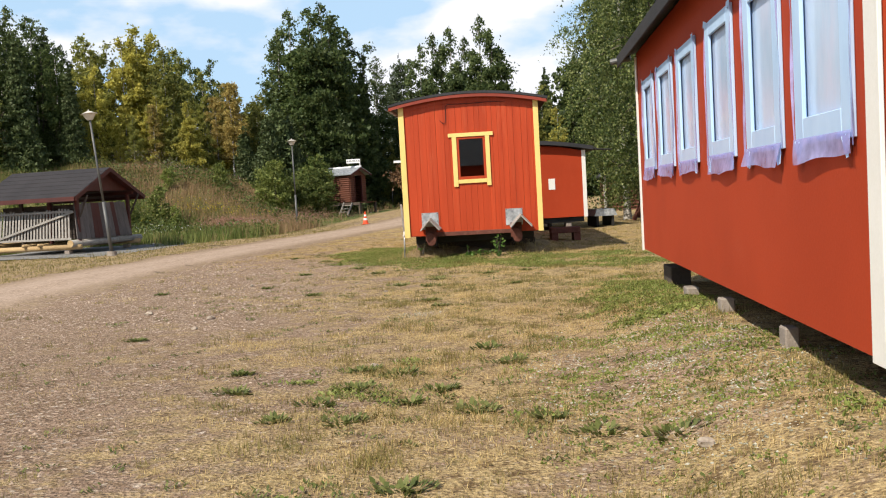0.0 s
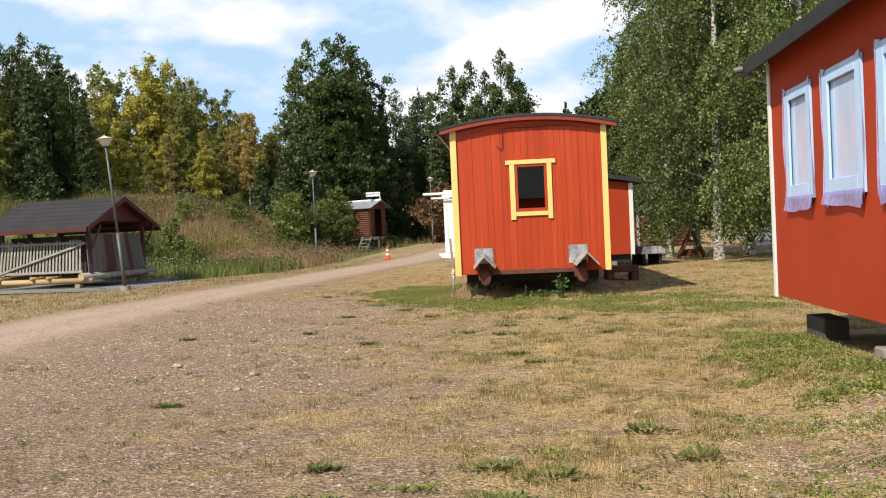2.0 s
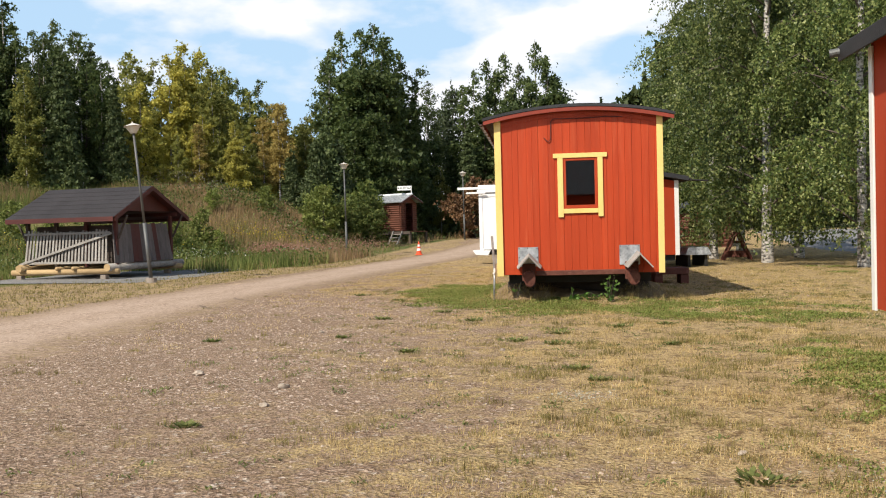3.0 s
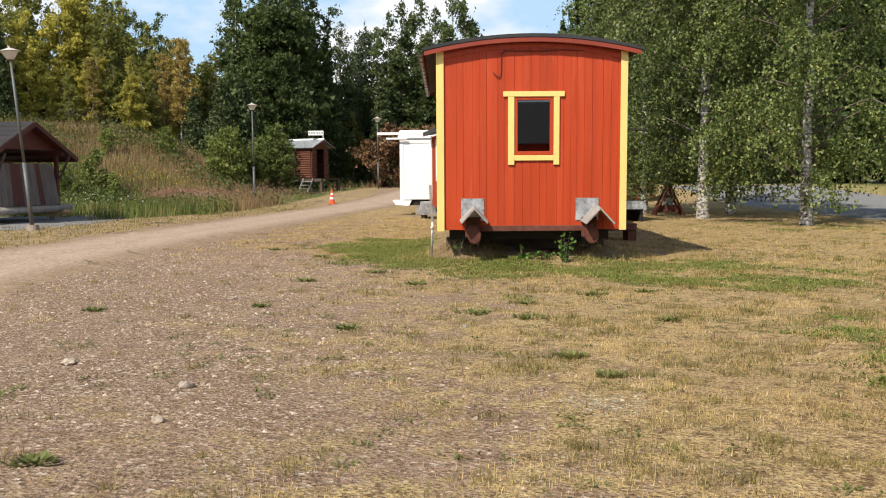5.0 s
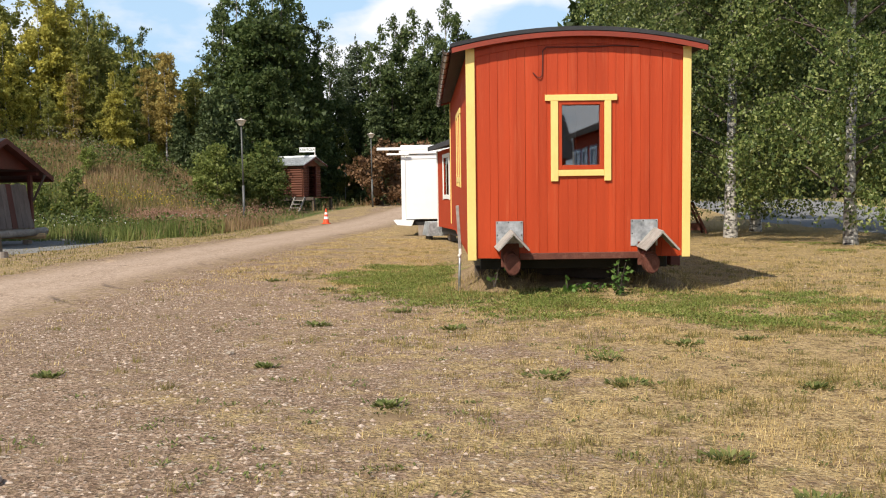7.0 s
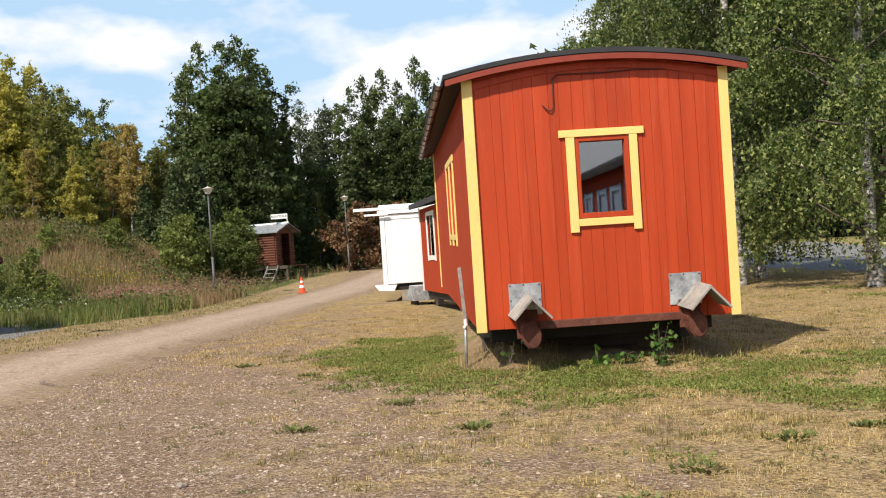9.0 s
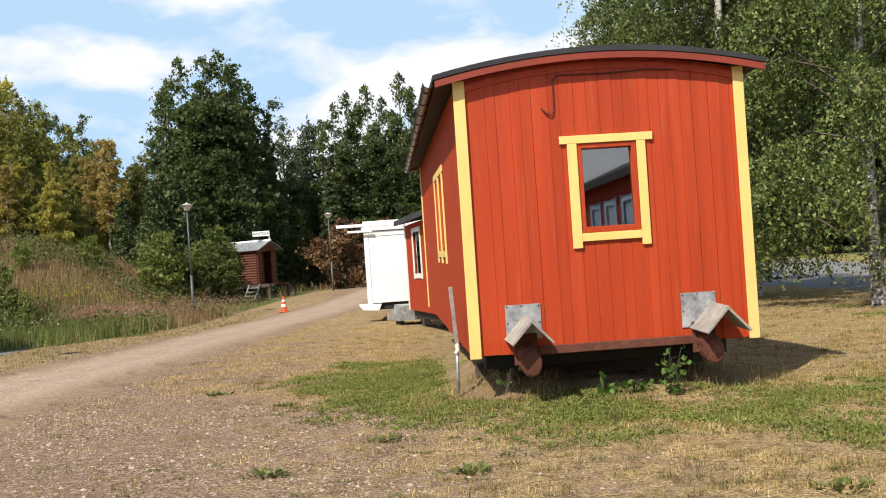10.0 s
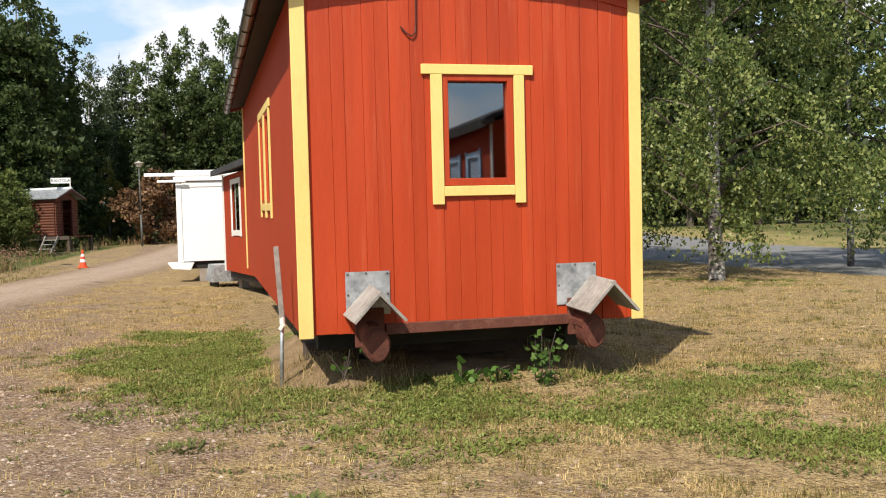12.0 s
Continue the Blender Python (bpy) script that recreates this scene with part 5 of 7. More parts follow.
# ---- the yard's other buildings ----
def red_hall():
    """The red building behind the wagon, with white corner boards and a low arched roof."""
    half, depth, z0, side, rise = 2.58, 4.4, 0.46, 2.86, 0.30
    h = thing("red_cabin", "red cabin with white corner boards and a dark roof", "building", pose(-0.2, 33.93, 0, 0, 0, 9.5))
    bm = B()
    top = [(x, z) for x, z in arch(half, side, rise, 12)]
    prism(bm, [(-half, z0), (half, z0)] + top[::-1], 0, 0.1)
    part("end_wall", bm, RED_PLAIN, h, "red end wall")
    bm = B()
    prism(bm, [(-half, z0), (half, z0)] + top[::-1], depth - 0.1, depth)
    part("end_wall", bm, RED_PLAIN, h)
    wy = (2.0, 3.1, 1.45, 2.62)
    bm = B()
    for y0, y1, a, b in ((0.1, wy[0], z0, side), (wy[1], depth - 0.1, z0, side), (wy[0], wy[1], z0, wy[2]), (wy[0], wy[1], wy[3], side)):
        box(bm, -half, -half + 0.1, y0, y1, a, b)
    part("side_wall", bm, RED_PLAIN, h, "red side wall")
    bm = B()
    box(bm, half - 0.1, half, 0.1, depth - 0.1, z0, side)
    part("side_wall", bm, RED_PLAIN, h)
    win = new("window")
    win.parent = h
    bm = B()
    box(bm, -half + 0.03, -half + 0.036, wy[0], wy[1], wy[2], wy[3])
    part("pane", bm, GLASS, win).visible_shadow = False
    for nm, q in (("side_trim", (wy[0] - 0.1, wy[0] + 0.03, wy[2] - 0.12, wy[3] + 0.1)), ("side_trim", (wy[1] - 0.03, wy[1] + 0.1, wy[2] - 0.12, wy[3] + 0.1)),
                  ("top_trim", (wy[0] + 0.032, wy[1] - 0.032, wy[3] - 0.02, wy[3] + 0.1)), ("bottom_trim", (wy[0] + 0.032, wy[1] - 0.032, wy[2] - 0.1, wy[2] + 0.03))):
        bm = B()
        box(bm, -half - 0.026, -half - 0.002, *q, 0.004)
        part(nm, bm, WHITE, win, "white window trim")
    bm = B()
    prism(bm, arch(half + 0.28, side + 0.16, rise, 14) + arch(half + 0.28, side + 0.02, rise, 14)[::-1], -0.25, depth + 0.2)
    part("roof", bm, FELT, h, "dark low arched roof")
    bm = B()
    tube(bm, (half + 0.36, -0.2, side + 0.06), (half + 0.42, depth + 0.3, side + 0.02), 0.05, 0.05, 10)
    part("gutter", bm, BLACK, h, "dark gutter")
    bm = B()
    tube(bm, (half + 0.36, -0.1, side + 0.04), (half + 0.98, -0.1, side + 0.0), 0.03, 0.03, 8)
    part("gutter_outlet", bm, BLACK, h, "dark gutter outlet")
    for x0, x1, y0, y1 in ((half - 0.13, half + 0.012, -0.024, -0.003), (-half - 0.012, -half + 0.13, -0.024, -0.003), (-half - 0.024, -half - 0.003, depth - 0.14, depth + 0.01)):
        bm = B()
        box(bm, x0, x1, y0, y1, z0 - 0.02, side + 0.04, 0.003)
        part("corner_board", bm, WHITE, h, "white corner board")
    bm = B()
    box(bm, -half + 0.1, half - 0.1, 0.12, depth - 0.12, z0 - 0.2, z0 - 0.003, 0.01)
    part("underframe", bm, BLACK, h, "dark underframe")
    for x in (-2.2, 0, 1.9):
        for y in (0.35, depth - 0.4):
            bm = B()
            box(bm, x - 0.1, x + 0.1, y - 0.2, y + 0.2, 0.0, z0 - 0.205, 0.008)
            part("support_block", bm, CONCRETE, h, "concrete support block")
    bm = B()
    box(bm, 1.18, 1.42, -0.012, -0.002, 1.5, 1.9)
    part("notice", bm, WHITE, h, "white paper notice on the wall")
    return h


red_hall()


def metal_step(m, lx, ly, z0, z1):
    s = thing("metal_landing", "grey sheet metal landing beside the red cabin", "steps", m, "landings")
    bm = B()
    prism(bm, [(-lx / 2, z0), (lx / 2, z0), (lx / 2 - 0.12, z1), (-lx / 2 + 0.1, z1)], -ly / 2, ly / 2)
    part("tread", bm, ZINC, s, "pale galvanised tread")
    for x in (-lx / 2 + 0.15, lx / 2 - 0.15):
        bm = B()
        box(bm, x - 0.05, x + 0.05, -ly / 2 + 0.1, ly / 2 - 0.1, 0.0, z0 - 0.003, 0.005)
        part("leg", bm, BLACK, s)
    return s


metal_step(pose(-3.42, 38.7, 0, 0, 0, 9.5), 1.05, 1.2, 0.14, 0.58)
metal_step(pose(2.95, 36.0, 0, 0, 0, 12.5), 0.9, 1.4, 0.40, 0.66)


def white_wagon():
    w = thing("white_wagon", "white panelled wagon body on dark frame and blocks", "wagon", pose(-4.83, 41.2, 0, 0, 0, -2))
    L, D, z0, z1 = 3.9, 7.0, 0.60, 2.94
    bm = B()
    box(bm, 0.16, L, 0.0, 0.05, z0, z1 - 0.18, 0.01)
    part("front_panel", bm, PANEL, w, "smooth white front panel")
    bm = B()
    box(bm, 0.0, 0.157, -0.012, 0.06, z0 - 0.02, z1, 0.01)
    part("corner_post", bm, PANEL, w, "white corner post")
    bm = B()
    box(bm, 0.0, 0.05, 0.062, D, z0, z1, 0.0)
    part("side_panel", bm, PANEL, w, "white side panel")
    bm = B()
    box(bm, L, L + 0.05, 0.0, D, z0, z1, 0.0)
    part("side_panel", bm, PANEL, w)
    bm = B()
    box(bm, 0.05, L, D - 0.05, D, z0, z1, 0.0)
    part("rear_panel", bm, PANEL, w)
    bm = B()
    box(bm, 0.16, L, -0.02, 0.045, z1 - 0.177, z1 - 0.02, 0.01)
    part("header", bm, PANEL, w, "white header panel with a seam")
    bm = B()
    box(bm, -0.06, L + 0.1, -0.08, D + 0.05, z1 + 0.0, z1 + 0.12, 0.012)
    part("roof_edge", bm, PANEL, w, "white roof edge")
    bm = B()
    box(bm, -0.02, 2.1, 0.05, 1.9, z1 + 0.123, z1 + 0.32, 0.02)
    part("roof_box", bm, PANEL, w, "white box on the roof")
    for x, z, r, y in ((-0.86, z1 + 0.14, 0.05, -0.05), (-0.5, z1 - 0.04, 0.035, -0.12)):
        bm = B()
        box(bm, x, 1.6 if z > z1 else 0.3, y - 0.04, y, z, z + 2 * r, 0.008)
        part("awning_bar", bm, PANEL, w, "white awning bar")
    bm = B()
    box(bm, 0.15, L, 0.1, D - 0.1, z0 - 0.22, z0 - 0.003, 0.01)
    part("frame", bm, BLACK, w, "black frame")
    bm = B()
    prism(bm, [(-0.30, z0 - 0.02), (-0.16, z0 - 0.2), (0.35, z0 - 0.24), (0.45, z0 - 0.03)], -0.1, 0.6)
    part("fender", bm, PANEL, w, "white moulded fender")
    for x in (0.7, 3.3):
        for y in (0.3, 5.5):
            bm = B()
            box(bm, x - 0.12, x + 0.12, y - 0.2, y + 0.2, 0.0, z0 - 0.225, 0.008)
            part("support_block", bm, CONCRETE, w, "concrete support block")
    return w


white_wagon()


def log_shed():
    s = thing("open_shed", "open timber shed with grey felt roof and slatted front", "shed", pose(-19.1, 36.95, 0.02, 0, 0, -9))
    hx, hy = 2.3, 2.4
    ez, rz = 2.26, 3.42
    for sgn in (-1, 1):
        nrow = 7
        roof = new("roof_slope")
        roof.parent = s
        bm = B()
        prism(bm, [(0, rz - 0.03), (sgn * hy, ez - 0.03), (sgn * hy, ez - 0.075), (0, rz - 0.075)], -hx, hx)
        bmesh.ops.transform(bm, matrix=pose(0, 0, 0, 0, 0, -90), verts=bm.verts[:])
        part("roof_boarding", bm, RED_DARK, roof, "dark red roof boarding")
        for k in range(nrow):
            a, b = k / nrow, (k + 1) / nrow + 0.02
            bm = B()
            pa, pb = (sgn * hy * a, rz + (ez - rz) * a), (sgn * hy * min(b, 1.02), rz + (ez - rz) * min(b, 1.02))
            prism(bm, [(pa[0], pa[1] - 0.026), (pb[0], pb[1] - 0.012), (pb[0], pb[1] + 0.006), (pa[0], pa[1] - 0.012)], -hx - 0.03, hx + 0.03)
            bmesh.ops.transform(bm, matrix=pose(0, 0, 0, 0, 0, -90), verts=bm.verts[:])
            part("shingle_course", bm, FELT_GREY, roof, "dark grey felt course")
        bm = B()
        box(bm, -hx, hx, -sgn * (hy + 0.03), -sgn * (hy + 0.055), ez - 0.19, ez - 0.02, 0.004)
        part("fascia", bm, RED_DARK, roof, "dark red fascia")
        for x in (-hx - 0.055, hx + 0.032):
            bm = B()
            prism(bm, [(0, rz - 0.03), (sgn * hy, ez - 0.02), (sgn * hy, ez - 0.18), (0, rz - 0.19)], x, x + 0.024)
            bmesh.ops.transform(bm, matrix=pose(0, 0, 0, 0, 0, -90), verts=bm.verts[:])
            part("bargeboard", bm, RED_DARK, roof, "dark red bargeboard")
    # gable infill and tie beams
    for x in (-hx + 0.35, hx - 0.35):
        bm = B()
        prism(bm, [(-1.75, ez + 0.20), (1.75, ez + 0.20), (0, rz - 0.12)], x - 0.02, x + 0.02)
        bmesh.ops.transform(bm, matrix=pose(0, 0, 0, 0, 0, -90), verts=bm.verts[:])
        part("gable", bm, RED_DARK, s, "dark red gable boards")
    for y in (-1.75, 1.75):
        bm = B()
        box(bm, -hx + 0.1, hx - 0.1, y - 0.07, y + 0.07, ez + 0.02, ez + 0.16, 0.01)
        part("wall_plate", bm, RED_DARK, s, "dark red wall plate")
    for x in (-1.9, -0.65, 0.65, 1.9):
        for y in (-1.75, 1.75):
            if abs(x) < 1 and y > 0:
                continue
            bm = B()
            box(bm, x - 0.065, x + 0.065, y - 0.065, y + 0.065, 0.44, ez + 0.018, 0.008)
            part("post", bm, RED_DARK if x > 0 else DARKWOOD, s, "dark timber post")
    for x, y, d in ((-2.0, -1.75, -0.45), (2.0, 1.75, 0.45), (2.0, -1.75, 0.4)):
        bm = B()
        tube(bm, (x, y, 1.45), (x + d, y, ez + 0.02), 0.045, 0.045, 6)
        part("brace", bm, DARKWOOD, s, "dark timber brace")
    # logs that carry the frame
    for y, z, x0, x1, mat in ((-2.0, 0.26, -2.45, 2.15, LOG), (2.0, 0.26, -2.4, 2.2, LOG)):
        bm = B()
        tube(bm, (x0, y, z), (x1, y, z + 0.02), 0.11, 0.10, 12)
        part("sill_log", bm, mat, s, "peeled sill log", True)
    for x in (-1.95, 1.85):
        bm = B()
        tube(bm, (x, -2.25, 0.42), (x + 0.05, 2.5, 0.42), 0.14, 0.13, 14)
        part("cross_log", bm, LOG if x < 0 else GREYWOOD, s, "thick cross log", True)
        bm = B()
        tube(bm, (x, -2.27, 0.42), (x, -2.252, 0.42), 0.135, 0.135, 14)
        part("log_end", bm, LOG, s, "sawn yellow log end")
    for x in (-0.35, 0.35):
        bm = B()
        tube(bm, (x, -2.2, 0.40), (x, 2.0, 0.40), 0.07, 0.07, 8)
        part("cross_pole", bm, LOG, s, "thin cross pole", True)
    for x in (-2.1, 1.55):
        for y in (-2.0, 2.0):
            bm = B()
            box(bm, x - 0.11, x + 0.11, y - 0.11, y + 0.11, 0.0, 0.15, 0.01)
            part("block", bm, CONCRETE, s, "concrete block")
    # slatted front that leans inwards
    fence = new("slatted_front")
    fence.parent = s
    lean = pose(0, -2.02, 0.52, -8)
    for k in range(25):
        x = -1.85 + k * 0.145
        bm = B()
        box(bm, x - 0.038, x + 0.038, -0.014, 0.014, 0.03, 1.20 + 0.02 * ((k * 3) % 4), 0.003, lean @ pose(0, 0, 0, 0, (x - 0) * -1.6, 0))
        part("slat", bm, GREYWOOD, fence)
    for z in (0.04, 1.12):
        bm = B()
        box(bm, -1.95, 1.75, -0.052, -0.018, z, z + 0.085, 0.004, lean)
        part("rail", bm, GREYWOOD, fence, "grey rail")
    bm = B()
    box(bm, -2.03, 2.03, -0.052, -0.02, -0.04, 0.045, 0.004, lean @ pose(-0.1, -0.04, 0.58, 0, -16, 0))
    part("diagonal", bm, GREYWOOD, fence, "grey diagonal board")
    # stack behind the slats and slanting grey boards at the end
    for k in range(7):
        bm = B()
        box(bm, -1.75, 1.6, -1.6 + k * 0.02, 1.6, 0.56 + k * 0.2, 0.755 + k * 0.2, 0.02)
        part("stacked_timber", bm, DARKWOOD, s, "dark old timber in the stack")
    end = new("end_boards")
    end.parent = s
    for k in range(13):
        y = -1.85 + k * 0.29
        bm = B()
        tilt = pose(1.98, y, 0.56, (y) * 3.5, -7, 0)
        box(bm, -0.02, 0.02, -0.135, 0.135, 0, 1.48 - 0.05 * abs(math.sin(k * 1.7)), 0.004, tilt)
        part("board", bm, GREYWOOD_DARK if k not in (4, 5, 9) else RED_DARK, end)
    return s


GREYWOOD_DARK = surface("dark_weathered_wood", (0.10, 0.085, 0.08), (0.19, 0.165, 0.155), 26, 3, 0.9, 0, 0.35, (2, 2, 0.4), (0.06, 0.05, 0.045), 0.5, 0.15)
log_shed()


def lamp_post(x, y, top, h, base=True):
    p = thing("street_lamp", "old street lamp with conical shade on a thin steel pole", "street lamp", pose(x, y, float(height(x, y))), "street lamps")
    bm = B()
    tx, ty = top
    tube(bm, (0, 0, 0), (tx * 0.4, ty * 0.4, h * 0.4), 0.062, 0.058, 12)
    tube(bm, (tx * 0.4, ty * 0.4, h * 0.4), (tx, ty, h), 0.042, 0.036, 12)
    part("pole", bm, STEEL, p, "grey steel pole", True)
    if base:
        bm = B()
        tube(bm, (0, 0, -0.1), (0, 0, 0.16), 0.20, 0.17, 14)
        part("base", bm, CONCRETE, p, "concrete foot")
    head = pose(tx, ty, h, -math.degrees(ty / h), math.degrees(tx / h), 0)
    bm = B()
    bmesh.ops.create_cone(bm, cap_ends=True, segments=18, radius1=0.10, radius2=0.235, depth=0.22, matrix=head @ pose(0, 0, 0.12))
    part("shade", bm, LAMPSHADE, p, "pale tapered lamp shade")
    bm = B()
    bmesh.ops.create_cone(bm, cap_ends=True, segments=18, radius1=0.30, radius2=0.05, depth=0.10, matrix=head @ pose(0, 0, 0.285))
    bmesh.ops.create_cone(bm, cap_ends=True, segments=12, radius1=0.03, radius2=0.015, depth=0.06, matrix=head @ pose(0, 0, 0.36))
    part("cap", bm, LAMPSHADE, p, "flat conical cap")
    return p


lamp_post(-14.83, 31.95, (-0.44, 0.0), 4.88)
lamp_post(-12.95, 51.9, (-0.10, 0.3), 4.75, False)
lamp_post(-8.3, 69.0, (-0.05, 0.2), 4.55, False)


def steel_mast(x, y):
    p = thing("steel_mast", "tall grey steel lighting mast by the asphalt road", "pole", pose(x, y, 0))
    bm = B()
    tube(bm, (0, 0, -0.2), (0, 0, 1.4), 0.09, 0.09, 14)
    tube(bm, (0, 0, 1.4), (0, 0, 7.5), 0.06, 0.045, 14)
    part("pole", bm, STEEL, p, "grey steel tube", True)
    bm = B()
    box(bm, -0.14, 0.14, -0.14, 0.14, -0.05, 0.025, 0.005)
    part("foot_plate", bm, STEEL, p)
    return p


steel_mast(12.96, 35.1)


def station_hut():
    """The little log hut with a deck, three steps and a name board on its roof."""
    x, y = -13.05, 67.3
    h = thing("small_hut", "small red-brown log hut with grey metal roof on a raised deck", "hut", pose(x, y, 0.12, 0, 0, -31))
    z0, z1 = 1.28, 3.22
    lx, ly = 1.25, 0.85        # half sizes: ridge along x
    walls = new("walls")
    walls.parent = h
    n = 13
    for k in range(n):
        z = z0 + (z1 - z0) * k / n
        for a, b in (((-lx, -ly), (lx, -ly)), ((-lx, ly), (lx, ly)), ((-lx, -ly), (-lx, ly))):
            bm = B()
            tube(bm, (*a, z + 0.075), (*b, z + 0.075), 0.08, 0.08, 8)
            part("log", bm, RED_WOOD, walls)
        for a, b in (((lx, -ly), (lx, -0.42)), ((lx, 0.42), (lx, ly))):
            bm = B()
            tube(bm, (*a, z + 0.075), (*b, z + 0.075), 0.08, 0.08, 8)
            part("log", bm, RED_WOOD, walls)
    bm = B()
    prism(bm, [(-ly, z1), (ly, z1), (0, z1 + 0.5)], lx - 0.04, lx + 0.04)
    bmesh.ops.transform(bm, matrix=pose(0, 0, 0, 0, 0, -90), verts=bm.verts[:])
    part("gable", bm, RED_WOOD, h, "red-brown gable boards")
    for yy in (-0.42, 0.36):
        bm = B()
        box(bm, lx - 0.06, lx + 0.1, yy, yy + 0.06, z0, z1, 0.004)
        part("door_jamb", bm, RED_DARK, h, "dark door jamb")
    for s in (-1, 1):
        bm = B()
        prism(bm, [(0, z1 + 0.62), (s * (ly + 0.28), z1 + 0.08), (s * (ly + 0.28), z1 + 0.03), (0, z1 + 0.55)], -lx - 0.22, lx + 0.42)
        bmesh.ops.transform(bm, matrix=pose(0, 0, 0, 0, 0, -90), verts=bm.verts[:])
        r = part("roof", bm, ZINC, h, "grey sheet metal roof")
        bm = B()
        prism(bm, [(0, z1 + 0.56), (s * (ly + 0.28), z1 + 0.04), (s * (ly + 0.28), z1 - 0.06), (0, z1 + 0.44)], lx + 0.422, lx + 0.45)
        bmesh.ops.transform(bm, matrix=pose(0, 0, 0, 0, 0, -90), verts=bm.verts[:])
        part("bargeboard", bm, RED_DARK, r, "dark red bargeboard")
    bm = B()
    tube(bm, (-lx - 0.22, 0, z1 + 0.62), (lx + 0.44, 0, z1 + 0.62), 0.07, 0.07, 8)
    part("ridge_cap", bm, PANEL, h, "white ridge cap")
    for k in range(8):
        bm = B()
        yy = -0.98 + k * 0.23
        box(bm, -lx, lx + 1.0, yy, yy + 0.22, z0 - 0.09, z0 - 0.03, 0.004)
        part("deck_board", bm, RED_WOOD, h, "red-brown deck board")
    for xx in (-lx + 0.1, lx + 0.9):
        for yy in (-0.9, 0.8):
            bm = B()
            box(bm, xx - 0.08, xx + 0.08, yy - 0.08, yy + 0.08, -0.1, z0 - 0.093, 0.006)
            part("deck_post", bm, DARKWOOD, h, "dark deck post")
    bm = B()
    box(bm, -lx, lx + 1.0, -1.03, -0.985, z0 - 0.22, z0 - 0.03, 0.004)
    part("deck_edge", bm, DARKWOOD, h, "dark deck edge board")
    steps = new("steps")
    steps.parent = h
    for xx in (lx - 0.45, lx + 0.35):
        bm = B()
        box(bm, xx - 0.025, xx + 0.025, -0.06, 0.06, -1.15, 0.05, 0.004, pose(0, -1.09, z0 - 0.06, -34))
        part("stringer", bm, GREYWOOD, steps)
    for k in range(4):
        bm = B()
        box(bm, lx - 0.42, lx + 0.32, -1.23 - 0.17 * k, -1.03 - 0.17 * k, z0 - 0.24 - 0.23 * k, z0 - 0.20 - 0.23 * k, 0.004)
        part("tread", bm, GREYWOOD, steps, "grey wooden tread")
    # name board on a bent post
    sign = new("name_board")
    sign.parent = h
    turn = pose(lx + 0.35, 0.0, 0, 0, 0, 31)
    bm = B()
    tube(bm, turn @ Vector((0, 0, z1 + 0.55)), turn @ Vector((0, 0, 4.36)), 0.03, 0.03, 8)
    part("sign_post", bm, WHITE, sign, "white sign post")
    bm = B()
    box(bm, -0.98, 0.03, -0.02, 0.02, 4.10, 4.40, 0.004, turn)
    part("board", bm, PANEL, sign, "white board with black capitals")
    text = bpy.data.curves.new("lettering", "FONT")
    text.body, text.size, text.align_x, text.align_y, text.extrude = "KANTOLA", 0.205, "CENTER", "CENTER", 0.003
    draft = bpy.data.objects.new("lettering", text)
    bpy.context.scene.collection.objects.link(draft)
    bpy.context.view_layer.update()
    me = bpy.data.meshes.new_from_object(draft.evaluated_get(bpy.context.evaluated_depsgraph_get()))
    bpy.data.objects.remove(draft)
    me.materials.append(BLACK)
    letters = new("lettering", me)
    letters.parent = sign
    letters.matrix_basis = turn @ pose(-0.475, -0.026, 4.25, 90)
    tagged(letters, "black capital letters")
    return h


station_hut()


def traffic_cone(x, y):
    c = thing("traffic_cone", "orange traffic cone with two white bands at the roadside", "traffic cone", pose(x, y, float(height(x, y)) + 0.02))
    bm = B()
    box(bm, -0.2, 0.2, -0.2, 0.2, 0.0, 0.04, 0.01)
    part("base", bm, CONE_RED, c)
    z = 0.04
    r = lambda q: 0.155 - 0.125 * (q - 0.04) / 0.71
    for a, b, mat, nm in ((0.04, 0.24, CONE_RED, "body"), (0.24, 0.36, PANEL, "white_band"), (0.36, 0.47, CONE_RED, "body"), (0.47, 0.57, PANEL, "white_band"), (0.57, 0.75, CONE_RED, "tip")):
        bm = B()
        tube(bm, (0, 0, a), (0, 0, b), r(a), r(b), 16)
        part(nm, bm, mat, c, smooth=False)
    return c


traffic_cone(-9.25, 53.4)


def orange_cabin():
    c = thing("orange_cabin", "orange rounded cabin body beside the red kiosk", "cabin", pose(-23.5, 30.1, 0, 0, 0, 2))
    bm = B()
    box(bm, -3.6, 0.0, 0.0, 2.65, 0.2, 2.55)
    bmesh.ops.bevel(bm, geom=bm.edges[:], offset=0.28, segments=4, affect="EDGES")
    part("body", bm, ORANGE, c, "orange rounded shell", True)
    bm = B()
    box(bm, -3.3, -0.3, 0.3, 1.9, 0.0, 0.30, 0.03)
    part("underframe", bm, BLACK, c, "dark underframe")
    bm = B()
    box(bm, 0.001, 0.006, 2.05, 2.25, 0.95, 1.2)
    part("sticker", bm, WHITE, c, "white sticker")
    return c


orange_cabin()


def post_sign(x, y):
    s = thing("small_sign", "small white sign on a thin post", "sign", pose(x, y, 0, 0, 0, 10))
    bm = B()
    tube(bm, (0, 0, -0.1), (0, 0, 1.2), 0.028, 0.028, 8)
    part("post", bm, WHITE, s)
    bm = B()
    box(bm, -0.26, 0.26, -0.045, -0.03, 1.1, 1.75, 0.006)
    part("plate", bm, WHITE, s, "blank white plate")
    return s


post_sign(-22.1, 28.3)


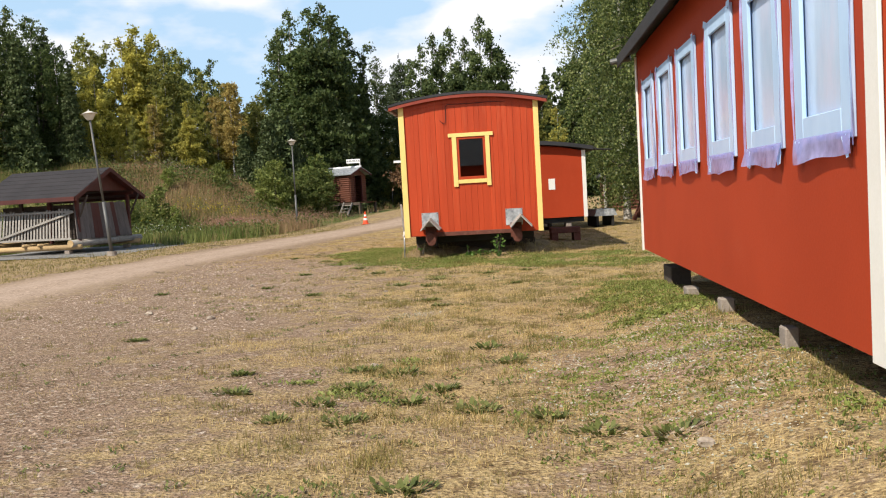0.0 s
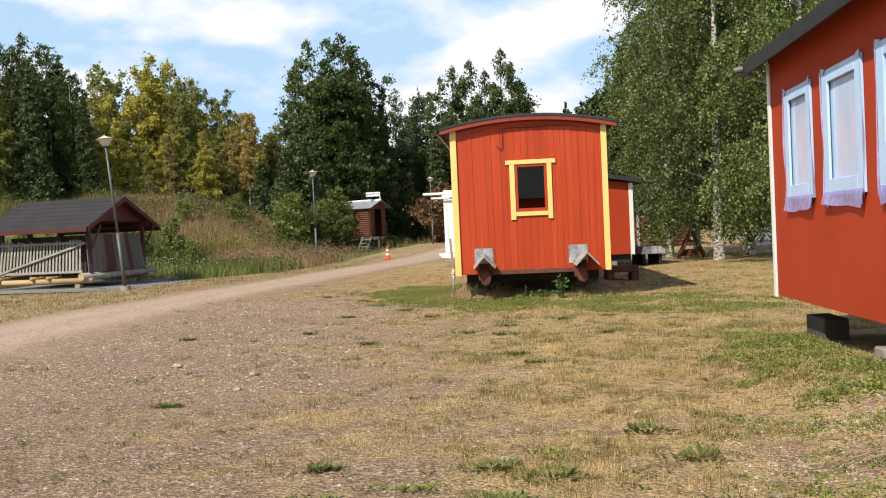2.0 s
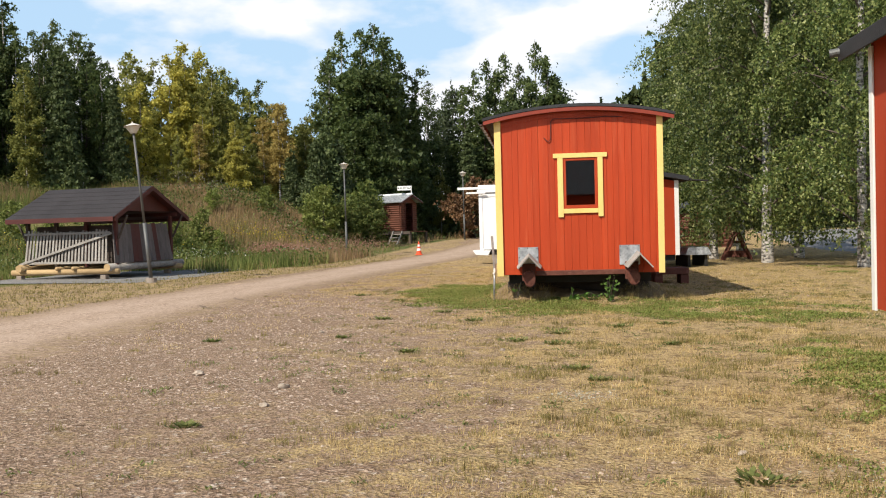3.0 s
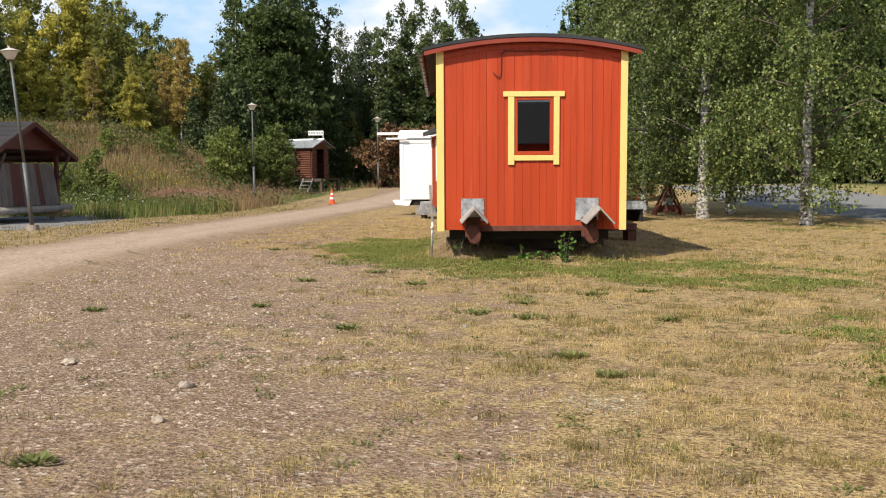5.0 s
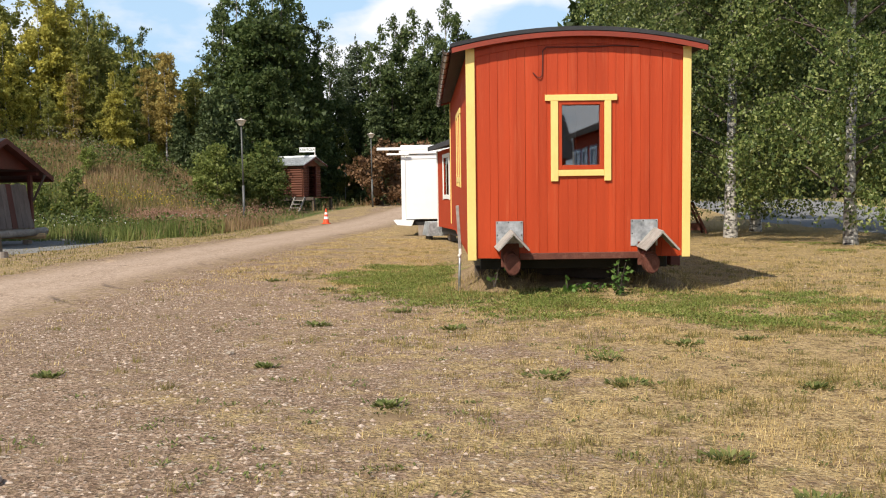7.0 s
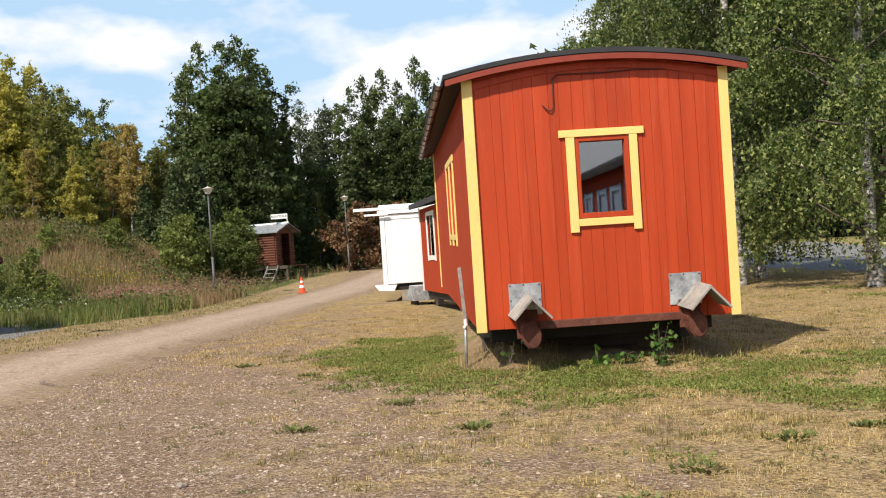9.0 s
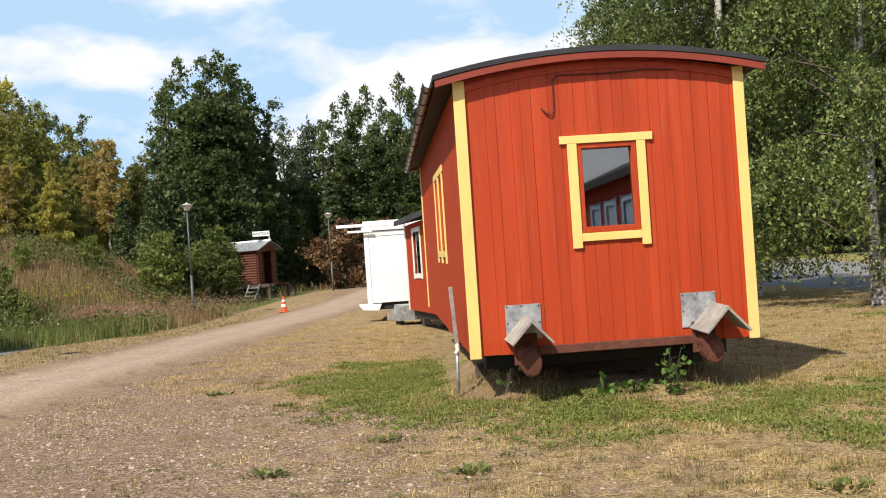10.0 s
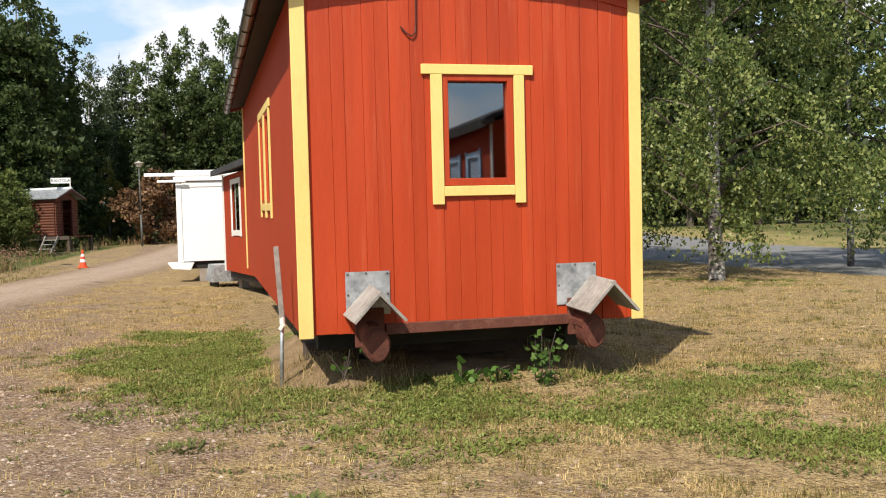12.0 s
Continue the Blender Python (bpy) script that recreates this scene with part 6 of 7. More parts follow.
def kiosk():
    k = thing("red_kiosk", "dark red kiosk with pale corrugated roof", "kiosk", pose(-21.8, 25.6, 0, 0, 0, 2))
    bm = B()
    box(bm, -3.0, 0, 0, 2.4, 0.1, 2.55, 0.01)
    part("walls", bm, RED_PLAIN, k, "red painted walls")
    bm = B()
    box(bm, -3.05, 0.03, -0.03, 2.43, 0.0, 0.098, 0.01)
    part("plinth", bm, DARKWOOD, k, "dark plinth")
    bm = B()
    n = 40
    top = [(-3.4 + 3.85 * i / n, 2.70 + 0.02 * (i % 2)) for i in range(n + 1)]
    prism(bm, top + [(x, z - 0.05) for x, z in top[::-1]], -0.35, 2.75)
    part("roof", bm, PANEL, k, "pale corrugated roof")
    bm = B()
    box(bm, -3.35, 0.4, -0.33, 2.7, 2.553, 2.64, 0.01)
    part("roof_frame", bm, WHITE, k, "white roof frame")
    return k


kiosk()


def log_store():
    h = thing("log_hut", "low red-brown log hut beyond the birches", "hut", pose(5.0, 54.2, 0, 0, 0, 6))
    n = 11
    for k in range(n):
        for a, b in (((0, 0), (2.6, 0)), ((0, 2.2), (2.6, 2.2)), ((2.6, 0), (2.6, 2.2)), ((0, 0), (0, 2.2))):
            bm = B()
            tube(bm, (*a, 0.1 + k * 0.18), (*b, 0.1 + k * 0.18), 0.1, 0.1, 8)
            part("log", bm, RED_WOOD, h)
    bm = B()
    prism(bm, [(-0.4, 2.06), (1.3, 2.75), (3.0, 2.06), (3.0, 2.14), (1.3, 2.84), (-0.4, 2.14)], -0.35, 2.55)
    part("roof", bm, FELT, h, "dark roof")
    bm = B()
    box(bm, -0.32, -0.18, -0.1, 0.04, 0, 2.1, 0.006)
    part("post", bm, GREYWOOD, h, "grey corner post")
    return h


log_store()


def a_frame(x, y):
    s = thing("a_frame_stand", "rust-red wooden A-frame stand under the birch", "stand", pose(x, y, 0, 0, 0, 8))
    for d in (-0.16, 0.16):
        for sg in (-1, 1):
            bm = B()
            tube(bm, (sg * 0.55, d, 0.0), (sg * 0.04, d, 1.05), 0.05, 0.045, 8)
            part("leg", bm, RUST, s)
    bm = B()
    box(bm, -0.48, 0.48, -0.05, 0.05, 0.10, 0.36, 0.01)
    part("cross_board", bm, RUST, s)
    bm = B()
    box(bm, -0.2, 0.2, -0.06, 0.06, 0.64, 0.74, 0.01)
    part("cross_board", bm, RUST, s)
    bm = B()
    tube(bm, (0, -0.3, 1.05), (0, 0.3, 1.05), 0.05, 0.05, 8)
    part("top_bar", bm, RUST, s)
    return s


a_frame(5.25, 40.2)


def trestle(x, y):
    s = thing("trestle", "rust-brown low trestle beside the wagon", "trestle", pose(x, y, 0.0, 0, 0, 4))
    bm = B()
    box(bm, -0.42, 0.42, -0.3, 0.3, 0.24, 0.40, 0.012)
    part("top", bm, RUST, s)
    for sx in (-0.32, 0.32):
        bm = B()
        box(bm, sx - 0.1, sx + 0.1, -0.26, 0.26, 0.0, 0.237, 0.012)
        part("leg", bm, RUST, s)
    return s


trestle(1.16, 26.9)


def leaning_stick():
    s = thing("leaning_stick", "old wooden stick tied to a grey pipe against the wagon", "stick", pose(-2.90, 22.05, 0.05))
    bm = B()
    tube(bm, (-0.01, -0.05, -0.1), (0.02, -0.05, 0.72), 0.020, 0.018, 10)
    part("pipe", bm, ZINC, s, "grey pipe", True)
    bm = B()
    box(bm, -0.024, 0.024, -0.012, 0.012, 0.0, 0.66, 0.004, pose(0.015, -0.07, 0.64, 2, -3, 0))
    part("lath", bm, GREYWOOD, s, "weathered lath")
    bm = B()
    tube(bm, (0.018, -0.058, 0.58), (0.02, -0.058, 0.70), 0.026, 0.025, 10)
    part("tape", bm, WHITE, s, "white tape")
    bm = B()
    box(bm, -0.02, 0.015, -0.004, 0.004, -0.07, 0.0, 0.002, pose(0.03, -0.085, 0.585, 0, 35, 0))
    part("tape_end", bm, WHITE, s, "loose end of white tape")
    return s


leaning_stick()


def far_house():
    """The red house behind the start of the walk, which the wagon's window mirrors."""
    h = thing("red_house", "red wooden house with dark roof and pale windows", "house", pose(-9.5, -14, 0, 0, 0, 0))
    bm = B()
    box(bm, 0, 14, -7, 0, 0, 3.4)
    part("wall", bm, RED_PLAIN, h, "red wall")
    bm = B()
    prism(bm, [(-0.5, 3.3), (7.5, 3.3), (3.5, 5.9)], -0.5, 14.5)
    bmesh.ops.transform(bm, matrix=pose(0, 0, 0, 0, 0, -90), verts=bm.verts[:])
    part("roof", bm, FELT, h, "dark roof")
    for x in (2, 6.2, 10.4):
        bm = B()
        box(bm, x, x + 1.3, 0.003, 0.05, 1.0, 2.4, 0.01)
        part("window", bm, TAPE, h, "pale blue covered window")
    return h


far_house()

# ---- shrubs ----
SHRUBS = {
    "yellow": tree("shrub", broadleaf(3.2, 1.5, 0.04, 4200, 0.12, 41, 0.15, 30, 0.6, 0.035, 0.38, 1.4, 0.04), BARK, LEAF_SHRUB, "yellow-green leafy shrub on the bank", "shrub", "shrubs"),
    "green": tree("shrub", broadleaf(3.2, 1.6, 0.04, 4400, 0.13, 42, 0.1, 30, 0.55, 0.035, 0.38, 1.4, 0.04), BARK, LEAF_HERB, "green leafy shrub beside the hut", "shrub", "shrubs"),
    "brown": tree("dry_shrub", broadleaf(4.2, 2.3, 0.02, 5200, 0.17, 43, 0.3, 26, 0.5, 0.05), BARK, LEAF_BROWN, "withered shrub with brown leaves", "shrub"),
    "weed": tree("tall_weed", broadleaf(1.9, 0.7, 0.02, 1300, 0.085, 44, 0.1, 18, 0.8, 0.015, 0.38, 1.5, 0.05), BARK, LEAF_SHRUB, "tall green weed at the foot of the bank", "weed", "tall weeds"),
}
for kind, spots in (("yellow", ((-15.9, 58.6, 0, 0.95), (-16.9, 60.0, 80, 0.8), (-20.2, 60.5, 20, 0.45), (-22.8, 58.0, 130, 0.4))), ("green", ((-13.6, 61.8, 30, 0.85), (-14.9, 60.6, 120, 0.75), (-15.2, 67, 40, 1.1))),
                    ("brown", ((-8.0, 74.0, 0, 1.0), (-5.6, 75.5, 140, 1.0))), ("weed", ((-20.5, 50.7, 0, 1.15), (-21.6, 49.3, 60, 0.95), (-19.3, 49.8, 130, 0.7), (-22.6, 50.2, 10, 0.8), (-24, 46, 90, 0.9), (-27, 47, 200, 1.0), (-30, 48.5, 20, 1.1)))):
    for k, (x, y, turn, s) in enumerate(spots):
        put(SHRUBS[kind], x, y, turn, s, first=k == 0)


# ---- grass, weeds and stones ----
def blades(P, h, w, rng, lean=0.35):
    """Narrow upright blades that bend a little; P: n x 3, h: heights, w: widths."""
    n = len(P)
    a = rng.random(n) * 2 * np.pi
    side = np.stack([np.cos(a), np.sin(a), np.zeros(n)], -1) * (w / 2)[:, None]
    b = rng.random(n) * 2 * np.pi
    l = np.abs(rng.normal(size=n)) * lean
    tip = np.stack([np.cos(b) * l * h, np.sin(b) * l * h, h * np.sqrt(np.clip(1 - 0.5 * l * l, 0.1, 1))], -1)
    return np.stack([P - side, P + side, P + tip + side * 0.25, P + tip - side * 0.25], 1)


def scatter(n, x0, x1, y0, y1, rng, weight):
    """n places in a field, kept by weight(x, y)."""
    X, Y = np.zeros(0), np.zeros(0)
    while len(X) < n:
        x, y = rng.uniform(x0, x1, 4 * n), rng.uniform(y0, y1, 4 * n)
        k = rng.random(4 * n) < weight(x, y)
        X, Y = np.append(X, x[k]), np.append(Y, y[k])
    X, Y = X[:n], Y[:n]
    return np.stack([X, Y, height(X, Y)], -1)


def tufted(P, per, spread, rng):
    Q = np.repeat(P, per, 0)
    Q[:, :2] += rng.normal(size=(len(Q), 2)) * spread
    Q[:, 2] = height(Q[:, 0], Q[:, 1]) - 0.005
    return Q


def tufted_up(P, per, spread, rng):
    Q = np.repeat(P, per, 0)
    return Q + rng.normal(size=Q.shape) * spread


def stuff(name, corners, material, label, category):
    return tagged(new(name, quads(name, corners, material)), label, category, kind="stuff")


grng = np.random.default_rng(77)
near_w = lambda x, y: np.clip(1.25 - y / 26, 0.12, 1)
off_house = lambda x, y: np.where((x > 1.9) & (y > 4) & (y < 14), 0, 1) * np.where((np.abs(x + 1.3) < 1.7) & (y > 21.8) & (y < 31.5), 0, 1)

# matted dry grass in clumps, the half-green ones standing a little higher
def straws(P, h, w, rng, lean):
    """Three-cornered blades that lie over in all directions."""
    n = len(P)
    a = rng.random(n) * 2 * np.pi
    side = np.stack([-np.sin(a), np.cos(a), np.zeros(n)], -1) * (w / 2)[:, None]
    l = np.clip(np.abs(rng.normal(size=n)) * lean, 0, 1.5)
    tip = np.stack([np.cos(a) * np.sin(l), np.sin(a) * np.sin(l), np.cos(l)], -1) * h[:, None]
    turn = rng.normal(size=n)[:, None] * side
    return np.stack([P - side + turn * 0.3, P + side, P + tip], 1)


def clumps(P, per, spread, rng):
    """Blade feet gathered round each place, more in the middle, each clump of its own width."""
    Q = np.repeat(P, per, 0)
    r = np.repeat(spread * (0.5 + 0.9 * rng.random(len(P))), per)
    Q[:, 0] += rng.normal(size=len(Q)) * r * 1.25
    Q[:, 1] += rng.normal(size=len(Q)) * r
    Q[:, 2] = height(Q[:, 0], Q[:, 1]) - 0.004
    return Q


patchy = lambda x, y: np.clip(0.28 + 1.0 * wobble(x, y, 2.7, 4.0) + 0.9 * wobble(x, y, 6.1, 1.5), 0.03, 1)
far_wide = lambda Q: 1.0 + np.clip(Q[:, 1] - 8, 0, 30) / 20
bare_spot = lambda x, y: 1 - 0.85 * np.exp(-(((x - 1.0) / 0.85) ** 2 + ((y - 7.2) / 2.4) ** 2) ** 1.5)
P = scatter(5600, -8, 9, 2.5, 34, grng, lambda x, y: np.clip((grow_dry(x, y) - 0.46) * 3.6, 0.02, 1) * near_w(x, y) * off_house(x, y) * patchy(x, y) * bare_spot(x, y))
Q = clumps(P, 34, 0.08, grng)
stuff("dry_grass", straws(Q, (0.018 + 0.034 * grng.random(len(Q))) * np.repeat(0.7 + 0.6 * grng.random(len(P)), 34), (0.003 + 0.003 * grng.random(len(Q))) * far_wide(Q), grng, 1.1), TURF_DRY, "matted dry yellow grass in the yard", "grass")
P = scatter(3400, -9, 9, 2.5, 34, grng, lambda x, y: np.clip((grow_dry(x, y) - 0.40) * 3, 0.10, 1) * near_w(x, y) * off_house(x, y) * patchy(y, x) * bare_spot(x, y))
Q = clumps(P, 34, 0.055, grng)
stuff("dry_tufts", straws(Q, (0.03 + 0.05 * grng.random(len(Q))) * np.repeat(0.4 + 1.1 * grng.random(len(P)), 34), (0.003 + 0.004 * grng.random(len(Q))) * far_wide(Q), grng, 0.95), TURF_OLIVE, "half-green grass tufts in the gravel", "grass")
beside = lambda x, y: np.where(x > np.interp(y, (14, 23, 36, 46, 58), (-8.2, -8.4, -7.2, -6.2, -4.8)), 1, 0) * np.where((x > -3.2) & (y > 21), 0, 1) * np.where((x > -5.2) & (y > 40), 0, 1)
P = scatter(1700, -9, -2, 15, 52, grng, lambda x, y: beside(x, y) * patchy(x * 0.8, y * 0.8) * np.clip(1.3 - y / 50, 0.2, 1) * (0.12 + 0.88 * smooth01(y, 20, 28)))
Q = clumps(P, 22, 0.10, grng)
stuff("sparse_grass", straws(Q, 0.02 + 0.04 * grng.random(len(Q)), (0.004 + 0.003 * grng.random(len(Q))) * far_wide(Q), grng, 1.1), TURF_DRY, "sparse dry grass beside the road", "grass")
# green grass and flat-leaved herbs round the wagon and by the barrack
lush = lambda x, y: np.clip((grow_green(x, y) - 0.24) * 2.2, 0, 1) * off_house(x, y) * np.clip(0.5 + 0.8 * wobble(x, y, 3.1, 7.0) + 0.6 * wobble(x, y, 7.3, 2.0), 0.04, 1)
P = scatter(2900, -8, 9, 2, 34, grng, lush)
Q = clumps(P, 16, 0.05, grng)
stuff("green_grass", straws(Q, 0.025 + 0.05 * grng.random(len(Q)), (0.006 + 0.005 * grng.random(len(Q))) * far_wide(Q) ** 0.5, grng, 0.8), BLADE_GREEN, "fresh green grass round the wagon", "grass")
P = scatter(3600, -8, 9, 2, 34, grng, lush)
Q = clumps(P, 15, 0.055, grng)
Q[:, 2] += 0.008 + 0.022 * grng.random(len(Q))
n = len(Q)
a = grng.random(n) * 2 * np.pi
out = np.stack([np.cos(a), np.sin(a), 0.25 + 0.45 * grng.random(n)], -1) * (0.012 + 0.016 * grng.random(n))[:, None]
sidev = np.stack([-np.sin(a), np.cos(a), grng.normal(size=n) * 0.3], -1) * (0.006 + 0.007 * grng.random(n))[:, None]
stuff("low_herbs", np.stack([Q - out, Q + sidev + out * 0.3, Q + out, Q - sidev + out * 0.3], 1), HERB_LOW, "low flat-leaved green herbs round the wagon", "weeds")
# lawn under the birches
P = scatter(11000, 1, 24, 18, 60, grng, lambda x, y: np.where((x > 10.6) & (x < 22), 0, 1) * off_house(x, y) * np.clip(1.4 - y / 60, 0.2, 1))
Q = tufted(P, 3, 0.08, grng)
stuff("lawn_grass", straws(Q, 0.025 + 0.035 * grng.random(len(Q)), 0.012 + 0.008 * grng.random(len(Q)), grng, 1.1), BLADE_LAWN, "sunburnt lawn grass under the birches", "grass")

# fallen birch leaves on the lawn
P = scatter(2600, -1, 10.5, 16, 40, grng, lambda x, y: off_house(x, y) * np.clip(0.25 + 0.1 * (x - 1), 0.1, 1))
P[:, 2] += 0.012
L = leaf_quads(P, 0.042, grng, 0.0, 1.3)
L[:, :, 2] = P[:, None, 2] + 0.35 * (L[:, :, 2] - P[:, None, 2])
stuff("fallen_leaves", L, LITTER, "pale fallen birch leaves on the lawn", "leaves")
# small sprouts between the pale grit by the barrack
P = scatter(650, -1, 2.2, 3, 12, grng, lambda x, y: (1 - bare_spot(x, y)) * np.clip(0.5 + 0.7 * wobble(x, y, 3.7, 8.0), 0.1, 1))
Q = clumps(P, 12, 0.05, grng)
Q[:, 2] += 0.012
L = leaf_quads(Q, 0.017, grng, 0.0, 1.2)
stuff("sprouts", L, HERB_LOW, "tiny green sprouts between the pale grit", "weeds")

# low weeds where they grow
WEEDS = ((-6.5, 15.9), (-4.6, 18.8), (-2.6, 8.0), (-2.4, 7.2), (-1.8, 6.2), (-1.3, 6.1), (-1.5, 7.9), (-0.9, 6.6), (-0.4, 6.3), (0.1, 6.0), (0.4, 5.6), (0.8, 5.3), (-0.7, 4.6), (-0.4, 8.9), (-1.4, 7.2), (-1.6, 6.7), (-0.7, 7.0), (-1.1, 7.7), (-0.2, 8.1), (-4.6, 10.4), (-4.7, 16.3), (-1.6, 16.4), (-2.2, 15.7), (-1.6, 15.3), (-3.5, 14.7), (-0.2, 15.1), (0.0, 17.3), (-1.2, 12.5), (-1.4, 13.3), (-0.7, 17.1), (-6.2, 24.4), (-3.0, 18.4), (-3.7, 20.0), (-5.0, 22.8))
Lq = []
for (wx, wy) in WEEDS:
    r = 0.07 + 0.09 * grng.random()
    n = 85
    ang = grng.random(n) * 2 * np.pi
    rad = r * np.sqrt(grng.random(n)) * (1 + 0.35 * np.sin(3 * ang + 9 * wx))
    base = np.stack([wx + np.cos(ang) * rad * 1.15, wy + np.sin(ang) * rad, np.zeros(n)], -1)
    base[:, 2] = height(base[:, 0], base[:, 1])
    out = np.stack([np.cos(ang), np.sin(ang), 0.25 + 0.7 * grng.random(n)], -1) * (0.03 + 0.035 * grng.random(n))[:, None]
    sidev = np.stack([-np.sin(ang), np.cos(ang), grng.normal(size=n) * 0.3], -1) * (0.009 + 0.010 * grng.random(n))[:, None]
    Lq.append(np.stack([base, base + out * 0.55 + sidev, base + out, base + out * 0.55 - sidev], 1))
more = scatter(1500, -6, 5, 2, 26, grng, lambda x, y: np.clip((grow_green(x, y) - 0.12) * 1.5, 0.03, 1) * off_house(x, y))
for (wx, wy, wz) in more:
    n = 16
    ang = grng.random(n) * 2 * np.pi
    base = np.stack([wx + grng.normal(size=n) * 0.05, wy + grng.normal(size=n) * 0.05, np.full(n, wz)], -1)
    out = np.stack([np.cos(ang), np.sin(ang), 0.3 + 0.6 * grng.random(n)], -1) * 0.034
    sidev = np.stack([-np.sin(ang), np.cos(ang), np.zeros(n)], -1) * 0.008
    Lq.append(np.stack([base, base + out * 0.55 + sidev, base + out, base + out * 0.55 - sidev], 1))
stuff("low_weeds", np.concatenate(Lq), LEAF_WEED, "low green broad-leaved weeds in the yard", "weeds")


def pebbles(P, r, rng):
    """Small angular stones: eight faces each."""
    n = len(P)
    d = np.array([(1, 0, 0), (0, 1, 0), (-1, 0, 0), (0, -1, 0), (0, 0, 1), (0, 0, -1)], float)
    V = d[None] * r[:, None, None] * (0.6 + 0.8 * rng.random((n, 6, 1))) * np.array([1, 1, 0.55])
    a = rng.random(n) * 2 * np.pi
    c, s = np.cos(a)[:, None], np.sin(a)[:, None]
    V = np.stack([V[..., 0] * c - V[..., 1] * s, V[..., 0] * s + V[..., 1] * c, V[..., 2]], -1) + P[:, None]
    f = np.array([(0, 1, 4), (1, 2, 4), (2, 3, 4), (3, 0, 4), (1, 0, 5), (2, 1, 5), (3, 2, 5), (0, 3, 5)])
    F = (np.arange(n)[:, None, None] * 6 + f[None]).reshape(-1, 3)
    return V.reshape(-1, 3), F


P = scatter(13500, -9, 4, 3.5, 28, grng, lambda x, y: np.clip(1.15 - (grow_dry(x, y) - 0.34) * 2.2, 0.15, 1) * np.clip(1.15 - y / 32, 0.2, 1) * off_house(x, y))
V, F = pebbles(P, (0.006 + 0.014 * grng.random(len(P)) ** 3) * (1 + np.clip(P[:, 1] - 8, 0, 20) / 26), grng)
me = bpy.data.meshes.new("gravel_stones")
me.from_pydata(V.tolist(), [], F.tolist())
me.materials.append(PEBBLE)
tagged(new("gravel_stones", me), "small grey and pale gravel stones", "gravel", kind="stuff")
P = scatter(5200, -8.6, -2.8, 11, 24, grng, lambda x, y: np.clip(1.2 - (grow_dry(x, y) - 0.34) * 2.6, 0.1, 1) * np.clip(0.55 + 0.6 * wobble(x, y, 2.1, 5.0), 0.08, 1))
V, F = pebbles(P, 0.009 + 0.016 * grng.random(len(P)) ** 3, grng)
me = bpy.data.meshes.new("pale_gravel")
me.from_pydata(V.tolist(), [], F.tolist())
me.materials.append(PALE_STONE)
tagged(new("pale_gravel", me), "pale pinkish gravel stones beside the road", "gravel", kind="stuff")
spot = lambda x, y, cx, cy, rx, ry: np.exp(-(((x - cx) / rx) ** 2 + ((y - cy) / ry) ** 2) ** 1.5)
P = scatter(5200, -2, 2.2, 2.2, 13, grng, lambda x, y: np.maximum(spot(x, y, 1.0, 7.2, 0.85, 2.4), 0.7 * spot(x, y, -1.36, 11.6, 0.3, 0.3)) * np.clip(0.6 + 0.6 * wobble(x, y, 4.3, 2.0), 0.1, 1))
V, F = pebbles(P, 0.005 + 0.010 * grng.random(len(P)) ** 2, grng)
me = bpy.data.meshes.new("pale_grit")
me.from_pydata(V.tolist(), [], F.tolist())
me.materials.append(GRIT)
tagged(new("pale_grit", me), "pale greenish crushed stone strewn by the barrack", "gravel", kind="stuff")


def stone(x, y, r, seed):
    rnd = random.Random(seed)
    bm = B()
    bmesh.ops.create_icosphere(bm, subdivisions=2, radius=r)
    for v in bm.verts:
        v.co *= 0.8 + 0.35 * noise.noise(v.co * 1.6 / r + Vector((seed, 0, 0)))
        v.co.z *= 0.6
    solid("stone", bm, STONE, "pale loose stone on the gravel", "stone", pose(x, y, float(height(x, y)) + r * 0.25, 0, 0, rnd.uniform(0, 360)), "loose stones")


for k, (sx, sy, r) in enumerate(((-4.3, 12.1, 0.07), (-4.2, 11.2, 0.05), (-5.5, 12.9, 0.075), (0.9, 4.9, 0.06), (-1.4, 8.1, 0.045), (-0.4, 9.5, 0.04), (-2.3, 14.8, 0.045), (-5.2, 17.0, 0.05))):
    stone(sx, sy, r, k)


def sand_patch(x, y, r):
    bm = B()
    rnd = random.Random(4)
    ring = [bm.verts.new((x + r * math.cos(q) * rnd.uniform(0.7, 1.2), y + 0.7 * r * math.sin(q) * rnd.uniform(0.7, 1.2), float(height(x, y)) - 0.002)) for q in [2 * math.pi * k / 28 for k in range(28)]]
    mid = bm.verts.new((x, y, float(height(x, y)) + 0.02))
    for k in range(28):
        bm.faces.new((ring[k], ring[(k + 1) % 28], mid))
    tagged(solid("sand_patch", bm, EARTH, "small patch of bare yellow sand", "sand", smooth=True), kind="stuff")


sand_patch(-3.45, 14.3, 0.22)


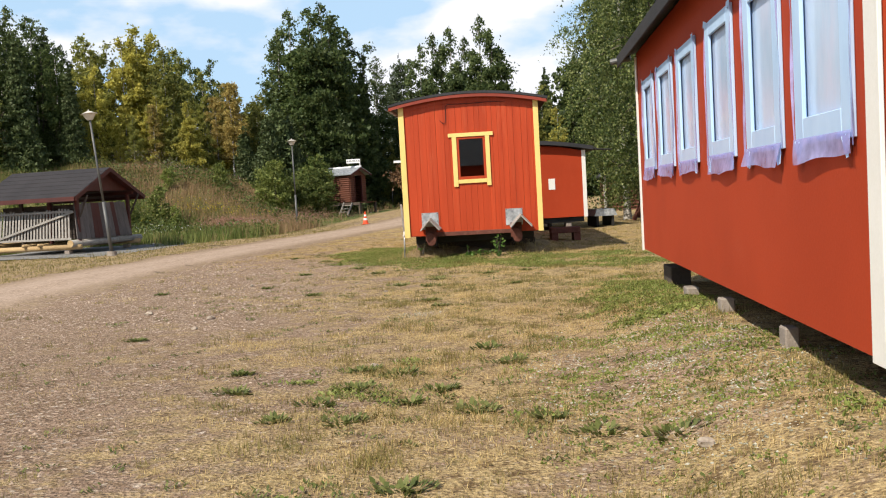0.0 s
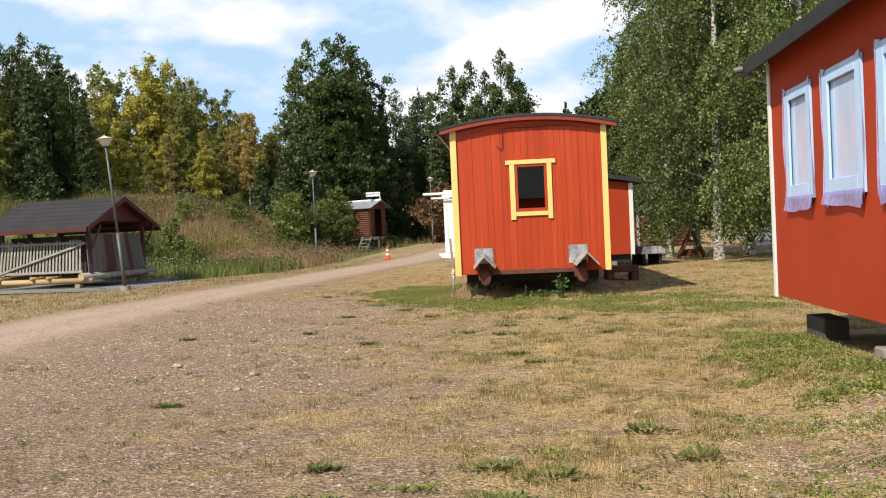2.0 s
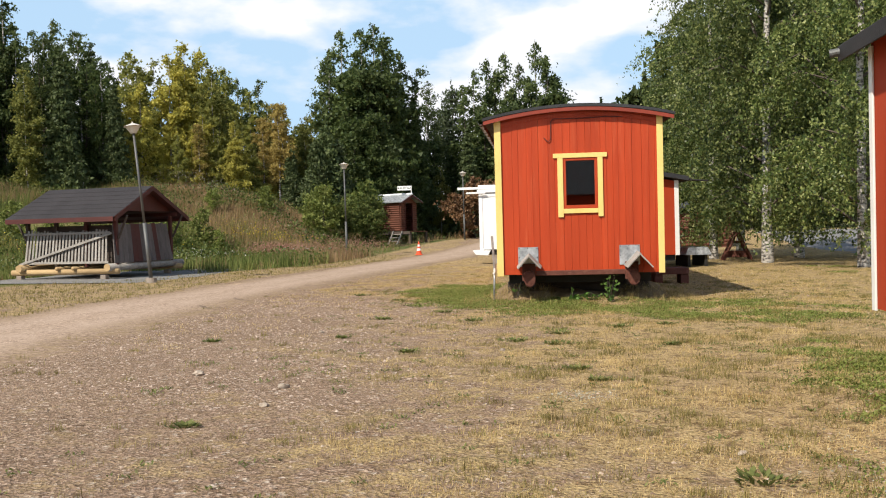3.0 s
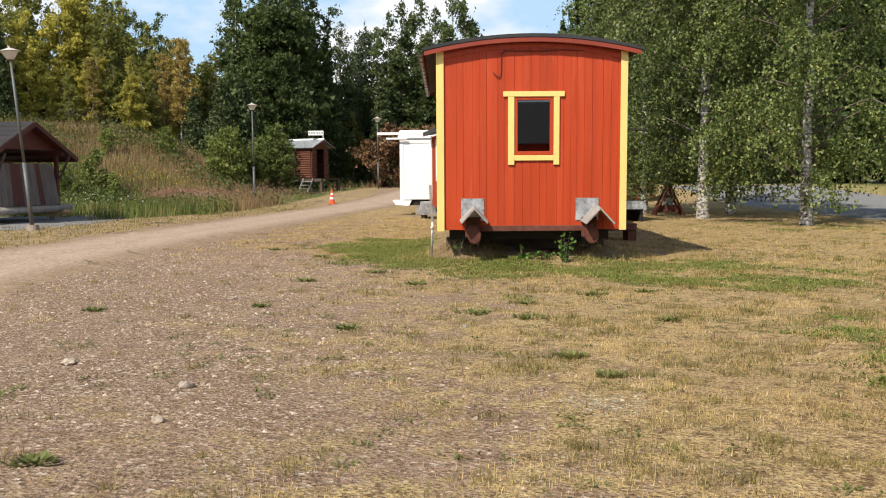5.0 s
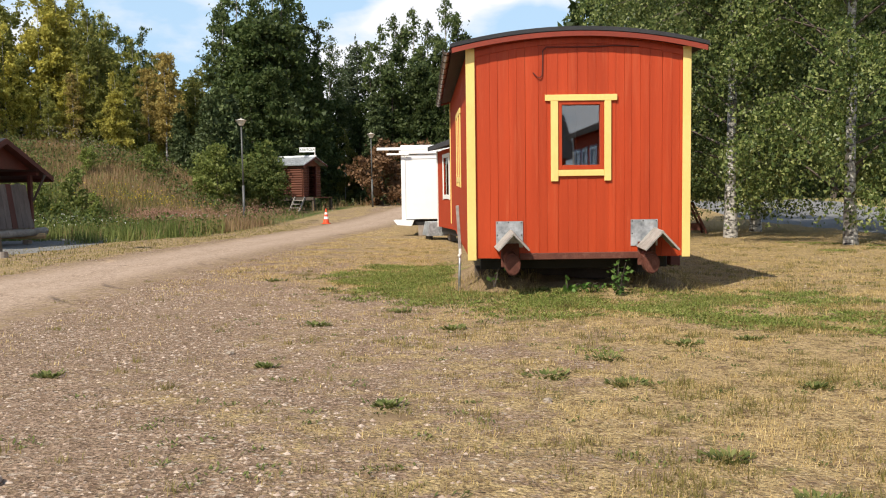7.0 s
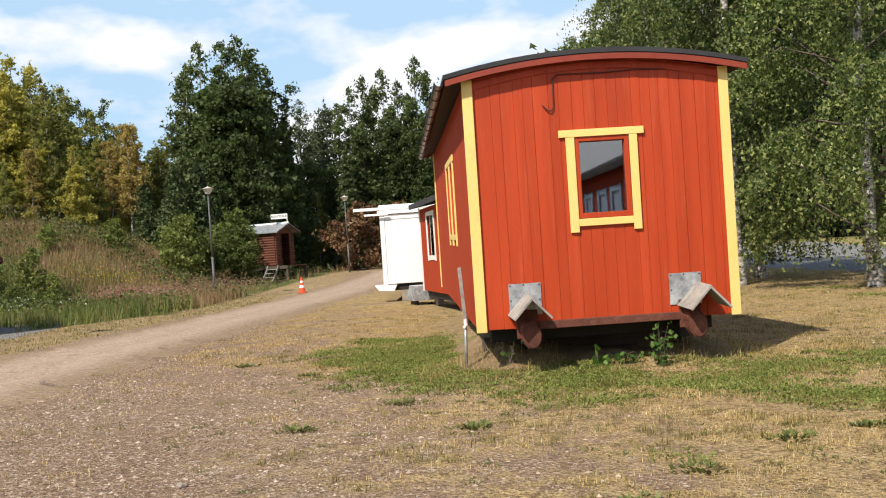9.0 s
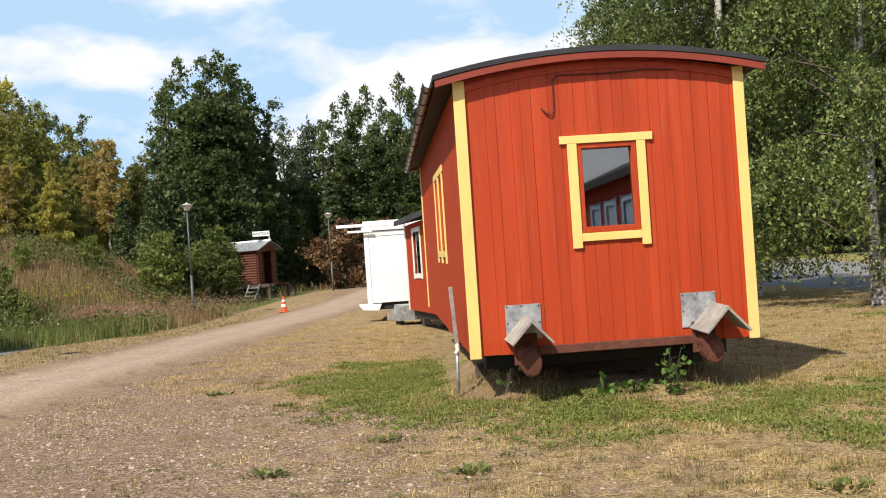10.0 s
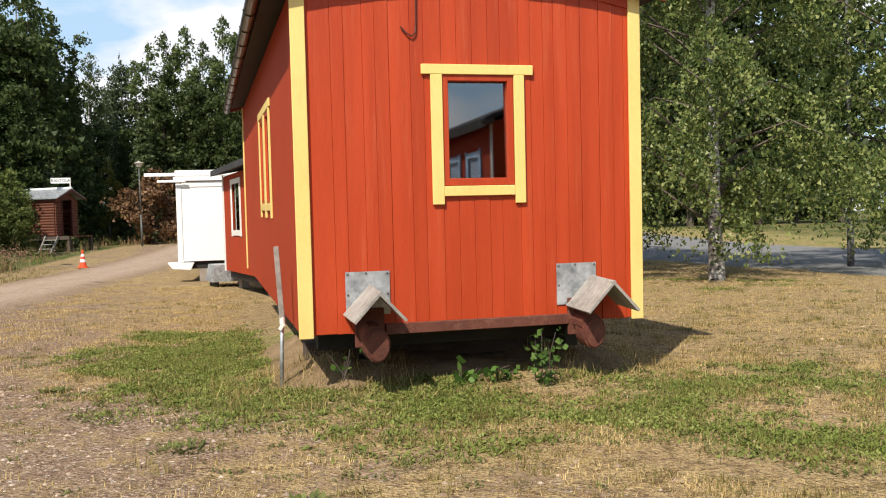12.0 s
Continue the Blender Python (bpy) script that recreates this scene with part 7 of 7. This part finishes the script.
# ---- the earth bank and growth under the wagon ----
def earth_bank():
    X, Y = np.meshgrid(np.linspace(-3.5, 1.0, 60), np.linspace(21.0, 24.2, 44))
    lump = smooth01(X, -3.35, -2.35) * (1 - smooth01(X, 0.35, 0.9)) * smooth01(Y, 21.35, 22.2) * (0.45 + 0.75 * np.exp(-((X + 2.4) / 0.5) ** 2) + 0.35 * np.exp(-((X - 0.1) / 0.4) ** 2))
    Z = height(X, Y) + 0.14 * lump * (1 + 0.6 * wobble(X, Y, 5.0, 2.0) + 0.4 * wobble(X, Y, 13.0, 1.0)) - 0.03
    i = (np.arange(43)[:, None] * 60 + np.arange(59)[None]).ravel()
    me = bpy.data.meshes.new("earth_bank")
    me.from_pydata(np.stack([X, Y, Z], -1).reshape(-1, 3).tolist(), [], np.stack([i, i + 1, i + 61, i + 60], -1).tolist())
    me.materials.append(EARTH)
    me.shade_smooth()
    tagged(new("earth_bank", me), "bare dry earth heaped under the wagon's end", "earth", kind="stuff")
    return X, Y, Z


EX, EY, EZ = earth_bank()
k = grng.integers(0, EX.size, 1300)
P = np.stack([EX.ravel()[k], EY.ravel()[k], EZ.ravel()[k]], -1)
P = P[(P[:, 1] < 22.7) & ((P[:, 0] < -1.7) | (P[:, 0] > -0.4))]
Q = np.repeat(P, 6, 0)
Q[:, :2] += grng.normal(size=(len(Q), 2)) * 0.04
stuff("withered_grass", blades(Q, 0.05 + 0.15 * grng.random(len(Q)), 0.004 + 0.004 * grng.random(len(Q)), grng, 1.0), BLADE_TUFT, "withered grass hanging over the earth bank", "grass")


def vine(name, x, y, z, h, spread, n, size, seed, label):
    t = thing(name, label, "plant", pose(x, y, z))
    rng = np.random.default_rng(seed)
    bm = B()
    C = []
    for k in range(5):
        a = Vector((rng.normal() * spread * 0.2, rng.normal() * 0.04, 0))
        b = a + Vector((rng.normal() * spread, -0.05 + rng.normal() * 0.05, h * (0.6 + 0.4 * rng.random())))
        tube(bm, a, b, 0.006, 0.003, 5)
        C += [np.array(a.lerp(b, s)) for s in rng.random(n // 5)]
    part("stem", bm, BARK, t)
    C = np.array(C) + rng.normal(size=(len(C), 3)) * np.array([0.05, 0.04, 0.03])
    c = new("leaves", quads("leaves", leaf_quads(C, size, rng, 0.4, 1.2), LEAF_VINE))
    c.parent = t
    return t


vine("climbing_plant", -0.62, 21.25, 0.06, 0.52, 0.10, 80, 0.06, 51, "green climbing plant growing up the wagon's beam")
vine("burdock", -1.30, 21.45, 0.06, 0.20, 0.14, 22, 0.11, 52, "low plant with broad green leaves under the wagon")
vine("climbing_plant", -2.40, 21.45, 0.16, 0.30, 0.06, 14, 0.05, 53, "small green plant under the wagon's corner")
vine("low_plant", -0.95, 21.45, 0.06, 0.16, 0.16, 40, 0.05, 54, "low green plants under the wagon")

# ---- the meadow on the bank ----
edge_in = lambda x, y: grow_meadow(x, y) > 0.55
in_view = lambda x, y: np.where((np.degrees(np.arctan2(x + 1, y)) > -40) & (np.hypot(x, y) < 78), 1, 0)
keep_off = lambda x, y: np.where((np.abs(x + 19.1) < 3.2) & (np.abs(y - 37.0) < 3.4), 0, 1) * np.where((np.abs(x + 11.9) < 2.4) & (y > 54), 0.06, 1)
bearing = lambda x, y: np.degrees(np.arctan2(x + 1, y))
# fewer tan blades left of bearing -25: tree shade put into the grass colour
tan_part = lambda x, y: np.clip(0.35 * np.exp(-((bearing(x, y) + 18) / 5) ** 2) * smooth01(np.hypot(x + 1, y), 48, 58) - 0.35 * smooth01(-bearing(x, y), 25, 29) + 0.24 + 0.9 * wobble(x, y, 0.21, 4.0) + 0.5 * smooth01(np.hypot(x + 1, y), 58, 68), 0.08, 0.95)
for nm, mat, n, w, label in (("meadow_grass", BLADE_MEADOW, 9500, lambda x, y: 1 - tan_part(x, y), "tall green meadow grass on the bank"),
                             ("dry_meadow_grass", BLADE_TAN, 9000, tan_part, "tall straw-coloured grass on the bank")):
    P = scatter(n, -46, -7, 34, 76, grng, lambda x, y: edge_in(x, y) * in_view(x, y) * keep_off(x, y) * w(x, y))
    Q = tufted(P, 5, 0.16, grng)
    H = 0.22 + 0.5 * grng.random(len(Q)) + 0.22 * wobble(Q[:, 0], Q[:, 1], 0.5, 1.0)
    stuff(nm, straws(Q, np.clip(H, 0.15, 1.1), 0.022 + 0.024 * grng.random(len(Q)), grng, 0.45), mat, label, "grass")
# the verge between road and bank
P = scatter(4200, -24, -10, 8, 56, grng, lambda x, y: np.where((grow_meadow(x, y) < 0.6) & (x < np.interp(y, (8, 19, 33, 41, 48, 60), (-12.9, -12.3, -11.9, -10.9, -9.5, -7.9))), 1, 0) * keep_off(x, y))
Q = tufted(P, 7, 0.10, grng)
stuff("verge_grass", straws(Q, 0.03 + 0.08 * grng.random(len(Q)), 0.014 + 0.010 * grng.random(len(Q)), grng, 0.9), TURF_OLIVE, "short half-dry grass on the road verge", "grass")
P = scatter(5500, -46, -9, 40, 72, grng, lambda x, y: edge_in(x, y) * in_view(x, y) * np.clip(wobble(x, y, 0.45, 6.0) * 1.8 + 0.2, 0, 1) * keep_off(x, y))
P[:, 2] += 0.15 + 0.45 * grng.random(len(P))
stuff("meadow_herbs", leaf_quads(tufted_up(P, 5, 0.2, grng), 0.10, grng, 0.2, 1.4), LEAF_HERB, "green leafy herbs among the meadow grass", "grass")


def flowers(name, spots, n, material, label, lo, hi):
    c = np.array(spots, float)
    k = grng.integers(0, len(c), n)
    x = c[k, 0] + grng.normal(size=n) * c[k, 2]
    y = c[k, 1] + grng.normal(size=n) * c[k, 2] * 0.8
    P = np.stack([x, y, height(x, y) + grng.uniform(lo, hi, n)], -1)
    stuff(name, leaf_quads(P, 0.05, grng, 0.0, 1.0), material, label, "flowers")


flowers("yellow_flowers", ((-22.5, 49, 1.6), (-17.0, 52.8, 1.2), (-18.6, 52.8, 1.2), (-19.8, 53.0, 1.2), (-25, 50, 2), (-28.5, 46.5, 1.2), (-27, 48.5, 1.4)), 900, PETAL_YELLOW, "yellow meadow flowers on the bank", 0.5, 0.95)
flowers("white_flowers", ((-20.5, 47.0, 0.8), (-19.2, 47.0, 0.8), (-17.8, 47.5, 0.9), (-25.6, 41.5, 0.9), (-14.4, 50, 1.0), (-20, 55, 4), (-27, 66, 3), (-23, 67, 2)), 420, PETAL_WHITE, "white meadow flowers at the road's edge", 0.3, 0.7)
flowers("pink_seed_heads", ((-16.5, 49.6, 0.9), (-15.6, 50.2, 0.9), (-16.5, 49.8, 0.7), (-13.4, 52, 1.2), (-13.2, 55, 1.4), (-17, 56, 2.0), (-22, 65, 4)), 7000, PETAL_PINK, "reddish grass seed heads on the bank", 0.35, 0.75)
flowers("thistle_heads", ((-25, 67.5, 3), (-30, 66, 3), (-21, 68, 2.5), (-28.5, 65, 1.0), (-27, 63.5, 0.9), (-25.5, 62, 0.9), (-24, 60.5, 0.9), (-22.5, 59.5, 0.9)), 620, SEED_PALE, "pale fluffy seed heads on the bank's crest", 0.9, 1.4)
